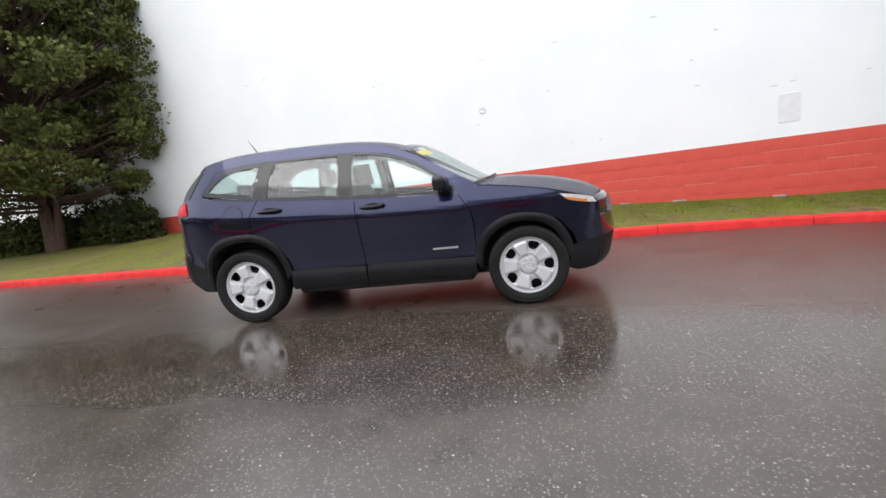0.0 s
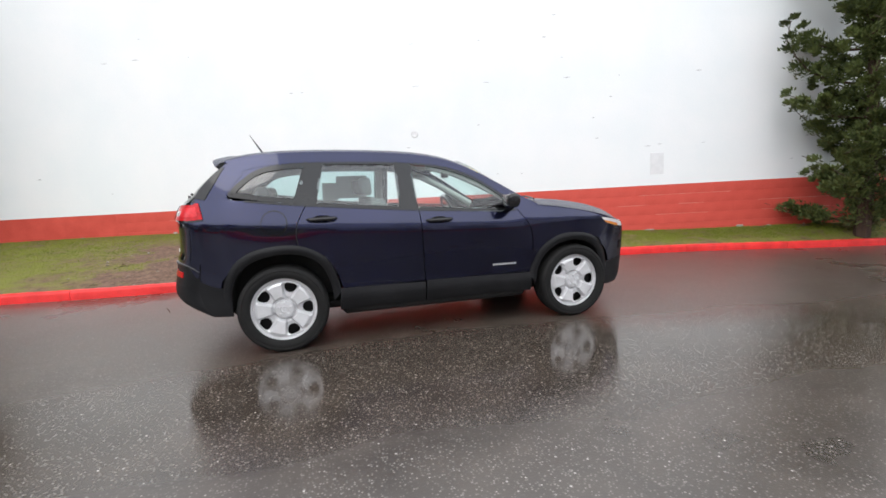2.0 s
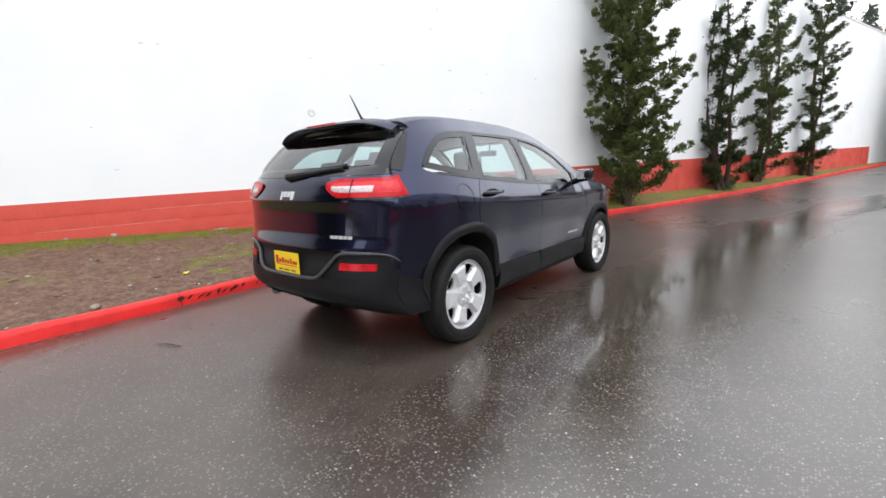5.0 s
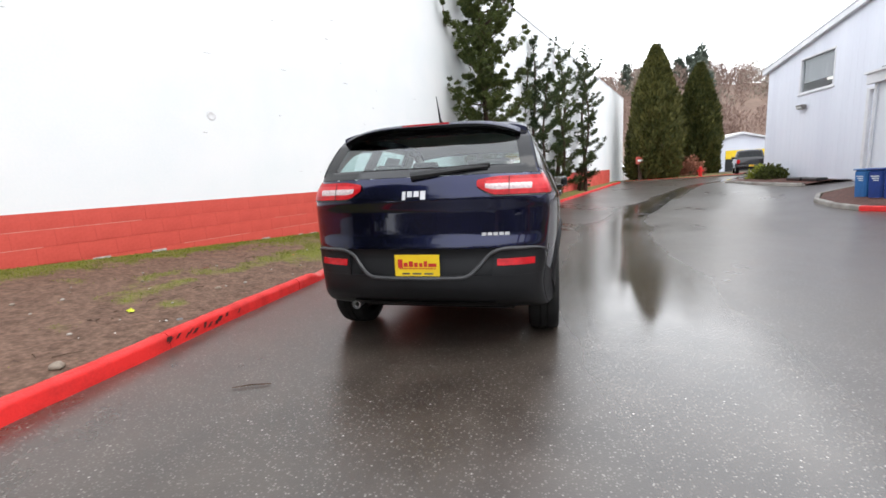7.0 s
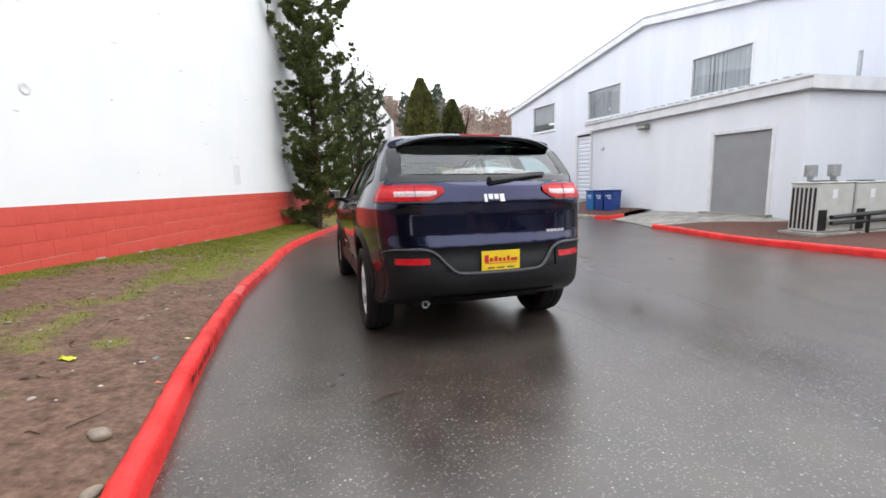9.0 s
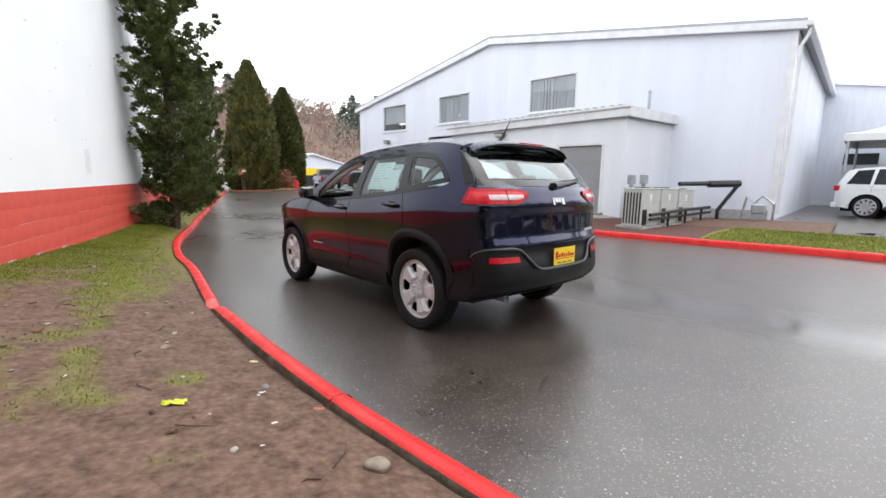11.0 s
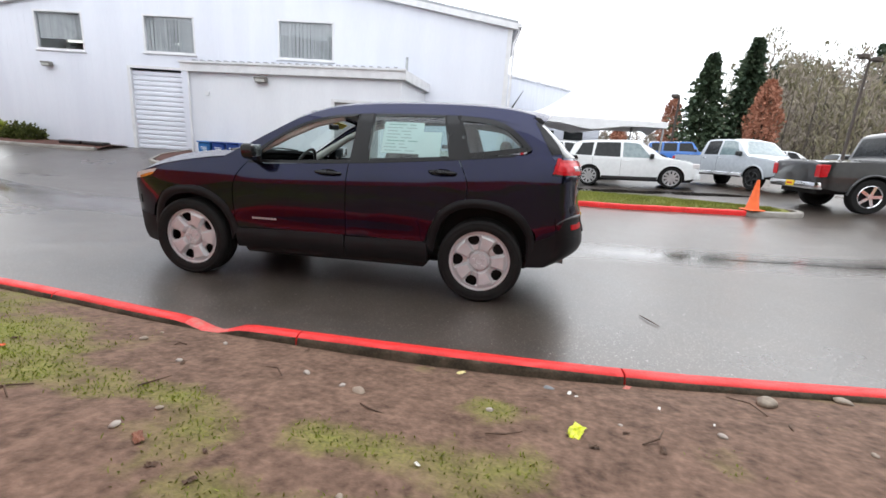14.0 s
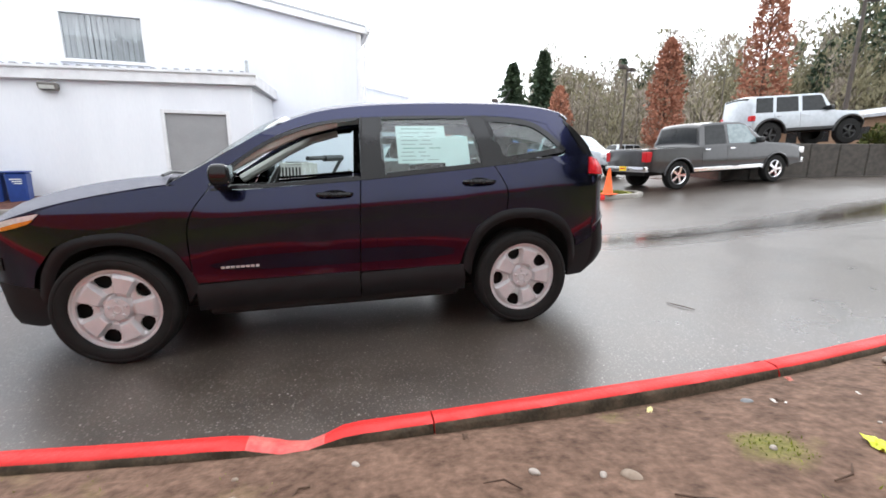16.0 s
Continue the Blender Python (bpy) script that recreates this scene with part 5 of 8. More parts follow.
    part("exhaust_tip", bm, STEEL, car, "round steel exhaust tip", smooth=True)
    # fuel flap
    bm = bmesh.new()
    k = 40
    for r0, r1 in ((0.092, 0.100),):
        a_ = [bm.verts.new((-1.37 + r0 * math.cos(2 * math.pi * i / k), -(side_y(-1.37, 1.065 + r0 * math.sin(2 * math.pi * i / k)) + 0.0015), 1.065 + r0 * math.sin(2 * math.pi * i / k))) for i in range(k)]
        b_ = [bm.verts.new((-1.37 + r1 * math.cos(2 * math.pi * i / k), -(side_y(-1.37, 1.065 + r1 * math.sin(2 * math.pi * i / k)) + 0.0015), 1.065 + r1 * math.sin(2 * math.pi * i / k))) for i in range(k)]
        for i in range(k):
            bm.faces.new((a_[i], a_[(i + 1) % k], b_[(i + 1) % k], b_[i]))
    part("fuel_flap_gap", bm, GLOSS_BLACK, car)
    # underside and inner tub
    bm = bmesh.new()
    box(bm, -1.78, 1.92, -0.62, 0.62, 0.25, 0.36, 0.04)
    box(bm, -0.88, 0.86, -0.82, 0.82, 0.24, 0.33, 0.03)
    box(bm, -2.05, -1.75, -0.585, 0.585, 0.36, 0.95, 0.02)
    box(bm, 1.0, 2.0, -0.62, 0.62, 0.36, 0.86, 0.02)
    part("underbody", bm, UNDER, car)
    rows = []
    for z in (0.34, 0.7, 1.05):
        rows.append([Vector((x, side_y(x, z) - 0.045, z)) for x in np.linspace(-0.86, 0.84, 20)])
    for s in (-1, 1):
        bm = bmesh.new()
        sheet(bm, [[Vector((p.x, s * p.y, p.z)) for p in r] for r in rows])
        part("door_lining", bm, DARK_TRIM, car)
        bm = bmesh.new()
        sheet(bm, [[Vector((x, s * y, 1.06)) for y in (0.66, 0.86)] for x in np.linspace(-1.95, -0.9, 6)])
        part("load_side_shelf", bm, DARK_TRIM, car)
    bm = bmesh.new()
    rows = []
    for x in np.linspace(-1.70, 0.22, 16):
        z = smooth_table(x, RAIL)
        yt = side_y(x, z) - 0.03
        rows.append([Vector((x, yt * f, z - 0.03 + (smooth_table(x, CROWN) - 0.01) * (1 - abs(f) ** 2.2))) for f in np.linspace(-1, 1, 13)])
    sheet(bm, rows)
    part("headlining", bm, LINER, car, smooth=60)
    for s in (-1, 1):
        bm = bmesh.new()
        tube(bm, [(x, s * (side_y(x, z) - 0.06), z) for x, z in ((0.88, 1.09), (0.66, 1.21), (0.44, 1.33), (0.20, 1.44), (-0.05, 1.50))], [0.045, 0.042, 0.038, 0.035, 0.03], 8)
        part("pillar_lining", bm, LINER, car, "pale moulded windscreen pillar lining", smooth=True)
        bm = bmesh.new()
        tube(bm, [(x, s * (side_y(x, z) - 0.075), z) for x, z in ((-0.30, 1.12), (-0.30, 1.30), (-0.31, 1.50))], 0.04, 8)
        part("belt_pillar_lining", bm, LINER, car, smooth=True)
    # cabin
    dash = part("dashboard", rounded_block(0.62, 1.05, -0.74, 0.74, 0.62, 1.04, 0.07), DARK_TRIM, car, smooth=50)
    bm = bmesh.new()
    lathe(bm, [(0.172, -0.014), (0.190, 0.0), (0.172, 0.014), (0.158, 0.0), (0.172, -0.014)], 32, "X", Matrix.Translation((0.46, 0.37, 1.04)) @ Matrix.Rotation(radians(-24), 4, "Y"))
    sw = part("steering_wheel", bm, DARK_TRIM, car, smooth=True)
    bm = bmesh.new()
    box(bm, -0.03, 0.03, -0.05, 0.05, -0.05, 0.05, 0.015, Matrix.Translation((0.48, 0.37, 1.04)) @ Matrix.Rotation(radians(-24), 4, "Y"))
    for a in (0.35, math.pi - 0.35, 1.5 * math.pi):
        cyl(bm, (0.48, 0.37, 1.04), Matrix.Translation((0.46, 0.37, 1.04)) @ Matrix.Rotation(radians(-24), 4, "Y") @ Vector((0, 0.17 * math.cos(a), 0.17 * math.sin(a))), 0.014, 0.012, 6)
    part("wheel_boss", bm, DARK_TRIM, sw)
    bm = bmesh.new()
    box(bm, 0.30, 0.33, -0.11, 0.11, 1.405, 1.465, 0.012)
    cyl(bm, (0.33, 0, 1.45), (0.36, 0, 1.53), 0.01, 0.008, 6)
    part("inner_mirror", bm, DARK_TRIM, car)
    for y in (-0.37, 0.37):
        seat = part("front_seat", rounded_block(-0.32, 0.20, y - 0.25, y + 0.25, 0.52, 0.70, 0.06), CLOTH, car, "grey cloth front seat", smooth=50)
        part("seat_back", rounded_block(-0.42, -0.27, y - 0.24, y + 0.24, 0.66, 1.23, 0.06, -0.28), CLOTH, seat, smooth=50)
        part("headrest", rounded_block(-0.63, -0.53, y - 0.135, y + 0.135, 1.255, 1.42, 0.045, -0.1), CLOTH, seat, smooth=50)
    bench = part("rear_bench", rounded_block(-1.20, -0.72, -0.585, 0.585, 0.55, 0.72, 0.06), CLOTH, car, "grey cloth rear bench", smooth=50)
    part("bench_back", rounded_block(-1.30, -1.16, -0.585, 0.585, 0.68, 1.18, 0.06, -0.32), CLOTH, bench, smooth=50)
    for y in (-0.42, 0.42):
        part("headrest", rounded_block(-1.52, -1.43, y - 0.13, y + 0.13, 1.20, 1.36, 0.045, -0.1), CLOTH, bench, smooth=50)
    part("load_floor", rounded_block(-1.90, -1.35, -0.585, 0.585, 0.6, 0.74, 0.03), DARK_TRIM, car)
    # price sheets behind the left rear window
    rows = []
    for z in np.linspace(1.215, 1.475, 6):
        rows.append([Vector((x, side_y(x, z) - 0.014, z)) for x in np.linspace(-0.80, -0.45, 6)])
    bm = bmesh.new()
    sheet(bm, rows)
    sheet_a = part("price_sheet", bm, PAPER, car, "white printed price sheet taped inside the window")
    rows = [[Vector((x, side_y(x, z) - 0.018, z)) for x in np.linspace(-0.96, -0.78, 4)] for z in np.linspace(1.19, 1.40, 5)]
    bm = bmesh.new()
    sheet(bm, rows)
    part("price_sheet", bm, PAPER, car, "smaller white printed sheet behind the window")
    rng = random.Random(2)
    for i in range(9):
        z = 1.45 - i * 0.027
        x1 = -0.47 - rng.uniform(0, 0.02)
        x0 = x1 - rng.uniform(0.06, 0.16)
        for a, b in ((x0, x1), (x0 - 0.04 - rng.uniform(0.04, 0.10), x0 - 0.03)):
            if a < -0.79:
                continue
            bm = bmesh.new()
            sheet(bm, [[Vector((x, side_y(x, zz) - 0.0125, zz)) for x in (a, b)] for zz in (z, z + 0.006)])
            part("writing_bar", bm, PALE_INK if i % 5 else mat("green_ink", (0.25, 0.42, 0.36), rough=0.7), sheet_a)
    return car


CAR = build_car()


# ---- big shed and its annex ----
TINT = mat("dark_vehicle_glass", (0.010, 0.012, 0.013), (0.018, 0.020, 0.021), rough=0.12, spec=0.3)
FA = radians(5)


def fac(u, o, z=0.0):
    """Point by the shed's own axes: u along its front, o out from the car (negative behind)."""
    return Vector((u * math.cos(FA) - o * math.sin(FA), u * math.sin(FA) + o * math.cos(FA), z))


SHED = pose(*fac(0, -13.2), 0, 0, 5)
ANNEX = pose(*fac(0, -10.2), 0, 0, 5)


def gable_z(u):
    return lerp_table(u, [(-2.05, 5.80), (9.1, 7.55), (19.45, 5.50)])


def holed_front(bm, u0, u1, zlo, top, openings, step):
    """Front sheet with openings, in vertical ribbed strips; local x along, y = 0."""
    us = sorted({u0, u1, *[v for o in openings for v in o[:2]], *np.arange(u0, u1, step).round(3).tolist()})
    for a, b in zip(us, us[1:]):
        if b - a < 1e-4:
            continue
        spans, z = [], zlo
        for o in sorted(openings, key=lambda q: q[2]):
            if o[0] <= a + 1e-5 and b <= o[1] + 1e-5:
                spans.append((z, o[2]))
                z = o[3]
        spans.append((z, None))
        for lo, hi in spans:
            ta, tb = (top(a), top(b)) if hi is None else (hi, hi)
            if ta - lo < 1e-3:
                continue
            q = [bm.verts.new((x, y, z_)) for x, y, z_ in ((a, 0, lo), (b, 0, lo), (b, 0, tb), (a, 0, ta))]
            bm.faces.new(q)
    return us


def window_unit(root, u0, u1, z0, z1, blinds=True, lit=False):
    """Recessed window: reveal frame, pane, blinds behind."""
    wn = thing("shed_window", Matrix.Identity(4), "recessed shed window with grey vertical blinds", "window")
    wn.parent = root
    del wn["category"]
    bm = bmesh.new()
    t = 0.07
    for x0, x1, a, b in ((u0, u1, z0, z0 + t), (u0, u1, z1 - t, z1), (u0, u0 + t, z0 + t, z1 - t), (u1 - t, u1, z0 + t, z1 - t)):
        box(bm, x0, x1, -0.14, 0.015, a, b, 0.006)
    part("window_frame", bm, TRIM_WHITE, wn)
    g = one_box("pane", u0 + t, u1 - t, -0.075, -0.069, z0 + t, z1 - t, GLASS_BLDG, wn)
    g.visible_shadow = False
    if blinds:
        rng = random.Random(int(u0 * 10))
        n = 14
        for i in range(n):
            x = u0 + t + (u1 - u0 - 2 * t) * (i + 0.5) / n
            one_box("blind_slat", -0.07, 0.07, -0.004, 0.004, z0 + t, z1 - t, CURTAIN, wn, m=Matrix.Translation((x, -0.13, 0)) @ Matrix.Rotation(radians(rng.uniform(-18, 18)), 4, "Z"))
    else:
        one_box("blind_slat", u0 + t, u1 - t, -0.17, -0.15, z0 + 0.45, z1 - t, CURTAIN, wn)
    if lit:
        one_box("ceiling_tube", u0 + 0.5, u0 + 1.2, -0.6, -0.5, z0 + 0.42, z0 + 0.50, glow("tube_light", (1, 0.97, 0.9), 1.5), wn)
    one_box("room_back", u0 - 0.1, u1 + 0.1, -1.5, -1.45, z0 - 0.1, z1 + 0.1, DARK_INSIDE, wn)
    one_box("window_sill", u0 - 0.05, u1 + 0.05, -0.02, 0.06, z0 - 0.05, z0, TRIM_WHITE, wn, bevel=0.01)


def wall_lamp(m, label="grey box flood lamp on a wall bracket"):
    r = thing("wall_lamp", m, label, "wall lamp")
    bm = bmesh.new()
    box(bm, -0.20, 0.20, 0.02, 0.26, -0.09, 0.09, 0.03)
    for v in bm.verts:
        if v.co.z < 0 and v.co.y > 0.1:
            v.co.y -= 0.07
    part("housing", bm, mat("bronze_housing", (0.20, 0.19, 0.175), (0.15, 0.14, 0.13), rough=0.5), r)
    one_box("lens", -0.16, 0.16, 0.19, 0.235, -0.075, 0.03, mat("lamp_lens", (0.45, 0.45, 0.42), (0.4, 0.4, 0.38), rough=0.2), r, "frosted lens", 0.01, Matrix.Translation((0, 0.004, 0)))
    one_box("bracket", -0.05, 0.05, 0, 0.04, -0.06, 0.06, STEEL, r)
    return r


def build_shed():
    root = thing("warehouse", SHED, "large pale metal-clad shed with a low gable", "warehouse")
    wins = [(4.70, 6.95, 4.14, 5.58), (10.32, 12.47, 4.09, 5.51), (15.0, 17.1, 3.98, 5.47)]
    door = (11.0, 13.15, -0.3, 3.48)
    bm = bmesh.new()
    holed_front(bm, -2.05, 19.45, -0.4, gable_z, wins + [door], 0.25)
    part("front_wall", bm, SIDING, root)
    # standing ribs of the cladding
    bm = bmesh.new()
    for u in np.arange(-2.0, 19.4, 0.3):
        spans, z = [], -0.4
        for o in sorted(wins + [door], key=lambda q: q[2]):
            if o[0] - 0.03 < u < o[1] + 0.03:
                if o[2] - z > 0.05:
                    spans.append((z, o[2]))
                z = o[3]
        spans.append((z, gable_z(u) - 0.05))
        for a, b in spans:
            box(bm, u - 0.014, u + 0.014, -0.005, 0.003, a, b)
    part("cladding_rib", bm, SIDING, root)
    for w_ in wins:
        window_unit(root, *w_, blinds=w_[0] < 13, lit=w_[0] > 7)
    # rolling door
    rd = thing("roller_door", Matrix.Identity(4), "closed white slatted roller door", "door")
    rd.parent = root
    del rd["category"]
    n = 18
    for i in range(n):
        z0 = -0.1 + 3.5 * i / n
        bm = bmesh.new()
        prism(bm, [(-0.10, z0), (-0.075, z0 + 0.05), (-0.075, z0 + 0.15), (-0.10, z0 + 3.5 / n - 0.008), (-0.13, z0 + 0.1)], 11.0, 13.15, "x")
        part("slat", bm, SIDING, rd)
    one_box("door_jamb", 13.15, 13.28, -0.1, 0.03, -0.3, 3.55, TRIM_WHITE, rd)
    one_box("door_head", 10.9, 13.15, -0.1, 0.03, 3.48, 3.58, TRIM_WHITE, rd)
    # body behind: sides, back, roof
    bm = bmesh.new()
    for u in (-2.05, 19.45):
        vs = [bm.verts.new(p) for p in ((u, 0, -0.4), (u, -26, -0.4), (u, -26, gable_z(u)), (u, 0, gable_z(u)))]
        bm.faces.new(vs)
    vs = [bm.verts.new(p) for p in ((-2.05, -26, -0.4), (19.45, -26, -0.4), (19.45, -26, 5.5), (9.1, -26, 7.55), (-2.05, -26, 5.8))]
    bm.faces.new(vs)
    part("side_wall", bm, SIDING, root)
    bm = bmesh.new()
    prism(bm, [(-2.3, 5.80), (9.1, 7.60), (19.7, 5.50), (19.7, 5.62), (9.1, 7.74), (-2.3, 5.92)], 0.16, -26.2, "y")
    part("roof", bm, ROOF_METAL, root, "low grey metal gable roof")
    bm = bmesh.new()
    prism(bm, [(-2.32, 5.62), (9.1, 7.38), (19.72, 5.34), (19.72, 5.52), (9.1, 7.62), (-2.32, 5.82)], 0.02, 0.18, "y")
    part("barge_board", bm, TRIM_WHITE, root)
    one_box("corner_trim", -2.12, -1.95, -0.1, 0.04, -0.4, 5.66, TRIM_WHITE, root)
    one_box("gutter", -2.45, -2.28, -26, 0.2, 5.68, 5.84, TRIM_WHITE, root, bevel=0.02)
    bm = bmesh.new()
    tube(bm, [(-2.36, 0.05, 5.7), (-2.36, 0.05, 5.5), (-2.22, 0.03, 5.2), (-2.2, 0.03, 0.35)], 0.05, 8)
    part("downpipe", bm, TRIM_WHITE, root, smooth=True)
    one_box("base_flashing", -2.05, 10.9, -0.02, 0.03, -0.3, 0.42, mat("grey_flashing", (0.4, 0.4, 0.41), (0.33, 0.33, 0.34), rough=0.6), root)
    # lower wing behind, past the right corner
    wing = mat("lavender_siding", (0.60, 0.62, 0.68), (0.55, 0.57, 0.63), rough=0.5, stretch=(1, 1, 0.1))
    bm = bmesh.new()
    prism(bm, [(-9.5, -0.4), (-2.05, -0.4), (-2.05, 6.3), (-9.5, 5.0)], -14.0, -20, "y")
    part("rear_wing", bm, wing, root, "lower lavender-grey wing behind the corner")
    for u in (-4.4, -6.4, -8.4):
        one_box("wing_window", u, u + 1.3, -14.0, -13.97, 2.2, 2.75, TINT, root)
    bm = bmesh.new()
    prism(bm, [(-9.6, 4.97), (-2.05, 6.29), (-2.05, 6.42), (-9.6, 5.10)], -13.85, -20.1, "y")
    part("wing_roof", bm, TRIM_WHITE, root)
    return root


build_shed()
wall_lamp(SHED @ pose(16.62, 0.02, 3.41, 0, 0, 0))


def build_annex():
    root = thing("annex", ANNEX, "low white flat-roofed annex in front of the shed", "building")
    bm = bmesh.new()
    holed_front(bm, 1.45, 8.72, -0.3, lambda u: 3.4, [(2.14, 3.72, -0.3, 2.46)], 1.2)
    for u, o2 in ((1.45, -3.0), (8.72, -3.0)):
        e = 1.05 if u < 2 else u
        vs = [bm.verts.new(p) for p in ((u, 0, -0.3), (e, o2, -0.3), (e, o2, 3.4), (u, 0, 3.4))]
        bm.faces.new(vs)
    part("outer_wall", bm, SIDING_LOW, root)
    bm = bmesh.new()
    prism(bm, [(1.33, 0.12), (8.84, 0.12), (8.84, -3.0), (0.95, -3.0)], 3.22, 3.30, "z")
    part("roof_deck", bm, ROOF_METAL, root)
    bm = bmesh.new()
    prism(bm, [(1.30, 0.15), (8.87, 0.15), (8.87, 0.05), (1.38, 0.05)], 3.10, 3.40, "z")
    for v in bm.verts:
        v.co.z += 0.02 * (8.72 - v.co.x)
    prism(bm, [(1.28, 0.20), (8.90, 0.20), (8.90, 0.05), (1.36, 0.05)], 3.36, 3.42, "z")
    for v in bm.verts:
        if v.co.z > 3.3 and v.co.y > 0.18:
            v.co.z += 0.02 * (8.72 - v.co.x)
    part("fascia", bm, TRIM_WHITE, root, "deep white fascia board")
    bm = bmesh.new()
    prism(bm, [(1.30, 0.15), (1.38, 0.05), (0.98, -3.0), (0.88, -3.0)], 3.24, 3.54, "z")
    part("fascia", bm, TRIM_WHITE, root)
    bm = bmesh.new()
    for i in range(26):
        u = 1.6 + i * 0.27
        box(bm, u, u + 0.10, -0.4, 0.12, 3.41 + 0.02 * (8.72 - u), 3.47 + 0.02 * (8.72 - u))
    part("roof_corrugation", bm, ROOF_METAL, root)
    d = thing("steel_door", Matrix.Identity(4), "plain grey steel door, closed", "door")
    d.parent = root
    del d["category"]
    one_box("door_leaf", 2.17, 3.69, -0.09, -0.05, -0.05, 2.43, GREY_DOOR, d, "flat grey door leaf")
    bm = bmesh.new()
    box(bm, 2.08, 2.17, -0.1, 0.02, -0.1, 2.53, 0.006)
    box(bm, 3.69, 3.78, -0.1, 0.02, -0.1, 2.53, 0.006)
    box(bm, 2.17, 3.69, -0.1, 0.02, 2.43, 2.53, 0.006)
    part("door_frame", bm, TRIM_WHITE, d)
    one_box("threshold", 2.0, 3.86, -0.1, 0.25, -0.3, road_z(3.7, -9.6) + 0.06, CONCRETE, d)
    bm = bmesh.new()
    tube(bm, [(1.75, -2.6, 3.4), (1.75, -2.6, 4.4)], 0.05, 8)
    part("roof_pipe", bm, STEEL, root)
    bm = bmesh.new()
    tube(bm, [(8.66, 0.05, 3.2), (8.66, 0.05, -0.1)], 0.035, 8)
    part("downpipe", bm, TRIM_WHITE, root)
    one_box("alarm_box", 7.98, 8.10, 0.0, 0.06, 2.40, 2.50, TRIM_WHITE, root)
    return root


build_annex()
wall_lamp(ANNEX @ pose(6.12, 0.0, 2.97, 0, 0, 0))


CASING = mat("beige_grey_casing", (0.50, 0.50, 0.47), (0.42, 0.42, 0.395), rough=0.5, scale=4)


def ac_unit(m, w_, d_, h_, slats):
    """Condenser on a pad: slatted end towards the road, plain long side with its pipe box."""
    r = thing("air_conditioner", m, "grey louvred air conditioning unit on a concrete pad", "air conditioner", "air conditioners beside the annex")
    one_box("pad", -w_ / 2 - 0.14, w_ / 2 + 0.10, -d_ / 2, d_ / 2 + (0.14 if slats else 0.0), -0.10, 0.06, CONCRETE, r, bevel=0.01)
    one_box("casing", -w_ / 2, w_ / 2, -d_ / 2, d_ / 2, 0.06, h_, CASING, r, bevel=0.02)
    one_box("top_cap", -w_ / 2 - 0.012, w_ / 2 + 0.012, -d_ / 2 - 0.004, d_ / 2 + 0.012, h_, h_ + 0.035, CASING, r, bevel=0.012)
    for i in range(6 if slats else 0):
        x = -w_ / 2 + 0.06 + (w_ - 0.12) * i / 5
        one_box("louvre", x - 0.024, x + 0.024, d_ / 2 - 0.005, d_ / 2 + 0.004, 0.12, h_ - 0.08, BLACK_PAINT, r)
    one_box("service_hatch", -w_ / 2 - 0.014, -w_ / 2 + 0.01, d_ / 2 - 0.26, d_ / 2 - 0.05, 0.10, 0.52, BLACK_PAINT, r)
    one_box("rating_plate", -w_ / 2 - 0.006, -w_ / 2 + 0.01, -0.02, 0.10, h_ - 0.30, h_ - 0.12, TRIM_WHITE, r)
    bm = bmesh.new()
    lathe(bm, [(0.0, h_ + 0.040), (0.20, h_ + 0.040), (0.22, h_ + 0.06), (0.24, h_ + 0.03)], 24, "Z")
    part("fan_grille", bm, BLACK_PAINT, r)
    return r


for i, h_ in enumerate((1.05, 1.04, 1.0)):
    x, y = 1.20 - 0.087 * i, -8.98 - i
    ac_unit(pose(x, y, road_z(1.0, -9.0) + 0.06, 0, 0, -5), 0.56, 0.94, h_, i == 0)
vents = thing("vent_stacks", pose(1.78, -9.5, road_z(1.5, -9.5) + 0.05), "short galvanised vent stacks behind the units", "vent")
for dx, dy in ((0.0, 0.0), (-0.08, -0.62)):
    bm = bmesh.new()
    cyl(bm, (dx, dy, 0), (dx, dy, 1.25), 0.06, 0.06, 10)
    cyl(bm, (dx, dy, 1.16), (dx, dy, 1.42), 0.12, 0.12, 14)
    part("stack", bm, STEEL, vents)
rack = thing("pipe_rack", pose(0.80, -8.9, road_z(0.8, -9.2) + 0.03, 0, 0, -5), "black insulated pipes and duct along the units", "pipe rack")
for pts, rad in (([(0.0, 0.20, 0.40), (0.0, -1.5, 0.47), (-0.02, -3.3, 0.50)], 0.045), ([(0.0, 0.20, 0.28), (0.0, -3.4, 0.34)], 0.04), ([(-0.02, -0.75, 0.0), (-0.02, -0.75, 0.44)], 0.035), ([(-0.02, -1.75, 0.0), (-0.02, -1.75, 0.46)], 0.035),
                 ([(-0.02, -2.75, 0.0), (-0.02, -2.75, 0.48)], 0.035), ([(0.35, -2.0, 1.22), (-0.05, -3.0, 1.24)], 0.07), ([(-0.05, -3.0, 1.22), (-0.55, -3.9, 1.24)], 0.11), ([(-0.55, -3.9, 1.24), (-0.10, -3.7, 0.40), (-0.10, -3.7, 0.0)], 0.06)):
    bm = bmesh.new()
    tube(bm, pts, rad, 10)
    part("pipe", bm, BLACK_PAINT, rack, smooth=True)
gas = thing("gas_meter", pose(*fac(-1.75, -12.6, road_z(-1.6, -12.7) + 0.06), 0, 0, 5), "grey gas meter with bent pipework", "meter")
bm = bmesh.new()
tube(bm, [(-0.4, 0, 0), (-0.4, 0, 0.5), (-0.1, 0, 0.75), (0.1, 0, 0.5), (0.3, 0, 0.7), (0.4, 0, 0.0)], 0.035, 8)
part("pipework", bm, STEEL, gas, smooth=True)
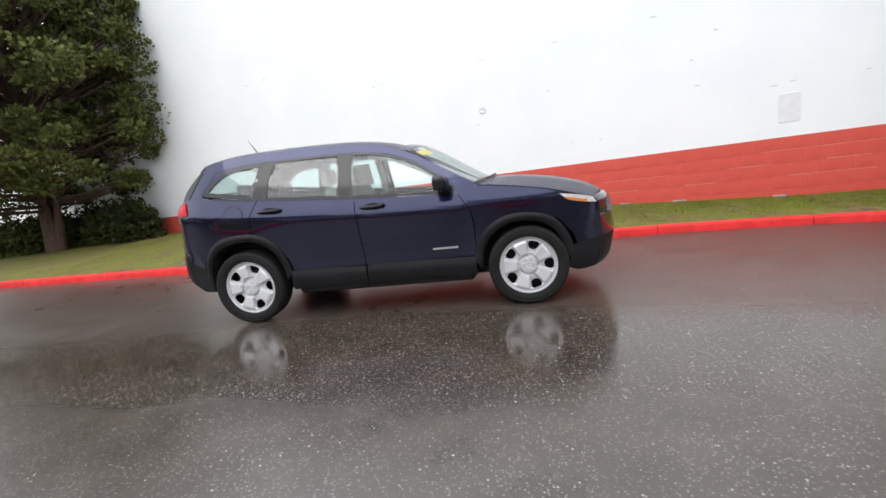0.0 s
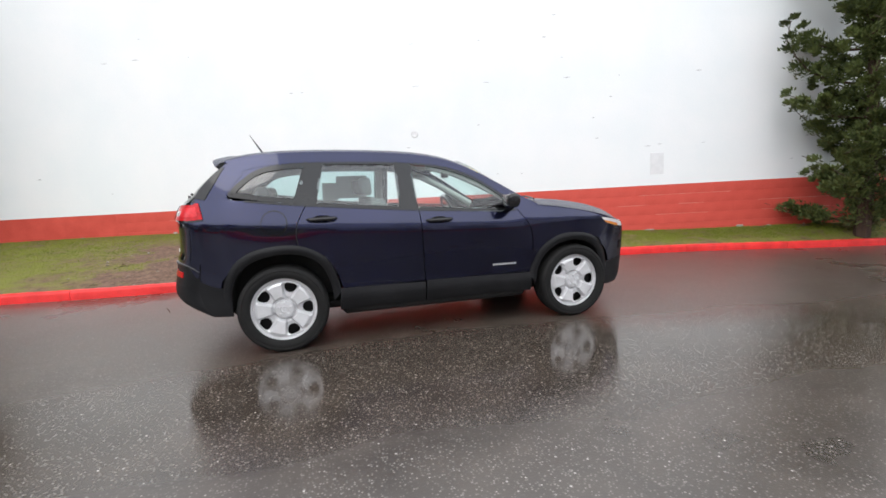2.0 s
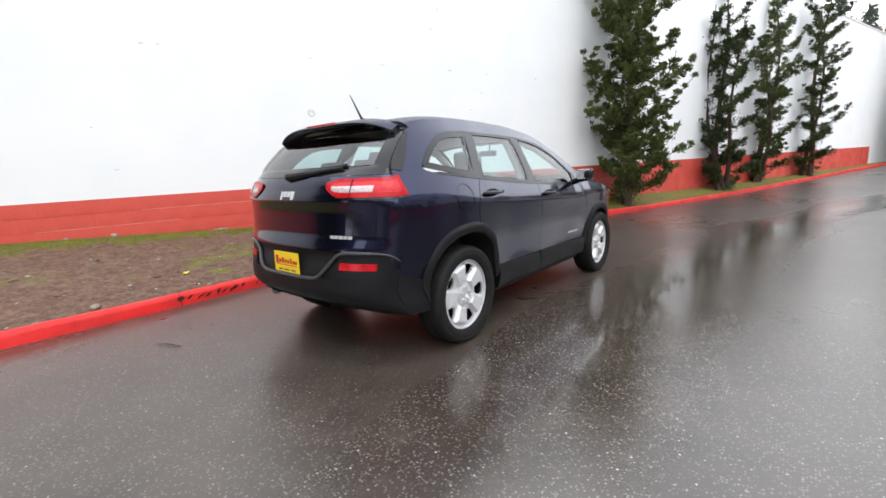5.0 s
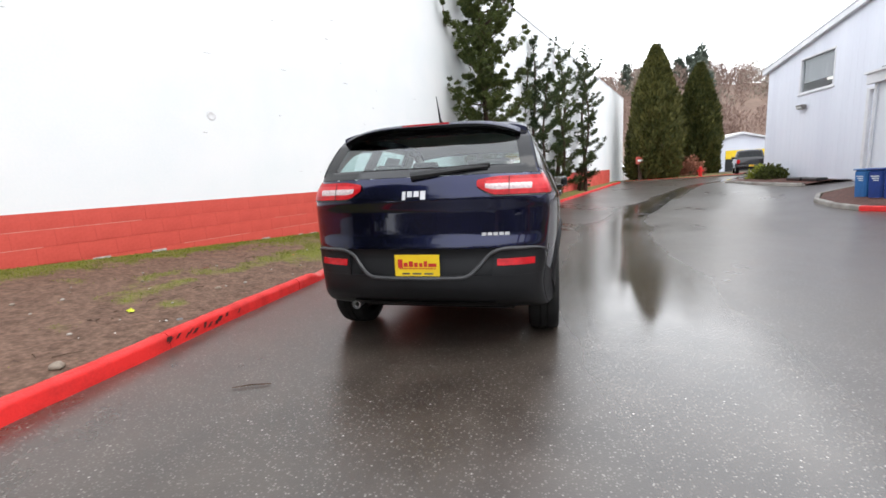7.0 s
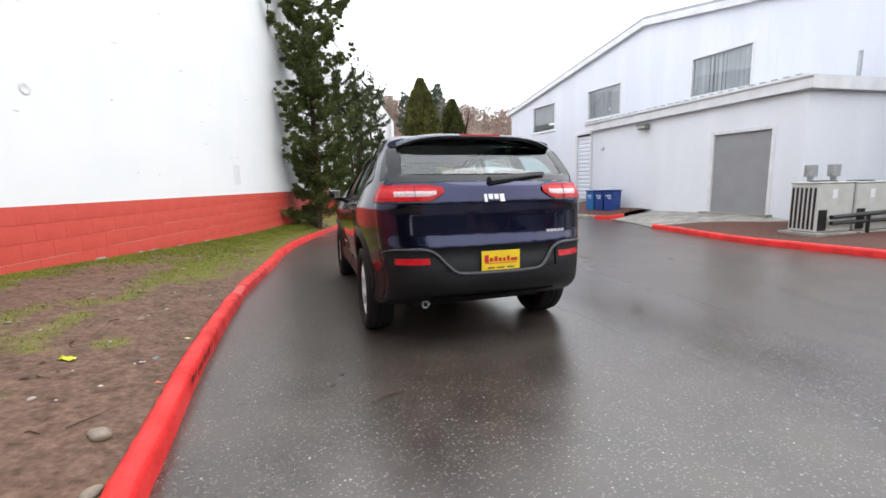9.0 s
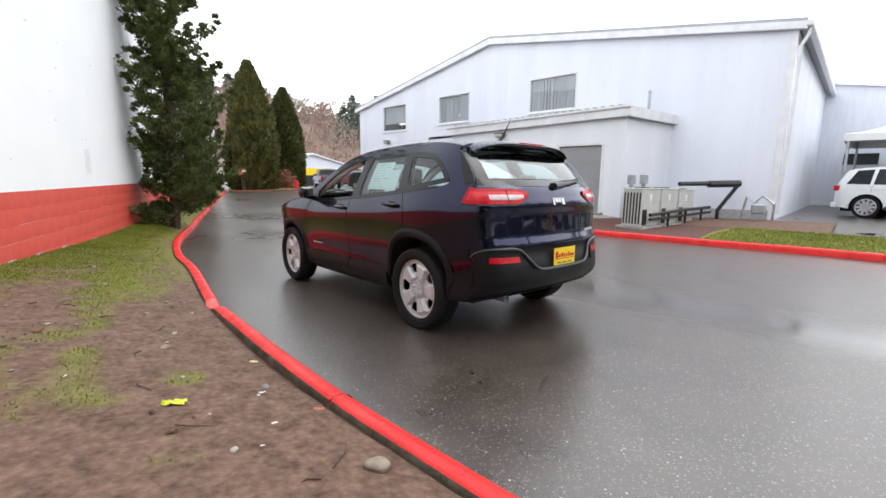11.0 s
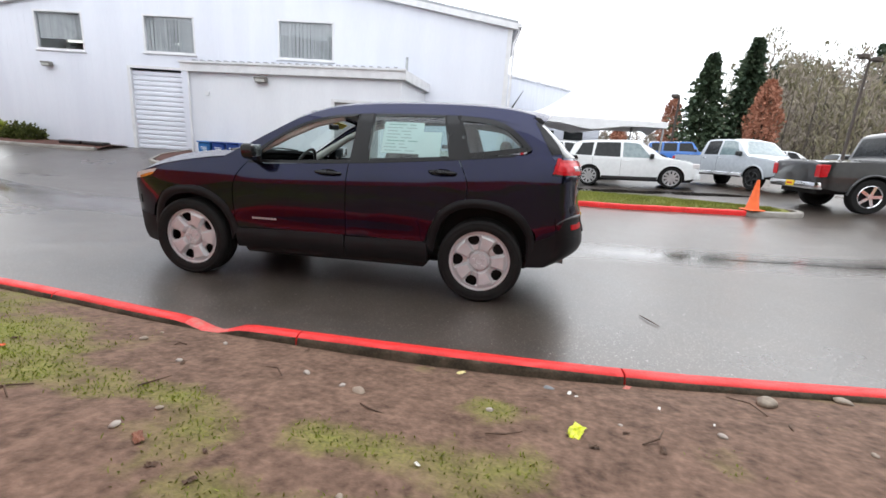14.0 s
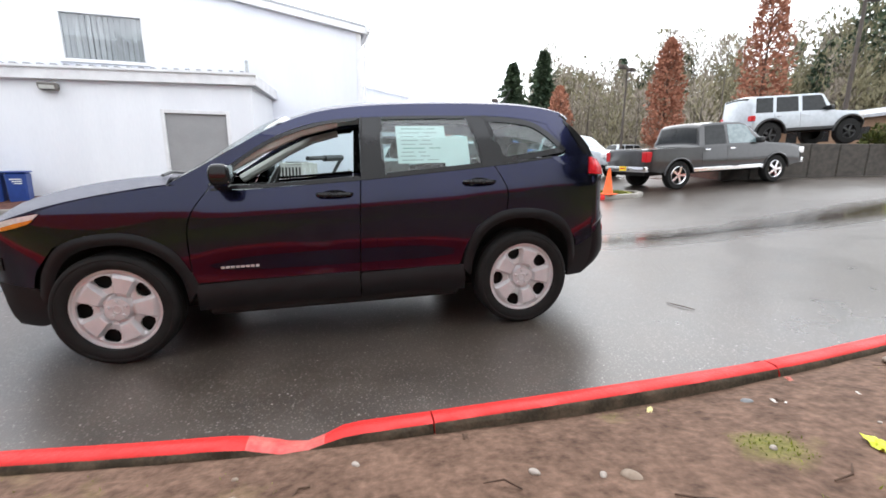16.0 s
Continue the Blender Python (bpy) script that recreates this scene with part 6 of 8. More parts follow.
one_box("meter_case", -0.2, 0.15, -0.1, 0.12, 0.2, 0.5, STEEL, gas, bevel=0.04)


# ---- blue drums by the annex ----
def blue_bin(m, label, tone=1.0):
    r = thing("recycling_bin", m, label, "bin", "blue bins at the annex corner")
    blue = mat("blue_bin_plastic", (0.016 * tone, 0.055 * tone * tone, 0.25 * tone), (0.013 * tone, 0.044 * tone * tone, 0.20 * tone), rough=0.45, scale=6)
    bm = bmesh.new()
    box(bm, -0.20, 0.20, -0.25, 0.25, 0.02, 0.74, 0.04)
    for v in bm.verts:
        k = 0.90 + 0.10 * v.co.z / 0.74
        v.co.x *= k
        v.co.y *= k
    part("tub", bm, blue, r)
    one_box("lid", -0.22, 0.22, -0.27, 0.27, 0.74, 0.78, blue, r, bevel=0.015)
    for i in range(3):
        one_box("writing_bar", -0.11, 0.11 - 0.04 * i, 0.246, 0.250, 0.58 - 0.05 * i, 0.60 - 0.05 * i, PAPER, r)
    return r


for i, (u, o) in enumerate(((7.78, -9.60), (7.30, -9.57), (6.82, -9.55))):
    p = fac(u, o)
    blue_bin(pose(p.x, p.y, road_z(p.x, p.y) + 0.06, 0, 0, 5 + 6 * i), "bright blue plastic bin with pale label bars" if i == 0 else "dark blue plastic bin with pale label bars", 1.7 if i == 0 else 1.0)


# ---- traffic cone, posts, signs ----
def traffic_cone(m):
    r = thing("traffic_cone", m, "bright orange traffic cone on the kerb end", "traffic cone")
    orange = mat("cone_orange", (0.85, 0.14, 0.02), (0.75, 0.11, 0.02), rough=0.5, scale=8)
    one_box("base", -0.19, 0.19, -0.19, 0.19, 0, 0.03, orange, r, bevel=0.012)
    bm = bmesh.new()
    lathe(bm, [(0.15, 0.03), (0.135, 0.05), (0.03, 0.70), (0.02, 0.71), (0.0, 0.71)], 24, "Z")
    part("shell", bm, orange, r, smooth=True)
    return r


traffic_cone(pose(-7.15, -6.72, road_z(-7.15, -6.72) + KERB_H, 0, 0, 20))


# ---- vehicles in the yard ----
PALE_GLASS = mat("pale_vehicle_glass", (0.18, 0.24, 0.25), (0.12, 0.17, 0.18), rough=0.06, coat=1.0)
SILVER = mat("silver_rim", (0.55, 0.55, 0.56), (0.45, 0.45, 0.46), rough=0.3, metal=0.6)


def road_wheel(root, x, y, r, wd, rim_r, rim_mat=None, spokes=6):
    s = 1 if y > 0 else -1
    bm = bmesh.new()
    lathe(bm, [(rim_r, -wd / 2), (r * 0.93, -wd / 2), (r, -wd * 0.36), (r, wd * 0.36), (r * 0.93, wd / 2), (rim_r, wd / 2), (rim_r * 0.97, wd * 0.3), (0.0, wd * 0.1)], 28, "Y", Matrix.Translation((x, y, r)) @ Matrix.Diagonal((1, s, 1, 1)))
    wl = part("wheel", bm, RUBBER, root, smooth=40)
    bm = bmesh.new()
    m0 = Matrix.Translation((x, y, r)) @ Matrix.Diagonal((1, s, 1, 1))
    lathe(bm, [(rim_r, wd * 0.45), (rim_r * 0.93, wd * 0.5), (rim_r * 0.86, wd * 0.42)], 28, "Y", m0)
    for i in range(spokes):
        a = 2 * math.pi * i / spokes
        box(bm, 0.02, rim_r * 0.92, wd * 0.34, wd * 0.48, -rim_r * 0.13, rim_r * 0.13, 0, m0 @ Matrix.Rotation(a, 4, "Y"))
    cyl(bm, m0 @ Vector((0, wd * 0.3, 0)), m0 @ Vector((0, wd * 0.52, 0)), rim_r * 0.25, rim_r * 0.2, 14)
    part("rim", bm, rim_mat or SILVER, wl, smooth=40)


def vehicle(name, label, m, paint, kind, category="car", rim_mat=None, trim=None, screen=None, scale=1.0):
    """Car, pickup or off-road car lofted through its sections; kind: one of the tables below."""
    root = thing(name, m @ Matrix.Scale(scale, 4), label, category)
    top, belt, W, r, wheels, low = kind["top"], kind["belt"], kind["W"], kind["r"], kind["wheels"], kind["low"]
    x_min, x_max = top[0][0], top[-1][0]
    lean, blunt = kind.get("lean", 0.30), kind.get("blunt", 0.30)
    screen = screen or TINT

    def crest(x):
        return lerp_table(x, top) if kind.get("boxy") else smooth_table(x, top)

    def plan(x):
        d = min(x - x_min, x_max - x)
        k = min(max(d / blunt, 0.0), 1.0)
        return W / 2 * (0.84 + 0.16 * math.sqrt(1 - (1 - k) ** 2))

    def sill(x):
        z = low + 0.10 * max(0.0, 1 - min(x - x_min, x_max - x) / 0.5)
        for xw in wheels:
            R = r * kind.get("arch", 1.17)
            if abs(x - xw) < R:
                z = max(z, r + math.sqrt(R * R - (x - xw) ** 2))
        return z

    def waist(x):
        return min(smooth_table(x, belt), crest(x) - 0.05)

    def flank(x, z):
        b_ = waist(x)
        y = plan(x)
        if z > b_:
            return y - lean * (z - b_) - 0.02
        k = (z - low) / max(b_ - low, 0.1)
        return y - 0.035 * (1 - math.sin(math.pi * min(max(0.2 + 0.65 * k, 0), 1)))

    def upper(x, f, off=0.0):
        te = crest(x) - 0.05
        y = flank(x, te) - 0.02
        return Vector((x, f * y, te + 0.05 * (1 - abs(f) ** 2.5) + off))

    xs = sorted({*np.linspace(x_min, x_max, 56).tolist(), *[p[0] for p in top], *[xw + s_ * r * kind.get("arch", 1.17) * c for xw in wheels for s_ in (-1, 1) for c in (1.0, 0.97, 0.88, 0.7)]})
    rows = []
    for x in xs:
        b_, te, lo = waist(x), crest(x) - 0.05, sill(x)
        lo = min(lo, b_ - 0.05)
        half = [(flank(x, lo + (b_ - lo) * t), lo + (b_ - lo) * t) for t in (0, 0.2, 0.4, 0.6, 0.8, 0.95, 1.0)]
        half += [(flank(x, b_ + (te - b_) * t), b_ + (te - b_) * t) for t in (0.12, 0.5, 0.9)]
        ring = [Vector((x, -y, z)) for y, z in half] + [upper(x, f) for f in (-1, -0.92, -0.7, -0.35, 0, 0.35, 0.7, 0.92, 1)] + [Vector((x, y, z)) for y, z in reversed(half)]
        rows.append(ring)
    bm = bmesh.new()
    sheet(bm, rows)
    for ring in (rows[0], rows[-1]):
        bm.faces.new([bm.verts.new(p) for p in ring])
    bmesh.ops.remove_doubles(bm, verts=bm.verts, dist=0.0005)
    body = part("body", bm, paint, root, smooth=42)
    # glazing
    for x0, x1, u0, u1 in kind["windows"]:
        for sd in (-1, 1):
            rws = []
            for t in (0, 0.35, 0.7, 1):
                row = []
                for q in np.linspace(0, 1, 7):
                    x = (x0 + (x1 - x0) * q) * (1 - t) + (u0 + (u1 - u0) * q) * t
                    z0_, z1_ = waist(x) + 0.04, crest(x) - 0.11
                    z = z0_ + max(z1_ - z0_, 0.02) * t
                    row.append(Vector((x, sd * (flank(x, z) + 0.006), z)))
                rws.append(row)
            bm = bmesh.new()
            sheet(bm, rws, (0, -sd * 0.012, 0))
            part("side_window", bm, screen if x0 > kind.get("pale_from", 9) else TINT, root, smooth=40)
    for nm, (xa, xb), mt in (("windscreen", kind["screen"], screen), ("rear_window", kind["rear"], TINT)):
        bm = bmesh.new()
        sheet(bm, [[upper(x, f, 0.008) + Vector((0.004 if nm == "windscreen" else -0.004, 0, 0)) for f in np.linspace(-0.90, 0.90, 9)] for x in np.linspace(xa, xb, 6)])
        part(nm, bm, mt, root, smooth=60)
    # lower cladding between the wheels, arch rims, shut lines
    clad = kind.get("clad", BLACK_PAINT)
    for sd in (-1, 1):
        xa, xb = min(wheels) + r * 1.2, max(wheels) - r * 1.2
        one_box("side_step", xa, xb, W / 2 - 0.07, W / 2 + 0.012, low - 0.03, low + 0.09, clad, root, bevel=0.015, m=Matrix.Diagonal((1, sd, 1, 1)))
        for xw in wheels:
            bm = bmesh.new()
            R = r * kind.get("arch", 1.17)
            pts = []
            for i in range(17):
                a_ = math.pi * (0.02 + 0.96 * i / 16)
                x, z = xw + (R + 0.012) * math.cos(a_), r + (R + 0.012) * math.sin(a_)
                pts.append((x, sd * (flank(x, z) + 0.004), z))
            tube(bm, pts, kind.get("flare", 0.018), 6)
            part("arch_rim", bm, kind.get("flare_mat", paint), root, smooth=True)
            road_wheel(root, xw, sd * (W / 2 - 0.13), r, 0.25, r * kind.get("rim", 0.70), rim_mat, kind.get("spokes", 6))
        for xd in kind["doors"]:
            bm = bmesh.new()
            tube(bm, [(xd, sd * (flank(xd, z) + 0.001), z) for z in np.linspace(low + 0.08, waist(xd), 6)], 0.004, 4)
            part("shut_line", bm, UNDER, root)
            z = waist(xd + 0.1) - 0.10
            one_box("door_handle", xd + 0.08, xd + 0.26, flank(xd, z) - 0.01, flank(xd, z) + 0.03, z - 0.02, z + 0.015, kind.get("handle", paint), root, bevel=0.008, m=Matrix.Diagonal((1, sd, 1, 1)))
        xm = kind["mirror"]
        bm = bmesh.new()
        box(bm, xm - 0.07, xm + 0.07, W / 2 - 0.06, W / 2 + 0.17, waist(xm) + 0.02, waist(xm) + 0.20, 0.045, Matrix.Diagonal((1, sd, 1, 1)), 2)
        part("door_mirror", bm, kind.get("mirror_mat", BLACK_PAINT), root, smooth=50)
        tz0, tz1 = kind["tail"]
        yl = plan(x_min + 0.10)
        one_box("tail_lamp", x_min - 0.012, x_min + kind.get("lamp_wrap", 0.16), yl - 0.20, yl + 0.012, tz0, tz1, RED_LENS, root, bevel=0.018, m=Matrix.Diagonal((1, sd, 1, 1)))
        hz0, hz1 = kind["head"]
        yl = plan(x_max - 0.12)
        one_box("headlamp", x_max - 0.26, x_max - 0.01, yl - 0.30, yl + 0.008, hz0, hz1, CLEAR_LENS, root, bevel=0.03, m=Matrix.Diagonal((1, sd, 1, 1)))
    trim = trim or paint
    for x0, x1, nm in ((x_min - 0.07, x_min + 0.14, "rear_bumper"), (x_max - 0.14, x_max + 0.06, "front_bumper")):
        bm = bmesh.new()
        box(bm, x0, x1, -W / 2 + 0.05, W / 2 - 0.05, low + 0.04, low + kind.get("bumper", 0.24), 0.05, None, 2)
        part(nm, bm, trim, root, smooth=50)
    one_box("grille", x_max - 0.02, x_max + 0.012, -W * 0.28, W * 0.28, low + 0.34, hz1, BLACK_PAINT, root, bevel=0.01)
    plate = one_box("plate_card", x_min - 0.082, x_min - 0.07, -0.16, 0.16, low + 0.08, low + 0.22, YELLOW, root)
    one_box("writing_bar", x_min - 0.084, x_min - 0.082, -0.11, 0.11, low + 0.13, low + 0.17, RED_INK, plate)
    one_box("chassis", x_min + 0.15, x_max - 0.2, -W / 2 + 0.28, W / 2 - 0.28, low - 0.08, waist(0) - 0.25, UNDER, root)
    return root


def stand(x, y, head_deg, lift=0.0):
    """Pose of a vehicle centred at a place of the yard, level with the slope along it."""
    h = radians(head_deg)
    f, b = road_z(x + 1.4 * math.cos(h), y + 1.4 * math.sin(h)), road_z(x - 1.4 * math.cos(h), y - 1.4 * math.sin(h))
    pitch = math.degrees(math.atan2(f - b, 2.8))
    return pose(x, y, (f + b) / 2 + lift, 0, -pitch, head_deg)


WHITE_PAINT = mat("white_car_paint", (0.72, 0.73, 0.73), (0.66, 0.67, 0.67), rough=0.3, coat=1.0)
SILVER_PAINT = mat("silver_car_paint", (0.44, 0.47, 0.50), (0.38, 0.41, 0.44), rough=0.3, metal=0.3, coat=1.0)
GREY_PAINT = mat("dark_grey_car_paint", (0.022, 0.022, 0.023), (0.029, 0.028, 0.029), rough=0.3, metal=0.3, coat=1.0)
BLUE_PAINT = mat("bright_blue_car_paint", (0.02, 0.16, 0.55), (0.02, 0.13, 0.45), rough=0.3, coat=1.0)
RED_PAINT = mat("dark_red_car_paint", (0.22, 0.01, 0.02), (0.17, 0.01, 0.02), rough=0.3, coat=1.0)

SUV = {"top": [(-2.27, 1.00), (-2.22, 1.12), (-2.02, 1.56), (-1.90, 1.66), (-1.4, 1.71), (-0.6, 1.72), (0.1, 1.70), (0.42, 1.61), (0.75, 1.40), (1.12, 1.14), (1.3, 1.10), (1.9, 1.01), (2.15, 0.90), (2.29, 0.70)],
       "belt": [(-2.3, 1.12), (-1.0, 1.06), (0.6, 1.02), (1.2, 1.03), (1.9, 0.93), (2.3, 0.6)], "W": 1.86, "r": 0.37, "wheels": (-1.40, 1.42), "low": 0.30,
       "windows": [(-1.95, -1.35, -1.72, -1.30), (-1.27, -0.34, -1.20, -0.36), (-0.25, 0.82, -0.27, 0.30)], "screen": (0.40, 1.08), "rear": (-2.19, -1.97), "doors": (-1.30, -0.30), "mirror": 0.72,
       "tail": (0.92, 1.10), "head": (0.72, 0.90), "pale_from": -0.5, "rim": 0.76, "spokes": 10}
PICKUP = {"boxy": True, "top": [(-2.93, 1.22), (-2.90, 1.27), (-1.16, 1.27), (-1.13, 1.31), (-1.02, 1.86), (-0.92, 1.94), (-0.5, 1.97), (0.4, 1.96), (0.66, 1.90), (1.34, 1.35), (1.45, 1.31), (2.3, 1.24), (2.7, 1.16), (2.86, 1.02), (2.90, 0.80)],
          "belt": [(-3.0, 1.24), (-1.2, 1.24), (1.2, 1.23), (2.2, 1.14), (2.8, 0.95), (2.9, 0.7)], "W": 2.02, "r": 0.42, "wheels": (-1.79, 1.79), "low": 0.52, "lean": 0.26, "blunt": 0.22,
          "windows": [(-0.92, -0.14, -0.86, -0.16), (-0.04, 1.16, -0.06, 0.66)], "screen": (0.70, 1.32), "rear": (-1.12, -1.03), "doors": (-1.0, -0.10), "mirror": 1.02,
          "tail": (0.86, 1.16), "head": (0.86, 1.06), "pale_from": -0.1, "rim": 0.66, "spokes": 5, "handle": CHROME, "clad": CHROME, "bumper": 0.22, "lamp_wrap": 0.20, "flare": 0.03}
OFFROAD = {"boxy": True, "top": [(-2.18, 1.80), (-2.14, 1.90), (-2.0, 1.94), (0.35, 1.95), (0.50, 1.91), (0.86, 1.34), (0.95, 1.30), (1.9, 1.24), (2.0, 1.15), (2.04, 0.95)],
           "belt": [(-2.2, 1.26), (0.8, 1.24), (1.8, 1.15), (2.05, 0.9)], "W": 1.84, "r": 0.47, "wheels": (-1.45, 1.5), "low": 0.62, "lean": 0.16, "blunt": 0.12,
           "windows": [(-2.02, -1.38, -1.98, -1.36), (-1.26, -0.44, -1.24, -0.44), (-0.30, 0.70, -0.30, 0.42)], "screen": (0.53, 0.84), "rear": (-2.175, -2.145), "doors": (-1.32, -0.36), "mirror": 0.66,
           "tail": (1.02, 1.22), "head": (0.96, 1.14), "pale_from": 9, "rim": 0.56, "spokes": 5, "arch": 1.22, "flare": 0.05, "flare_mat": BLACK_PAINT}
vehicle("white_suv", "white sport utility car parked beyond the lawn", stand(-5.95, -13.55, 167.5), WHITE_PAINT, SUV, screen=PALE_GLASS)
vehicle("white_suv", "white sport utility car parked beside the tent", stand(-4.2, -17.6, 170), WHITE_PAINT, SUV)
vehicle("pickup_truck", "dark grey crew cab pickup truck with chrome bumpers", stand(-11.75, -8.35, 180), GREY_PAINT, PICKUP, "pickup truck", CHROME, CHROME, PALE_GLASS)
vehicle("pickup_truck", "silver pickup truck parked across the yard", stand(-10.1, -14.2, 108), SILVER_PAINT, PICKUP, "pickup truck", BLACK_PAINT, SILVER_PAINT, PALE_GLASS, 0.92)
vehicle("blue_jeep", "bright blue off-road car far across the yard", stand(-12.9, -28.2, 165), BLUE_PAINT, OFFROAD, "off-road car")
for i, (x, y, c, lab) in enumerate(((-18, -31, GREY_PAINT, "dark car in the far row of the yard"), (-22.5, -34, WHITE_PAINT, "white car in the far row of the yard"), (-10.5, -29, GREY_PAINT, "dark sport utility car in the far row"), (-27, -33, SILVER_PAINT, "silver car in the far row of the yard"))):
    vehicle("parked_car", lab, stand(x, y, 160 + 7 * i), c, SUV)
# far end of the road
vehicle("pickup_truck", "dark pickup truck at the far end of the road", stand(37.5, -17.4, -17), GREY_PAINT, PICKUP, "pickup truck")
vehicle("parked_car", "dark sport utility car at the far end of the road", stand(30.5, -18.6, 200), GREY_PAINT, SUV)
vehicle("parked_car", "dark red car at the far end of the road", stand(44, -24, 60), RED_PAINT, SUV)

# raised planter with the off-road car on show
pl = thing("raised_planter", pose(-17.6, -10.2, road_z(-17, -9.5), 0, 0, 167), "raised planting bed behind a stained timber wall", "planter")
bm = bmesh.new()
prism(bm, [(-4.2, -2.4), (-4.2, 1.3), (-3.6, 1.9), (3.5, 1.9), (5.6, 0.6), (5.6, -2.4)], -0.3, 1.05, "z")
part("earth", bm, MULCH, pl)
stone = mat("brown_block", (0.075, 0.065, 0.055), (0.045, 0.04, 0.035), rough=0.8, scale=6, bump=0.3)
for i in range(8):
    one_box("timber", -4.3 + i * 1.0, -3.32 + i * 1.0, -2.52, -2.38, -0.2, 1.07, stone, pl, bevel=0.02)
DISPLAY = pose(-17.35, -10.15, road_z(-17, -9.5) + 1.03, 0, -3.5, 167)
vehicle("offroad_jeep", "silver four-door off-road car with big black tyres", DISPLAY, SILVER_PAINT, OFFROAD, "off-road car", BLACK_PAINT, BLACK_PAINT)


# ---- marquee, lamp posts, far buildings ----
def marquee(m):
    r = thing("marquee", m, "white peaked marquee canopy on thin legs", "marquee")
    cloth = mat("white_canvas", (0.74, 0.74, 0.74), (0.68, 0.68, 0.68), rough=0.7, scale=2)
    bm = bmesh.new()
    n, rows = 6, []
    for i in range(9):
        t = i / 8
        row = []
        for k in range(33):
            a = 2 * math.pi * k / 32
            c, s = math.cos(a), math.sin(a)
            q = 1 / max(abs(c), abs(s))
            rad = (1 - t) * 1.0 + 0.015
            sag = 2.35 * (t**1.7)
            row.append(Vector((3.85 * rad * c * q, 2.9 * rad * s * q, 2.98 + sag)))
        rows.append(row)
    low = [Vector((p.x * 1.0, p.y * 1.0, 2.70 - 0.30 * abs(math.cos(2 * math.pi * i / 32 * 2)) ** 6)) for i, p in enumerate(rows[0])]
    sheet(bm, [low] + rows)
    bmesh.ops.remove_doubles(bm, verts=bm.verts, dist=0.01)
    part("canopy", bm, cloth, r, smooth=40)
    for x in (-3.75, 3.75):
        for y in (-2.8, 2.8):
            bm = bmesh.new()
            cyl(bm, (x, y, 0), (x, y, 3.02), 0.05, 0.05, 8)
            part("leg", bm, STEEL, r)
    return r


marquee(pose(-5.2, -23.4, road_z(-5.3, -22), 0, 0, 3))


def lamp_post(m, h, heads, label):
    r = thing("lamp_post", m, label, "lamp post", "yard lamp posts")
    brown = mat("brown_post", (0.06, 0.045, 0.035), (0.045, 0.035, 0.03), rough=0.6)
    bm = bmesh.new()
    cyl(bm, (0, 0, 0), (0, 0, h), 0.11, 0.07, 10)
    part("pole", bm, brown, r, smooth=True)
    for s in heads:
        bm = bmesh.new()
        tube(bm, [(0, 0, h - 0.1), (s * 0.5, 0, h)], 0.04, 6)
        part("arm", bm, brown, r)
        one_box("lamp_head", s * 0.75 - 0.32, s * 0.75 + 0.32, -0.22, 0.22, h - 0.12, h + 0.16, brown, r, bevel=0.05)
    return r


lamp_post(pose(-23.0, -28.9, 0.8, 0, 0, 30), 7.6, (-1, 1), "brown twin-headed yard lamp post")
lamp_post(pose(-23.0, -12.3, 0.8, 0, 0, 10), 7.6, (-1, 1), "brown yard lamp post with box heads")
lamp_post(pose(-13.5, -33, 0.5, 0, 0, 50), 5.5, (1,), "brown single-headed yard lamp post")


def far_building(name, label, m, L, D, H, ridge, wall_m, roof_m, door=None, bays=0):
    r = thing(name, m, label, "building")
    bm = bmesh.new()
    prism(bm, [(-D / 2, -1), (D / 2, -1), (D / 2, H), (0, H + ridge), (-D / 2, H)], -L / 2, L / 2, "x")
    part("wall", bm, wall_m, r)
    bm = bmesh.new()
    prism(bm, [(-D / 2 - 0.4, H - 0.05), (0, H + ridge), (D / 2 + 0.4, H - 0.05), (D / 2 + 0.4, H + 0.12), (0, H + ridge + 0.2), (-D / 2 - 0.4, H + 0.12)], -L / 2 - 0.3, L / 2 + 0.3, "x")
    part("roof", bm, roof_m, r)
    if door:
        x0, x1, z1 = door
        one_box("garage_opening", -L / 2 - 0.03, -L / 2 + 0.1, x0, x1, -0.5, z1, DARK_INSIDE, r)
        one_box("yellow_header", -L / 2 - 0.05, -L / 2 + 0.05, x0, x1, z1 - 0.9, z1, YELLOW, r)
    for i in range(bays):
        x = -L / 2 + L * (i + 0.5) / bays
        for s in (-1, 1):
            one_box("window", x - 0.6, x + 0.6, s * D / 2 - 0.03, s * D / 2 + 0.03, H * 0.4, H * 0.75, TINT, r)
    return r


RED_ROOF = mat("faded_red_roof", (0.42, 0.10, 0.075), (0.34, 0.08, 0.06), rough=0.6, scale=1)
far_building("garage_building", "low white garage with a yellow-edged opening", pose(56, -20.5, 0, 0, 0, 5), 14, 11, 2.7, 1.4, SIDING, TRIM_WHITE, (-3.4, 1.5, 2.4))
far_building("long_store", "long white store with a faded red roof", pose(60, -36, 0, 0, 0, 100), 16, 9, 2.4, 0.9, SIDING, RED_ROOF, None, 4)
far_building("roadside_office", "low brown office beyond the trees", pose(-36, -18.5, 1.6, 0, 0, 70), 16, 8, 2.2, 0.8, mat("brown_siding", (0.22, 0.13, 0.08), (0.17, 0.10, 0.06), rough=0.7), ROOF_METAL, None, 5)


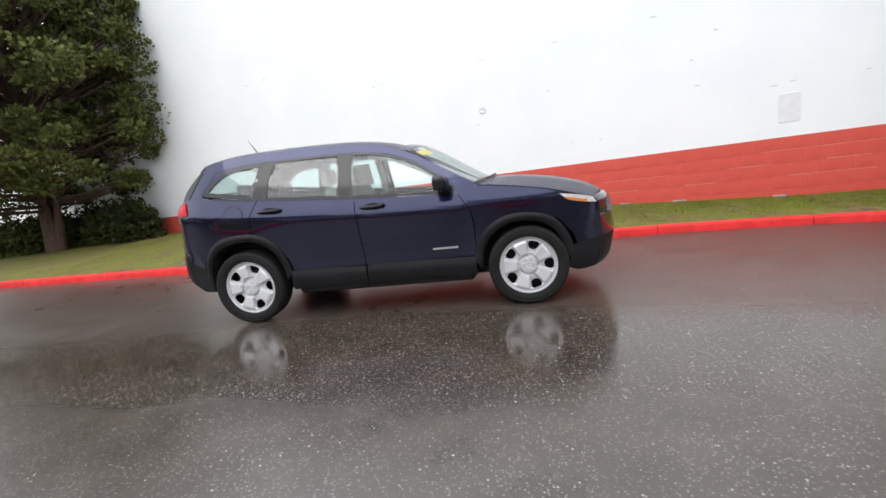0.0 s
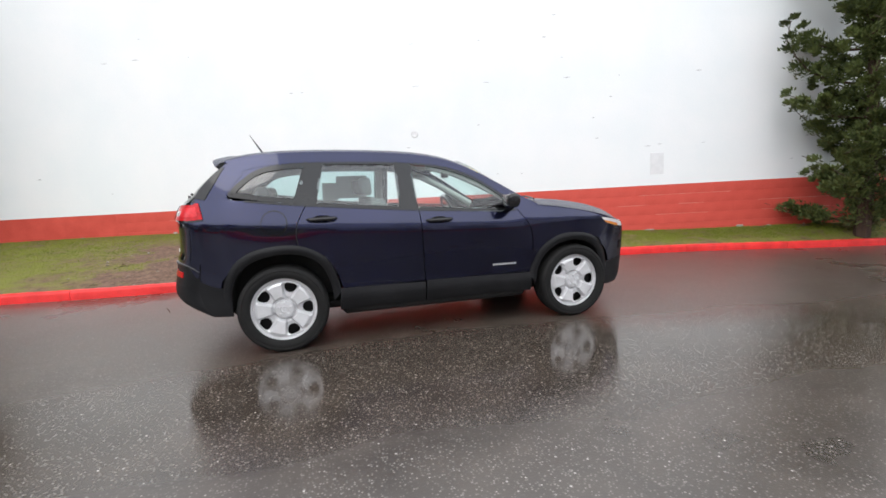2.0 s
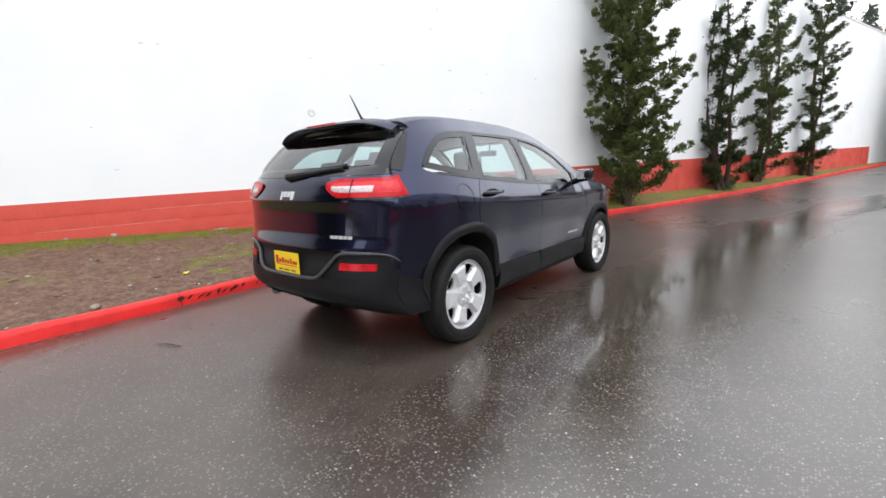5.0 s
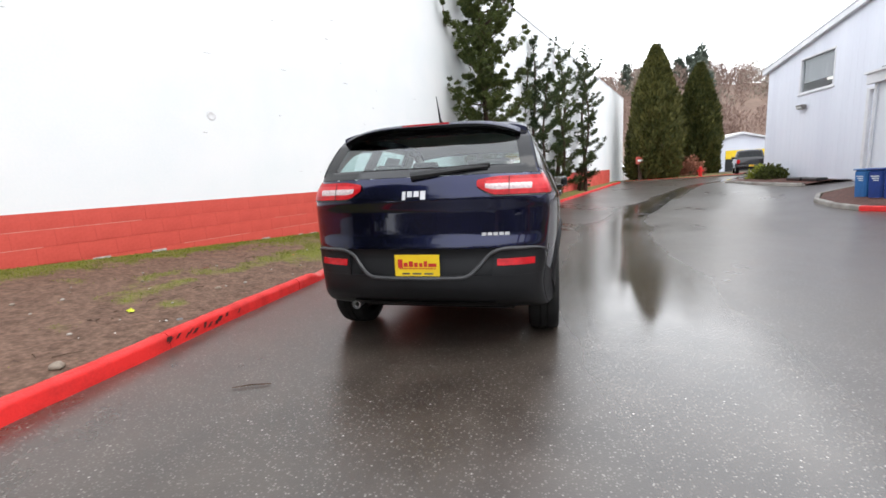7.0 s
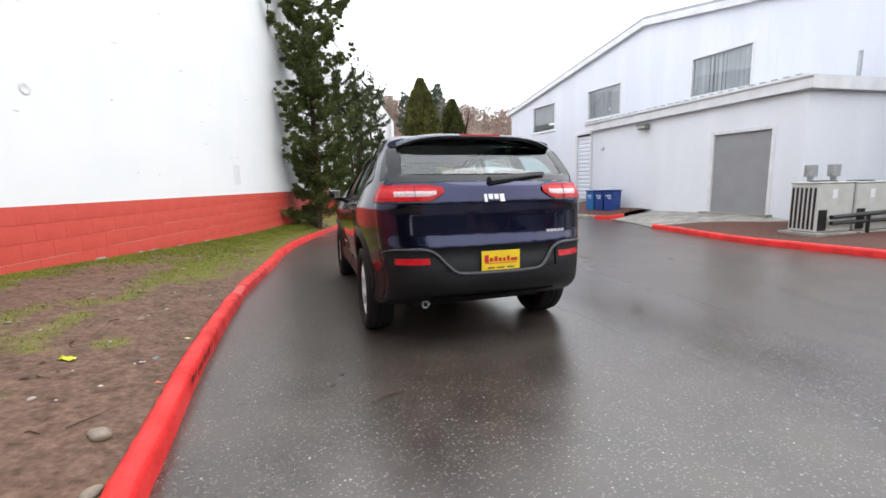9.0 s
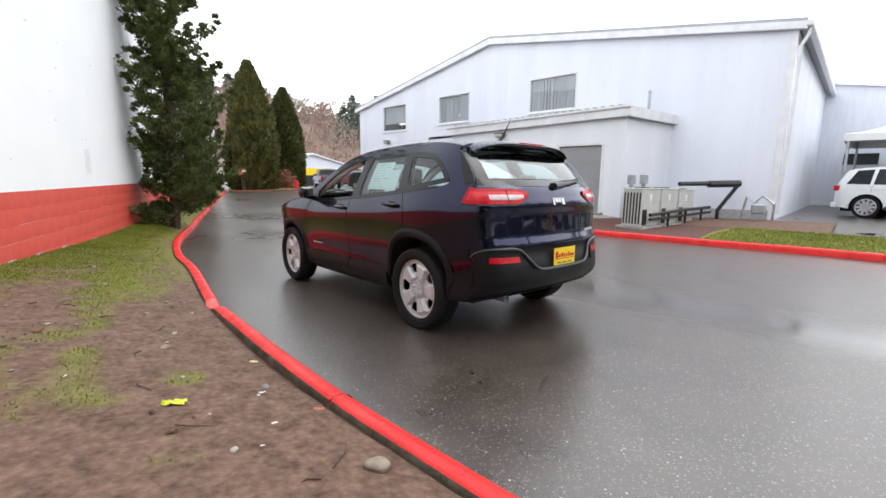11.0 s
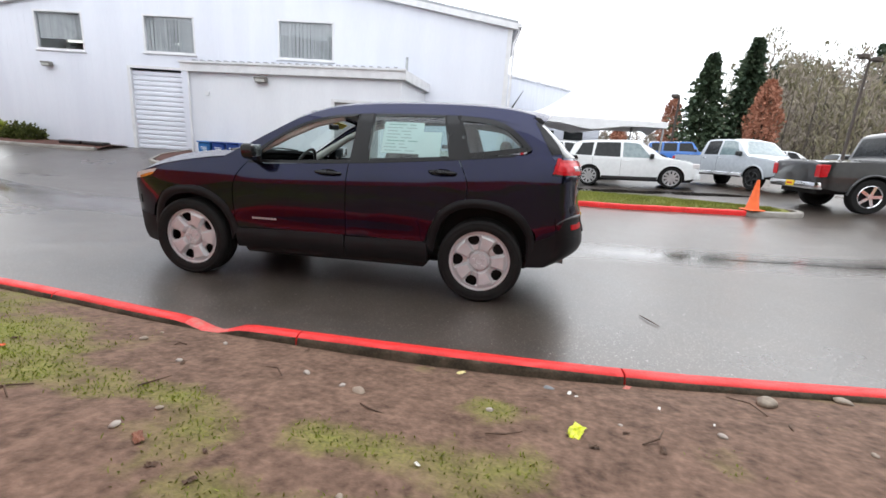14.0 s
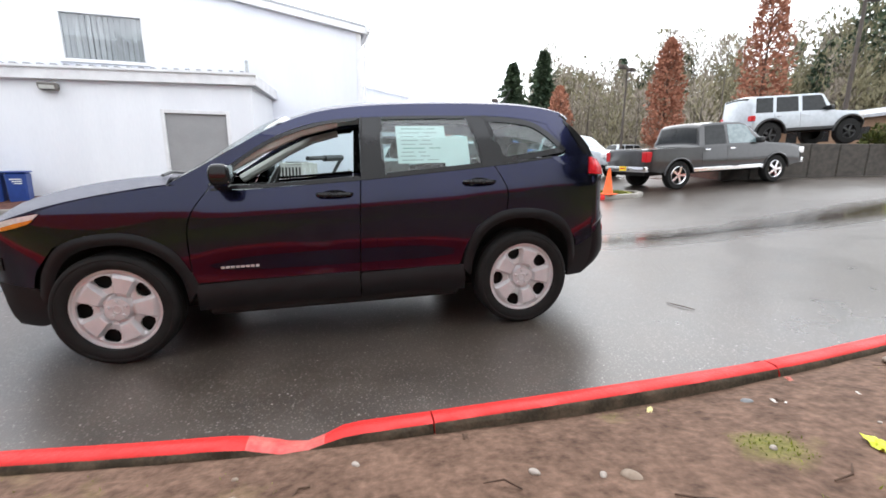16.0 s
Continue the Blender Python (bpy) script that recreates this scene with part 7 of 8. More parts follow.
# ---- planting ----
def fast_mesh(name, verts, quads, material, parent=None, label="", smooth=False):
    """Mesh from numpy arrays of corners (n, 3) and quads (m, 4)."""
    me = bpy.data.meshes.new(name)
    me.vertices.add(len(verts))
    me.vertices.foreach_set("co", np.asarray(verts, dtype=np.float32).ravel())
    me.loops.add(len(quads) * 4)
    me.loops.foreach_set("vertex_index", np.asarray(quads, dtype=np.int32).ravel())
    me.polygons.add(len(quads))
    me.polygons.foreach_set("loop_start", np.arange(0, len(quads) * 4, 4, dtype=np.int32))
    me.update(calc_edges=True)
    me.materials.append(material)
    ob = new(name, me)
    ob.parent = parent
    if label:
        ob["label"] = label
    return ob


def leaves(rng, pts, dirs, size, wide=0.35, droop=0.0, jitter=0.6):
    """Diamond leaves at pts, growing roughly along dirs; returns corners and quads."""
    n = len(pts)
    d = dirs + rng.normal(0, jitter, (n, 3))
    d[:, 2] -= droop
    d /= np.linalg.norm(d, axis=1, keepdims=True) + 1e-9
    side = np.cross(d, rng.normal(0, 1, (n, 3)))
    side /= np.linalg.norm(side, axis=1, keepdims=True) + 1e-9
    up = np.cross(side, d)
    ln = size * rng.uniform(0.6, 1.35, (n, 1))
    a = pts
    b = pts + d * ln * 0.5 + side * ln * wide + up * ln * 0.08
    c = pts + d * ln
    e = pts + d * ln * 0.5 - side * ln * wide + up * ln * 0.08
    v = np.stack([a, b, c, e], 1).reshape(-1, 3)
    q = np.arange(4 * n).reshape(-1, 4)
    return v, q


def foliage_mat(name, dark, light, island=0.5):
    m = mat(name, dark, light, rough=0.6, scale=1.2, fine=8, island=island, spec=0.25, contrast=(0.2, 0.8))
    b = m.node_tree.nodes["Principled BSDF"]
    b.inputs["Subsurface Weight"].default_value = 0.0
    return m


JUNIPER = foliage_mat("juniper_green", (0.026, 0.044, 0.017), (0.125, 0.150, 0.045))
CYPRESS = foliage_mat("cypress_olive", (0.042, 0.050, 0.014), (0.130, 0.120, 0.034))
BROADLEAF = foliage_mat("dark_evergreen_leaf", (0.012, 0.018, 0.006), (0.085, 0.098, 0.022))
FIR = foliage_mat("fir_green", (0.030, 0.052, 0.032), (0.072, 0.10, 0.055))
RUST = foliage_mat("rust_brown_leaf", (0.26, 0.105, 0.065), (0.42, 0.20, 0.13))
# TWIG, HILL_FIR and OLIVE_WOOD are paled: distance haze is put into their colour.
TWIG = foliage_mat("bare_twig_haze", (0.24, 0.205, 0.17), (0.38, 0.325, 0.265))
HILL_TWIG = foliage_mat("hillside_brush", (0.22, 0.145, 0.125), (0.34, 0.245, 0.20))
HILL_FIR = foliage_mat("haze_paled_fir", (0.06, 0.085, 0.07), (0.11, 0.13, 0.10))
OLIVE_WOOD = foliage_mat("olive_wood_haze", (0.17, 0.16, 0.095), (0.30, 0.265, 0.17))
BARK = mat("reddish_bark", (0.085, 0.05, 0.035), (0.05, 0.03, 0.022), rough=0.9, scale=6, fine=40, bump=0.8, bump_scale=30, stretch=(4, 4, 0.6))
GRASS = foliage_mat("grass_blade", (0.105, 0.135, 0.016), (0.215, 0.245, 0.036))
MOSS = foliage_mat("mossy_lawn_blade", (0.14, 0.165, 0.028), (0.31, 0.32, 0.070))
GRASS.node_tree.nodes["Principled BSDF"].inputs["Specular IOR Level"].default_value = 0.08


def bough(bm, pts, r0, r1, n=6):
    k = len(pts)
    tube(bm, pts, [r0 + (r1 - r0) * i / (k - 1) for i in range(k)], n)


def juniper(label, base, height, radius, seed, boughs=70, leaders=1, per=42, twist=0.06, spread=0.0):
    """Juniper of separate plumes: each bough leaves the stem level, then turns up at its tip."""
    rng = np.random.default_rng(seed)
    r = thing("juniper_tree", Matrix.Translation(base), label, "tree", "junipers along the wall")
    bm = bmesh.new()
    P, D = [], []

    def plume(chain, fat, n):
        """Leaf sprays in separate tufts along a bough, thick in its middle and pointed at the tip."""
        k = len(chain)
        for j in range(1, k):
            d = np.array((chain[j] - chain[j - 1]).normalized())
            for _ in range(2):
                u = rng.uniform(0, 1)
                c = np.array(chain[j - 1]) * (1 - u) + np.array(chain[j]) * u
                w_ = fat * math.sin(math.pi * min(0.28 + 0.70 * (j / k), 0.97)) * rng.uniform(0.65, 1.3)
                c = c + rng.normal(0, 0.35 * w_, 3)
                q = rng.normal(0, 1, (n // 2, 3))
                q /= np.linalg.norm(q, axis=1, keepdims=True)
                P.append(c + q * w_ * rng.uniform(0.15, 1.0, (n // 2, 1)) * np.array([1, 1, 0.72]))
                D.append(d[None] * 1.0 + q * 0.7 + np.array([[0, 0, 0.35]]))

    for s in range(leaders):
        a = 2 * math.pi * s / leaders + 0.6 * rng.uniform(-1, 1)
        h = height * (1 if s == 0 else rng.uniform(0.74, 0.95))
        ph = rng.uniform(0, 6)
        stem = []
        for i in range(15):
            t = i / 14
            o = spread * min(1, t * 1.5)
            stem.append(Vector((o * math.cos(a) + twist * math.sin(7 * t + ph), o * math.sin(a) + twist * math.cos(6 * t + ph), h * t)))
        bough(bm, stem, 0.13 if s == 0 else 0.09, 0.01)
        plume(stem[9:], 0.13, per)
        m = boughs // leaders
        for i in range(m):
            t = 0.03 + 0.93 * (i + rng.uniform(-0.4, 0.4)) / m
            t = min(max(t, 0.02), 0.97)
            k = t * 14
            p0 = stem[int(k)].lerp(stem[min(int(k) + 1, 14)], k - int(k))
            az = i * 2.39996 + rng.uniform(-0.5, 0.5)
            ln = radius * np.interp(t, [0, 0.12, 0.5, 0.8, 1.0], [0.95, 1.0, 0.92, 0.98, 0.42]) * rng.uniform(0.55, 1.2)
            hook = rng.uniform(0.45, 1.0) * (0.55 + 0.85 * t)
            chain = []
            for j in range(8):
                q = j / 7
                bend = az + 0.5 * q * rng.uniform(-0.3, 1)
                chain.append(p0 + Vector((math.cos(bend) * ln * q ** 0.9, math.sin(bend) * ln * q ** 0.9, ln * (-0.05 * q + hook * q ** 2.0))))
            if chain[-1].y + base.y > wall_y(chain[-1].x + base.x) - 0.12:
                chain = [p0.lerp(c, 0.45) for c in chain]
            bough(bm, chain, 0.028, 0.005, 5)
            plume(chain, 0.13 + 0.10 * (1 - t) * min(radius, 1.2), per)
            for sgn in (-1, 1):
                b0 = chain[int(rng.integers(2, 5))]
                a2 = az + sgn * rng.uniform(0.5, 1.0)
                l2 = ln * rng.uniform(0.3, 0.5)
                plume([b0 + Vector((math.cos(a2) * l2 * q, math.sin(a2) * l2 * q, l2 * (0.1 * q + hook * 1.1 * q * q))) for q in (0, 0.34, 0.67, 1)], 0.08 + 0.05 * (1 - t), per)
    P, D = np.concatenate(P), np.concatenate(D)
    wl = (base.y + P[:, 1] < 4.497 - 0.3057 * (base.x + P[:, 0]) - 0.06) & (P[:, 2] > 0.04)
    P, D = P[wl], D[wl]
    part("trunk", bm, BARK, r, smooth=True)
    v, q = leaves(rng, P, D, 0.075, 0.20, 0, 0.4)
    fast_mesh("crown", v, q, JUNIPER, r, "ragged dark green sprays")
    return r


def verge_at(x, y):
    y0, y1 = kerb_y(x) + KERB_W, wall_y(x)
    return verge_z(x, min(max((y - y0) / max(y1 - y0, 0.1), 0), 1))


def rooted(x, y):
    return Vector((x, y, verge_at(x, y) - 0.03))


juniper("tall ragged juniper growing against the white wall", rooted(8.75, 1.0), 7.9, 1.55, 3, 62, 1, 160)
juniper("slender twisting juniper beside the wall", rooted(14.8, -0.45), 7.2, 0.95, 5, 54, 3, 66, 0.16, 0.65)
juniper("slender twisting juniper beside the wall", rooted(18.1, -1.45), 7.5, 0.95, 8, 44, 2, 66, 0.17, 0.6)
juniper("slender twisting juniper beside the wall", rooted(22.6, -2.85), 8.2, 1.05, 11, 46, 2, 66, 0.17, 0.55)


def clipped_cypress(label, base, height, radius, seed):
    rng = np.random.default_rng(seed)
    r = thing("cypress_tree", Matrix.Translation(base), label, "tree", "cypresses at the road's end")
    bm = bmesh.new()
    bough(bm, [Vector((0, 0, 0)), Vector((0, 0, height * 0.6)), Vector((0, 0, height * 0.97))], 0.2, 0.02)
    part("trunk", bm, BARK, r)
    n = 26000
    t = rng.uniform(0.0, 1, n) ** 1.15
    a = rng.uniform(0, 2 * np.pi, n)
    lump = 1 + 0.10 * np.sin(5 * a + 9 * t) + 0.06 * np.sin(11 * a - 14 * t)
    prof = np.interp(t, [0, 0.08, 0.3, 0.6, 0.85, 1.0], [0.80, 0.95, 1.0, 0.78, 0.42, 0.04])
    rad = radius * prof * lump * rng.uniform(0.80, 1.03, n)
    P = np.stack([rad * np.cos(a), rad * np.sin(a), t * height], 1)
    D = np.stack([np.cos(a) * 0.5, np.sin(a) * 0.5, np.full(n, 1.1)], 1)
    v, q = leaves(rng, P, D, 0.36, 0.22, 0, 0.35)
    fast_mesh("crown", v, q, CYPRESS, r, "dense olive-brown column of foliage")
    return r


clipped_cypress("dense conical cypress at the end of the road", Vector((35.5, -9.55, 0.05)), 10.6, 2.0, 21)
clipped_cypress("dense conical cypress at the end of the road", Vector((39.5, -14.0, 0.05)), 9.6, 1.75, 22)


def broadleaf(label, base, height, radius, seed, n_clump=150, per=130, low=0.14):
    """Round-crowned evergreen of many leafy clumps with gaps between."""
    rng = np.random.default_rng(seed)
    r = thing("evergreen_tree", Matrix.Translation(base), label, "tree")
    bm = bmesh.new()
    top = Vector((0.2, -0.1, height * 0.9))
    bough(bm, [Vector((0, 0, -0.1)), Vector((0.05, 0.02, height * 0.15)), Vector((0.1, -0.05, height * 0.5)), top], 0.22, 0.03, 9)
    bough(bm, [Vector((0.12, 0.1, -0.1)), Vector((0.45, 0.0, height * 0.13)), Vector((0.9, -0.2, height * 0.4))], 0.14, 0.03, 8)
    P, D = [], []
    for i in range(n_clump):
        t = low + (1 - low) * rng.uniform(0, 1) ** 0.9
        a = i * 2.39996
        rr = radius * np.interp(t, [low, 0.25, 0.5, 0.8, 1], [0.72, 1.0, 1.0, 0.75, 0.2]) * (1.04 - 0.6 * rng.uniform(0, 1) ** 2.2)
        c = np.array([rr * math.cos(a), rr * math.sin(a), t * height])
        if base.y + c[1] > wall_y(base.x + c[0]) - 0.25:
            c[1] = wall_y(base.x + c[0]) - 0.25 - base.y
        trunk_p = Vector((0.08, 0, t * height * 0.8))
        bough(bm, [trunk_p, trunk_p.lerp(Vector(c), 0.5) + Vector((0, 0, -0.1)), Vector(c)], 0.045, 0.01, 5)
        q = rng.normal(0, 1, (per, 3))
        q /= np.linalg.norm(q, axis=1, keepdims=True)
        rad = rng.uniform(0.26, 0.52)
        P.append(c + q * rad * rng.uniform(0.5, 1.0, (per, 1)) * np.array([1, 1, 0.62]))
        D.append(q * 0.8 + np.array([[0, 0, 0.5]]))
    part("trunk", bm, BARK, r, smooth=True)
    P, D = np.concatenate(P), np.concatenate(D)
    wl = base.y + P[:, 1] < 4.497 - 0.3057 * (base.x + P[:, 0]) - 0.05
    v, q = leaves(rng, P[wl], D[wl], 0.115, 0.34, 0.1, 0.55)
    fast_mesh("crown", v, q, BROADLEAF, r, "dense dark green leafy crown")
    return r


broadleaf("large dark evergreen tree beside the wall", rooted(-11.7, 6.1), 10.5, 3.6, 31, 560, 190)


def shrub(label, base, rad, h, seed, material, per=2600, size=0.10):
    rng = np.random.default_rng(seed)
    r = thing("shrub", Matrix.Translation(base), label, "shrub")
    q = rng.normal(0, 1, (per, 3))
    q /= np.linalg.norm(q, axis=1, keepdims=True)
    q[:, 2] = np.abs(q[:, 2])
    lump = 1 + 0.18 * np.sin(4 * np.arctan2(q[:, 1], q[:, 0]) + seed) + 0.12 * np.sin(7 * q[:, 2] * 3)
    P = q * np.array([rad, rad, h]) * (lump * rng.uniform(0.55, 1.0, per) ** 0.5)[:, None]
    v, f = leaves(rng, P, q + np.array([[0, 0, 0.4]]), size, 0.35, 0, 0.6)
    bm = bmesh.new()
    for i in range(7):
        a = i * 0.9
        bough(bm, [Vector((0, 0, -0.05)), Vector((rad * 0.6 * math.cos(a), rad * 0.6 * math.sin(a), h * 0.6))], 0.02, 0.006, 5)
    part("stem", bm, BARK, r)
    fast_mesh("foliage", v, f, material, r)
    return r


for x, y, k in ((-9.3, 6.6, 0), (-10.0, 6.9, 1), (-10.6, 7.0, 2), (-11.6, 7.3, 3), (-12.7, 7.4, 4), (-13.9, 7.6, 5), (-12.2, 6.6, 6), (-13.2, 6.3, 7), (-14.6, 6.6, 8)):
    shrub("low dark evergreen shrub at the wall foot", rooted(x, y), 0.62, 1.05, 40 + k, BROADLEAF)
LIME = foliage_mat("lime_shrub_leaf", (0.16, 0.19, 0.02), (0.34, 0.36, 0.06))
for x, y, k, mt in ((-19.6, -7.6, 0, LIME), (-20.9, -7.9, 1, LIME), (-22.6, -7.4, 2, BROADLEAF), (-18.6, -7.9, 3, BROADLEAF)):
    shrub("small yellow-green shrub in the raised bed" if mt is LIME else "small dark green shrub in the raised bed", Vector((x, y, road_z(-17, -9.5) + 0.85)), 0.55, 0.75, 50 + k, mt, 1600)
for u, k in ((18.6, 0), (17.9, 1), (17.3, 2)):
    p = fac(u, -12.6)
    shrub("low scruffy shrub at the foot of the shed", Vector((p.x, p.y, road_z(p.x, p.y))), 0.45, 0.6, 60 + k, LIME if k == 0 else BROADLEAF, 1200)
kerb_run("kerb_shed", "grey concrete kerb along the foot of the shed", [tuple(fac(19.8, -11.6).xy), tuple(fac(17, -11.4).xy), tuple(fac(13.6, -11.5).xy)], CONCRETE, 1.8, 0.2)
strip = [(fac(19.8, -11.75).xy, fac(19.8, -13.2).xy), (fac(17, -11.55).xy, fac(17, -13.2).xy), (fac(13.6, -11.65).xy, fac(13.6, -13.2).xy)]
fill("shed_bed", "bare soil bed along the foot of the shed", [tuple(a) for a, b in strip], [tuple(b) for a, b in strip], MULCH, 0.06, 0, "bed")
for u in (15.2, 14.2):
    p = fac(u, -12.3)
    jk = thing("scrap_tray", pose(p.x, p.y, road_z(p.x, p.y) + 0.09, 0, 0, 5), "dark plastic tray lying by the shed", "tray")
    one_box("tray", -0.45, 0.45, -0.2, 0.2, 0, 0.14, BLACK_PAINT, jk, bevel=0.03)

# far end: cross kerb, bed, sign post, hydrant
kerb_run("kerb_far", "red painted kerb across the end of the road", [(33.6, -6.9), (33.4, -8.5), (32.6, -12.0), (33.2, -15.0), (36, -16.6)][::-1], KERB_RED, 2.0, 0.25)
fill("far_bed", "brown soil bed under the cypresses", [(33.75, -6.9), (33.55, -8.5), (32.75, -12.0), (33.35, -15.0)], [(44, -9.8), (44, -11), (44, -14), (44, -17)], LAWN, 0.09, 0.3, "bed")
sg = thing("sign_post", pose(34.0, -8.2, 0.1), "short timber post with a red sign board", "sign")
one_box("post", -0.13, 0.13, -0.13, 0.13, 0, 1.55, BARK, sg, bevel=0.02)
one_box("board", -0.20, -0.14, -0.35, 0.35, 1.35, 1.95, mat("sign_red", (0.55, 0.10, 0.07), (0.5, 0.09, 0.06), rough=0.5), sg)
one_box("writing_bar", -0.21, -0.20, -0.22, 0.22, 1.55, 1.72, PAPER, sg)
hy = thing("fire_hydrant", pose(33.7, -12.6, 0.1), "small red fire hydrant behind the kerb", "hydrant")
bm = bmesh.new()
lathe(bm, [(0.0, 0.9), (0.10, 0.86), (0.14, 0.72), (0.13, 0.68), (0.13, 0.1), (0.19, 0.08), (0.19, 0.0)], 16, "Z")
part("barrel", bm, KERB_RED, hy, smooth=True)
bm = bmesh.new()
cyl(bm, (0, -0.24, 0.55), (0, 0.24, 0.55), 0.07, 0.07, 10)
part("nozzle", bm, KERB_RED, hy)
shrub("rust-coloured shrub between the cypresses", Vector((36.2, -12.6, 0.05)), 1.0, 1.5, 71, RUST, 1800, 0.16)


def fir(label, base, height, radius, seed, n=7000, material=None, size=0.55):
    rng = np.random.default_rng(seed)
    r = thing("fir_tree", Matrix.Translation(base), label, "tree", "tall firs beyond the yard")
    bm = bmesh.new()
    bough(bm, [Vector((0, 0, -0.5)), Vector((0.1, 0, height * 0.5)), Vector((0, 0, height))], 0.28, 0.03)
    part("trunk", bm, BARK, r)
    t = rng.uniform(0.12, 1, n) ** 0.85
    tier = np.floor(t * 13) / 13
    a = rng.uniform(0, 2 * np.pi, n)
    k = rng.uniform(0.05, 1, n) ** 0.6
    rad = radius * (1.03 - t) ** 0.9 * (0.35 + 0.65 * (1 - (t - tier) * 13)) * k * (1 + 0.35 * np.sin(3 * a + 20 * tier))
    P = np.stack([rad * np.cos(a), rad * np.sin(a), (t - 0.035 * k) * height], 1)
    D = np.stack([np.cos(a), np.sin(a), np.full(n, -0.15)], 1)
    v, q = leaves(rng, P, D, size, 0.26, 0.1, 0.35)
    fast_mesh("crown", v, q, material or FIR, r)
    return r


fir("tall dark fir beyond the parked cars", Vector((-22.6, -52.5, 0.4)), 13.2, 4.4, 81)
fir("tall dark fir beyond the parked cars", Vector((-26.2, -51.0, 0.4)), 14.6, 4.0, 82)


def columnar(label, base, height, radius, seed, material=None):
    """Upright tree that keeps its dead brown leaves."""
    rng = np.random.default_rng(seed)
    r = thing("hornbeam_tree", Matrix.Translation(base), label, "tree", "rust-brown columnar trees")
    bm = bmesh.new()
    bough(bm, [Vector((0, 0, -0.5)), Vector((0, 0, height * 0.5)), Vector((0, 0, height))], 0.18, 0.02)
    for i in range(16):
        t, a = 0.12 + 0.8 * i / 16, i * 2.4
        b0 = Vector((0, 0, height * t))
        bough(bm, [b0, b0 + Vector((radius * 0.7 * math.cos(a), radius * 0.7 * math.sin(a), height * 0.16))], 0.05, 0.015, 5)
    part("trunk", bm, BARK, r)
    n = 4200
    t = rng.uniform(0.14, 1, n)
    a = rng.uniform(0, 2 * np.pi, n)
    rad = radius * np.interp(t, [0.14, 0.22, 0.6, 0.9, 1.0], [0.7, 0.95, 0.9, 0.5, 0.08]) * rng.uniform(0.2, 1, n) ** 0.5 * (1 + 0.2 * np.sin(4 * a + 17 * t))
    P = np.stack([rad * np.cos(a), rad * np.sin(a), t * height], 1)
    v, q = leaves(rng, P, np.stack([np.cos(a) * 0.4, np.sin(a) * 0.4, np.full(n, 0.6)], 1), 0.30, 0.3, 0, 0.7)
    fast_mesh("crown", v, q, material or RUST, r, "dead rust-brown leaves")
    return r


columnar("tall columnar tree with rust-brown leaves", Vector((-33.6, -26.2, 1.0)), 13.5, 1.9, 91)
columnar("tall columnar tree with rust-brown leaves", Vector((-28.6, -31.0, 0.9)), 10.5, 1.6, 92)
columnar("small columnar tree with rust-brown leaves", Vector((-24.5, -43.0, 0.6)), 8.5, 1.5, 93)
columnar("small columnar tree with rust-brown leaves", Vector((-21.6, -60.0, 0.6)), 8.6, 1.5, 94)
columnar("small columnar tree with rust-brown leaves", Vector((-13.5, -52.0, 0.4)), 4.0, 1.1, 95)


def woods(name, label, line, depth, h0, h1, count, seed, materials, base_z=0.0, leaf=0.9, per=260, trunks=True, slope=0.0):
    """A far stand of mixed trees along a line; one uncountable mass per foliage kind."""
    rng = np.random.default_rng(seed)
    root = new(name)
    tagged(root, label, "woods", kind="stuff")
    groups = {i: ([], []) for i in range(len(materials))}
    bm = bmesh.new()
    for i in range(count):
        s = rng.uniform(0, len(line) - 1.001)
        k = int(s)
        a, b = np.array(line[k]), np.array(line[k + 1])
        p = a + (b - a) * (s - k)
        nrm = np.array([-(b - a)[1], (b - a)[0]])
        nrm = nrm / np.linalg.norm(nrm)
        dd = rng.uniform(0, 1) * depth
        p = p + nrm * dd
        z0 = base_z + slope * dd
        h = rng.uniform(h0, h1)
        kind = int(rng.choice(len(materials), p=[m_[1] for m_ in materials]))
        shape = materials[kind][2]
        t = rng.uniform(0.06, 1, per)
        ang = rng.uniform(0, 2 * np.pi, per)
        w_ = h * (0.20 if shape == "cone" else 0.26)
        prof = (1.02 - t) ** 0.8 if shape == "cone" else np.interp(t, [0, 0.15, 0.5, 0.8, 1.0], [0.75, 0.95, 1.0, 0.7, 0.12])
        rad = w_ * prof * rng.uniform(0.15, 1, per) ** 0.5
        P = np.stack([p[0] + rad * np.cos(ang), p[1] + rad * np.sin(ang), z0 + t * h], 1)
        D = np.stack([np.cos(ang) * 0.3, np.sin(ang) * 0.3, np.full(per, -0.2 if shape == "cone" else 1.0)], 1)
        groups[kind][0].append(P)
        groups[kind][1].append(D)
        if trunks:
            cyl(bm, (p[0], p[1], z0 - 1), (p[0] + rng.uniform(-0.3, 0.3), p[1], z0 + h * 0.9), 0.16, 0.03, 5, False)
    if trunks:
        part("trunks", bm, mat("grey_trunk", (0.12, 0.10, 0.085), (0.08, 0.07, 0.06), rough=0.9), root)
    for i, (m_, _, shape) in enumerate(materials):
        if groups[i][0]:
            P, D = np.concatenate(groups[i][0]), np.concatenate(groups[i][1])
            v, q = leaves(rng, P, D, leaf, 0.10 if shape == "twig" else 0.26, 0, 0.4)
            fast_mesh("foliage", v, q, m_, root)
    return root


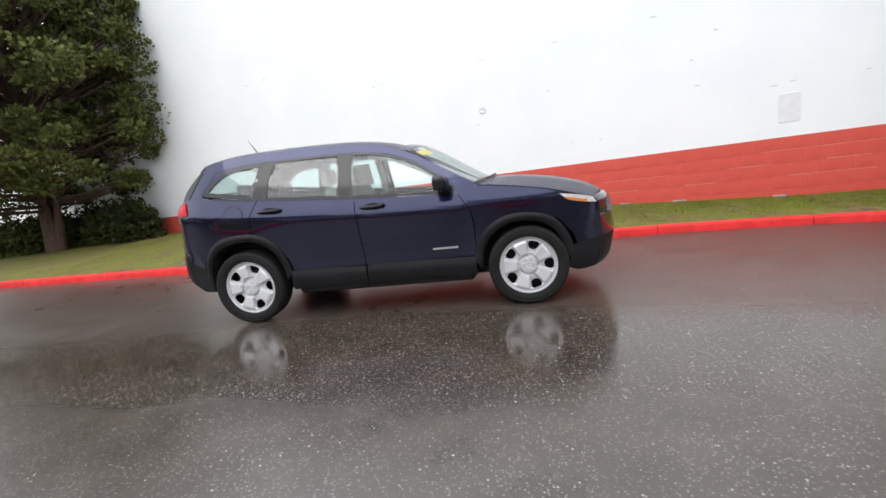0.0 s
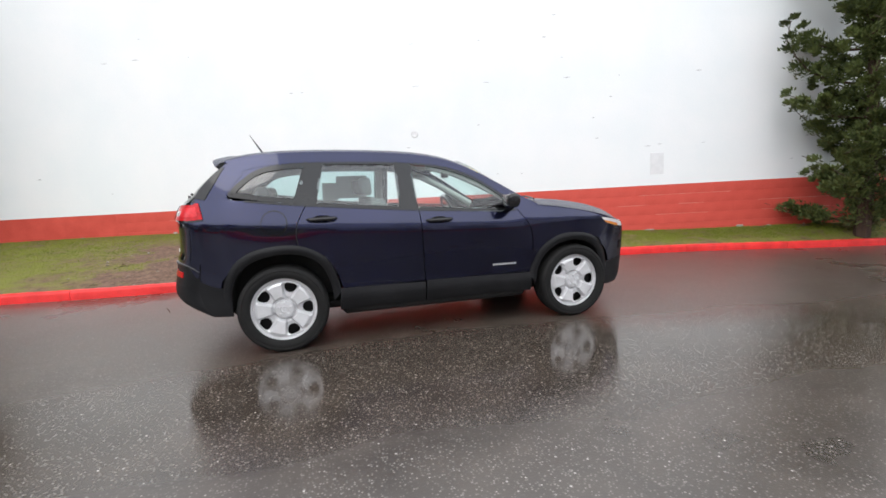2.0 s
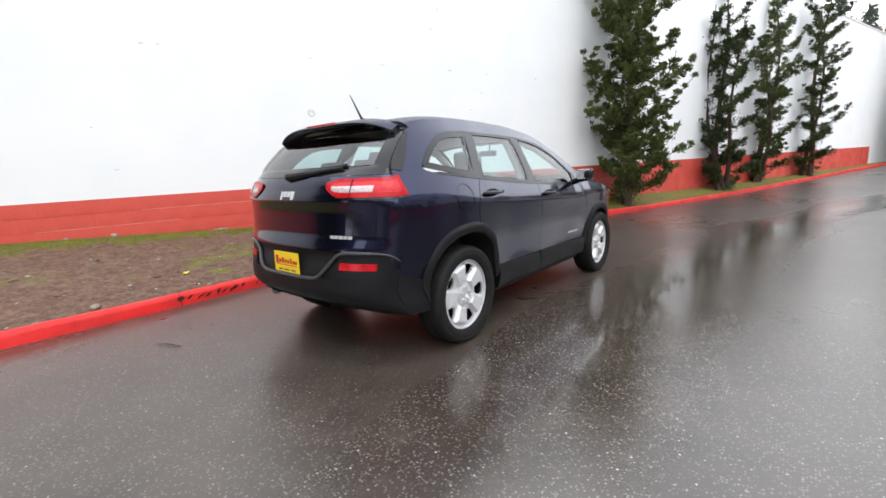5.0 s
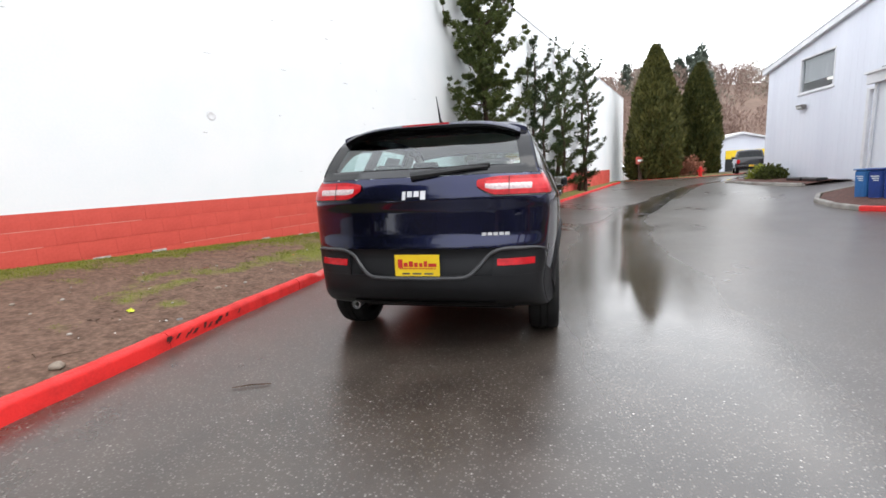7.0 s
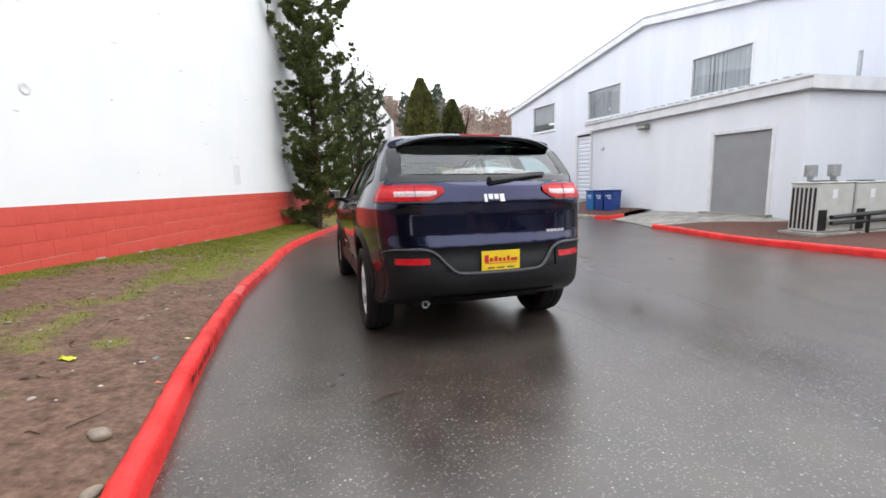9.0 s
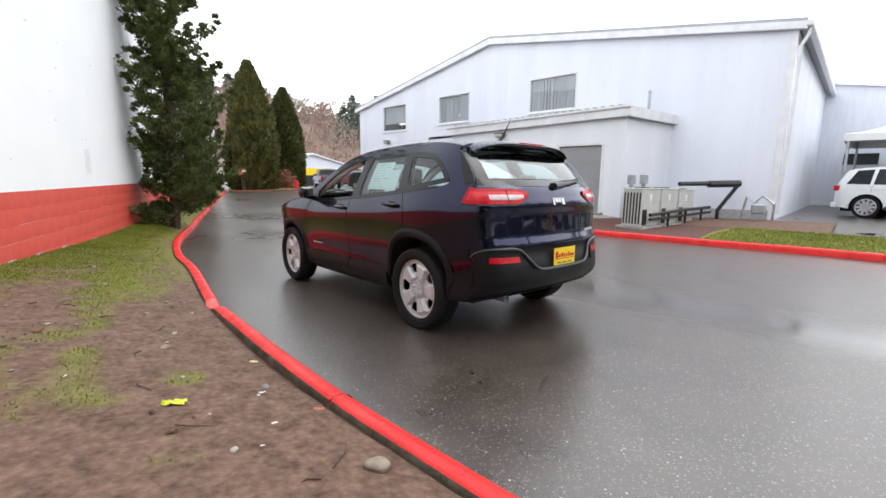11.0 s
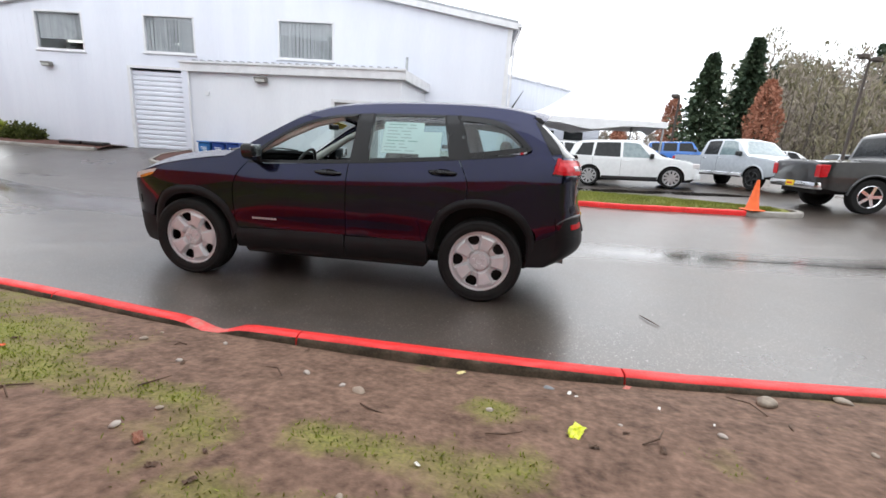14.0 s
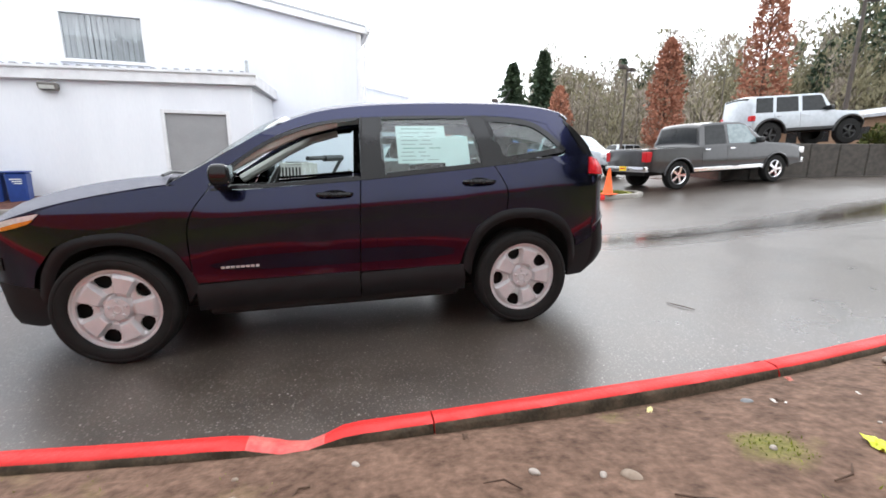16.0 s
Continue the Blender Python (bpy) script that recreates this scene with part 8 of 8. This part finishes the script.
woods("roadside_woods", "mixed bare and evergreen woodland beyond the main road", [(-37, -84), (-46, -74), (-62, -55), (-76, -28), (-80, 2), (-82, 30)], 22, 13, 23, 240, 101,
      [(OLIVE_WOOD, 0.48, "twig"), (TWIG, 0.36, "twig"), (FIR, 0.16, "cone")], 0.5, 0.85, 800)
woods("understorey", "dense olive-brown brush below the roadside trees", [(-40, -76), (-50, -66), (-60, -50), (-70, -27), (-74, 2), (-76, 30)], 8, 8, 14, 190, 108, [(OLIVE_WOOD, 0.7, "twig"), (TWIG, 0.3, "twig")], 0.5, 0.9, 520, False)
woods("far_hedge", "low bare trees along the far side of the road", [(10, -112), (-20, -104), (-38, -90)], 8, 4, 8, 60, 106, [(TWIG, 0.6, "twig"), (OLIVE_WOOD, 0.4, "twig")], 0.3, 0.7, 300)
woods("tall_woods", "tall dark firs rising behind the woodland", [(-78, -62), (-98, -35), (-104, 0)], 20, 22, 32, 42, 102, [(FIR, 0.75, "cone"), (OLIVE_WOOD, 0.25, "twig")], 1.0, 1.5, 420)
woods("yard_edge_trees", "thin bare trees at the yard's edge", [(-30, -58), (-38, -46), (-44, -36)], 8, 8, 14, 22, 103, [(TWIG, 0.7, "twig"), (OLIVE_WOOD, 0.3, "twig")], 0.8, 0.7, 300)


# ---- hillside beyond the end of the road ----
def hill_z(x, y):
    h = 35 / (1 + math.exp(-(x - 150 + 0.12 * (y + 60)) / 20))
    return -0.6 + h * (0.78 + 0.22 * math.cos((y + 35) / 110)) + 2.5 * noise.noise((x * 0.03, y * 0.03, 0))


def hillside():
    xs, ys = np.linspace(85, 420, 48), np.linspace(-330, 260, 60)
    verts = [(x, y, hill_z(x, y)) for x in xs for y in ys]
    k = len(ys)
    faces = [(i * k + j, (i + 1) * k + j, (i + 1) * k + j + 1, i * k + j + 1) for i in range(len(xs) - 1) for j in range(k - 1)]
    ob = arrays("hill", verts, faces, mat("brown_hill", (0.17, 0.115, 0.09), (0.25, 0.175, 0.135), rough=0.95, scale=0.05, fine=0.8), smooth=180)
    return tagged(ob, "brown brush-covered hillside", "hill", kind="structure")


def hill_cover(name, label, count, seed, material, box_, h0, h1, shape, per, leaf):
    """Brush or firs rooted on the hill; one uncountable mass."""
    rng = np.random.default_rng(seed)
    P, D = [], []
    for _ in range(count):
        x, y = rng.uniform(box_[0], box_[1]), rng.uniform(box_[2], box_[3])
        h, t, a = rng.uniform(h0, h1), rng.uniform(0, 1, per), rng.uniform(0, 2 * np.pi, per)
        prof = (1.03 - t) ** 0.8 * 0.22 if shape == "cone" else np.interp(t, [0, 0.4, 0.8, 1.0], [0.42, 0.45, 0.30, 0.06])
        rad = h * prof * rng.uniform(0.1, 1, per) ** 0.5
        P.append(np.stack([x + rad * np.cos(a), y + rad * np.sin(a), hill_z(x, y) - 0.3 + t * h], 1))
        D.append(np.stack([np.cos(a) * 0.4, np.sin(a) * 0.4, np.full(per, -0.2 if shape == "cone" else 1.0)], 1))
    v, q = leaves(rng, np.concatenate(P), np.concatenate(D), leaf, 0.26 if shape == "cone" else 0.12, 0, 0.4)
    return tagged(fast_mesh(name, v, q, material), label, "woods", kind="stuff")


hillside()
hill_cover("hillside_brush", "bare russet brush covering the hillside", 620, 104, HILL_TWIG, (112, 205, -170, 90), 5, 9, "twig", 170, 1.1)
hill_cover("hillside_bare_trees", "pale bare trees on the hillside", 130, 107, TWIG, (125, 205, -170, 90), 7, 12, "twig", 200, 1.1)
hill_cover("hillside_firs", "scattered firs on the hillside, paled for haze", 46, 105, HILL_FIR, (140, 205, -170, 90), 9, 16, "cone", 420, 1.4)


# ---- turf: short blades where the soil is green ----
def turf():
    rng = np.random.default_rng(7)
    P = []
    for _ in range(240000):
        x = rng.uniform(-8, 9)
        y0, y1 = kerb_y(x) + KERB_W + 0.02, wall_y(x) - 0.03
        t = rng.uniform(0, 1)
        y = y0 + (y1 - y0) * t
        if grass_cover(x, y, t) + rng.normal(0, 0.085) > 0.62:
            P.append((x, y, verge_z(x, t) - 0.006))
    P = np.array(P)
    n = len(P)
    D = np.repeat(np.array([[0, 0, 1.0]]), n, 0)
    v, q = leaves(rng, P, D, 0.020, 0.12, 0, 0.8)
    ob = fast_mesh("turf", v, q, GRASS)
    return tagged(ob, "short tufts of bright green grass on the verge", "grass", kind="stuff")


turf()


def lawn_turf():
    rng = np.random.default_rng(8)
    x = rng.uniform(-7.8, -0.95, 26000)
    k = rng.uniform(0, 1, 26000)
    yf = np.interp(x, [-7.8, -7, -5, -3, -1.1, 1.2], [-6.65, -6.75, -7.1, -7.25, -7.17, -7.2])
    yb = np.interp(x, [-7.8, -7.3, -6.6, -5.6, -4.2, -2.6, -1.2, 0.6], [-7.3, -7.8, -8.4, -9.2, -9.8, -9.9, -10.1, -9.8])
    y = yf + (yb - yf) * k
    P = np.array([(a, b, road_z(a, b) + 0.075 + 0.05 * math.sin(math.pi * c)) for a, b, c in zip(x, y, k)])
    v, q = leaves(rng, P, np.repeat(np.array([[0, 0, 1.0]]), len(P), 0), 0.06, 0.08, 0, 0.5)
    ob = fast_mesh("lawn_turf", v, q, MOSS)
    return tagged(ob, "short mossy grass on the island", "grass", kind="stuff")


lawn_turf()


# ---- litter, stones, twigs ----
def crumpled(name, label, p, size, material, seed, category="litter"):
    rng = random.Random(seed)
    bm = bmesh.new()
    n = 7
    rows = []
    for i in range(n):
        rows.append([Vector(((i / (n - 1) - 0.5) * size * 2 + rng.uniform(-1, 1) * size * 0.10, (j / (n - 1) - 0.5) * size * 0.9 + rng.uniform(-1, 1) * size * 0.10, abs(rng.gauss(0, 1)) * size * 0.16 + 0.004)) for j in range(n)])
    sheet(bm, rows)
    ob = part(name, bm, material, None, smooth=20)
    ob.matrix_world = Matrix.Translation(p) @ Matrix.Rotation(rng.uniform(0, 6), 4, "Z")
    return tagged(ob, label, category)


def pebble(name, label, p, r, seed, material, group=""):
    rng = random.Random(seed)
    bm = bmesh.new()
    bmesh.ops.create_icosphere(bm, subdivisions=3, radius=1)
    for v in bm.verts:
        k = 1 + 0.18 * noise.noise(v.co * 1.3 + Vector((seed, 0, 0)))
        v.co = Vector((v.co.x * r * 1.25 * k, v.co.y * r * 0.9 * k, v.co.z * r * 0.62 * k))
    ob = part(name, bm, material, None, smooth=180)
    ob.matrix_world = Matrix.Translation(p + Vector((0, 0, r * 0.35))) @ Matrix.Rotation(rng.uniform(0, 6), 4, "Z")
    return tagged(ob, label, "stone", group)


def on_verge(x, y):
    return Vector((x, y, verge_at(x, y)))


LIME_WRAP = mat("lime_wrapper", (0.62, 0.66, 0.03), (0.50, 0.54, 0.03), rough=0.35, scale=20)
COBBLE = mat("brown_cobble", (0.27, 0.22, 0.17), (0.18, 0.145, 0.11), rough=0.6, scale=14, bump=0.3)
crumpled("wrapper", "crumpled lime yellow wrapper lying on the soil", on_verge(-1.91, 2.82), 0.055, LIME_WRAP, 3)
pebble("cobble", "rounded brown cobble half set in the soil", on_verge(-2.90, 2.275), 0.045, 1, COBBLE)
pebble("cobble", "smaller rounded brown cobble near the kerb", on_verge(-3.33, 2.14), 0.032, 2, COBBLE)
crumpled("leaf_scrap", "pale yellow leaf lying beside the kerb", on_verge(-1.385, 2.28), 0.026, mat("pale_leaf", (0.70, 0.62, 0.30), (0.6, 0.52, 0.26), rough=0.6), 5)
crumpled("orange_scrap", "small orange scrap of plastic on the grass", on_verge(0.78, 2.88), 0.022, mat("orange_scrap", (0.75, 0.12, 0.03), (0.6, 0.1, 0.03), rough=0.5), 6)
crumpled("red_scrap", "torn pinkish paint flake near the kerb", on_verge(-2.26, 2.23), 0.028, mat("pink_scrap", (0.50, 0.16, 0.12), (0.4, 0.12, 0.1), rough=0.7), 8)
rngl = random.Random(12)
WHITE_SCRAP = mat("white_scrap", (0.66, 0.64, 0.60), (0.52, 0.50, 0.46), rough=0.6, scale=30)
for i, (x, y, r) in enumerate(((-2.335, 2.483, 0.013), (-1.341, 3.212, 0.012), (-1.94, 2.409, 0.018), (-1.97, 2.44, 0.010), (-2.52, 2.60, 0.009))):
    crumpled("paper_scrap", "small torn white scrap trodden into the soil", on_verge(x, y), r, WHITE_SCRAP, 40 + i)
crumpled("maple_leaf", "curled russet maple leaf lying on the soil", on_verge(-0.42, 3.34), 0.035, mat("russet_leaf", (0.20, 0.075, 0.04), (0.13, 0.05, 0.03), rough=0.7, scale=20), 51)
pebble("flat_stone", "flat blue-grey stone trodden into the soil", on_verge(-1.847, 2.363) - Vector((0, 0, 0.012)), 0.026, 61, mat("blue_grey_stone", (0.17, 0.18, 0.185), (0.12, 0.125, 0.13), rough=0.6, scale=20))
pebble("flat_stone", "pale brown flat stone trodden into the soil", on_verge(-0.96, 2.718) - Vector((0, 0, 0.012)), 0.030, 62, mat("pale_brown_stone", (0.27, 0.21, 0.16), (0.20, 0.155, 0.115), rough=0.7, scale=20))
PALE_BIT = mat("pale_grit", (0.38, 0.34, 0.30), (0.26, 0.23, 0.20), rough=0.7)
for i in range(46):
    x = rngl.uniform(-4.5, 2.5)
    y = kerb_y(x) + KERB_W + rngl.uniform(0.08, 1.9)
    if y < wall_y(x) - 0.2:
        pebble("pebble", "small pale pebble in the trodden soil", on_verge(x, y), rngl.uniform(0.008, 0.020), i, PALE_BIT if i % 2 else COBBLE, "pebbles on the verge")
DEAD = mat("dead_leaf", (0.09, 0.05, 0.03), (0.05, 0.03, 0.02), rough=0.8)
for i in range(40):
    x = rngl.uniform(-5, 3)
    y = kerb_y(x) + KERB_W + rngl.uniform(0.05, 1.8)
    if y < wall_y(x) - 0.2:
        crumpled("dead_leaf", "curled dark brown dead leaf on the soil", on_verge(x, y), rngl.uniform(0.012, 0.028), DEAD, 100 + i)


def twig(label, pts, r):
    bm = bmesh.new()
    tube(bm, pts, r, 5)
    return tagged(part("twig", bm, DEAD, None), label, "twig")


twig("thin dark twig lying on the wet asphalt", [(-2.79, 1.05, road_z(-2.79, 1.05) + 0.010), (-2.74, 0.95, road_z(-2.74, 0.95) + 0.014), (-2.70, 0.84, road_z(-2.7, 0.84) + 0.010)], [0.003, 0.005, 0.003])
for i in range(14):
    x = rngl.uniform(-4.5, 1)
    y = kerb_y(x) + KERB_W + rngl.uniform(0.1, 1.5)
    a = rngl.uniform(0, 6)
    p = on_verge(x, y) + Vector((0, 0, 0.006))
    ln = rngl.uniform(0.06, 0.2)
    twig("thin brown twig on the trodden soil", [p, p + Vector((ln * 0.5 * math.cos(a), ln * 0.5 * math.sin(a), 0.01)), p + Vector((ln * math.cos(a + 0.3), ln * math.sin(a + 0.3), 0.0))], [0.003, 0.004, 0.002])


# ---- standing water and tar along the road's low line ----
WATER = mat("standing_water", (0.020, 0.018, 0.016), (0.030, 0.027, 0.024), rough=0.035, rough2=0.08, scale=1.5, fine=12, ior=1.33)


WORN_SEAL = mat("worn_sealant", (0.036, 0.031, 0.028), (0.052, 0.046, 0.041), rough=0.12, rough2=0.26, scale=5, fine=120)


def road_film(name, label, line, width, material, seed, lift=0.004, ragged=0.5, category="puddle"):
    """Thin ragged-edged film on the road along a chain of (x, y)."""
    pts = []
    for a, b in zip(line, line[1:]):
        k = max(2, int(math.hypot(b[0] - a[0], b[1] - a[1]) / 0.08))
        pts += [(a[0] + (b[0] - a[0]) * i / k, a[1] + (b[1] - a[1]) * i / k) for i in range(k)]
    pts.append(line[-1])
    n = len(pts)
    verts, faces = [], []
    for i, p in enumerate(pts):
        a, b = Vector(pts[max(i - 1, 0)]), Vector(pts[min(i + 1, n - 1)])
        d = (b - a).normalized()
        nx, ny = -d.y, d.x
        end = min(1, min(i, n - 1 - i) / 10) ** 0.6
        l_ = width / 2 * end * (1 + ragged * noise.noise((i * 0.11, seed, 0)) + ragged * 0.4 * noise.noise((i * 0.5, seed, 5)))
        r_ = width / 2 * end * (1 + ragged * noise.noise((i * 0.11, seed, 9)) + ragged * 0.4 * noise.noise((i * 0.5, seed, 3)))
        for s in (-l_, -l_ / 2, 0, r_ / 2, r_):
            x, y = p[0] + nx * s, p[1] + ny * s
            verts.append((x, y, road_z(x, y) + lift + 0.003))
    faces = [(5 * i + j, 5 * i + j + 1, 5 * i + j + 6, 5 * i + j + 5) for i in range(n - 1) for j in range(4)]
    ob = arrays(name, verts, faces, material, smooth=180)
    return tagged(ob, label, category, kind="structure")


road_film("tar_seam", "dark tar-filled seam along the road", [(8.8, -3.45), (12, -4.6), (20, -7.3)], 0.30, TAR, 3, 0.002, 0.15, "seam")
road_film("tar_seam_near", "dark tar-filled seam along the road", [(-8.6, -2.18), (-6.2, -1.98), (-4.5, -1.80)], 0.12, WORN_SEAL, 4, 0.001, 0.3, "seam")
road_film("puddle_yard", "broad shallow puddle by the parked cars", [(-9.2, -10.8), (-6.5, -11.2), (-3, -11.4)], 0.9, WATER, 6)


# ---- blocks of the red band, each with its joints ----
def band_blocks():
    bm = bmesh.new()
    box(bm, -0.1997, 0.1997, -0.003, 0.02, -0.0978, 0.0978, 0.0018)
    me = bpy.data.meshes.new("block")
    bm.to_mesh(me)
    bm.free()
    me.materials.append(RED_WALL)
    for row in range(5):
        z = 1.14 - 0.1 - 0.2 * row
        for col in range(-16, 27):
            s = col * 0.4 + (0.2 if row % 2 else 0)
            if z + 0.1 < smooth_table(s, WALL_BASE) + 0.02:
                continue
            ob = new("block", me)
            ob.parent = WALL_ROOT
            ob.location = (s, 0, z)


band_blocks()
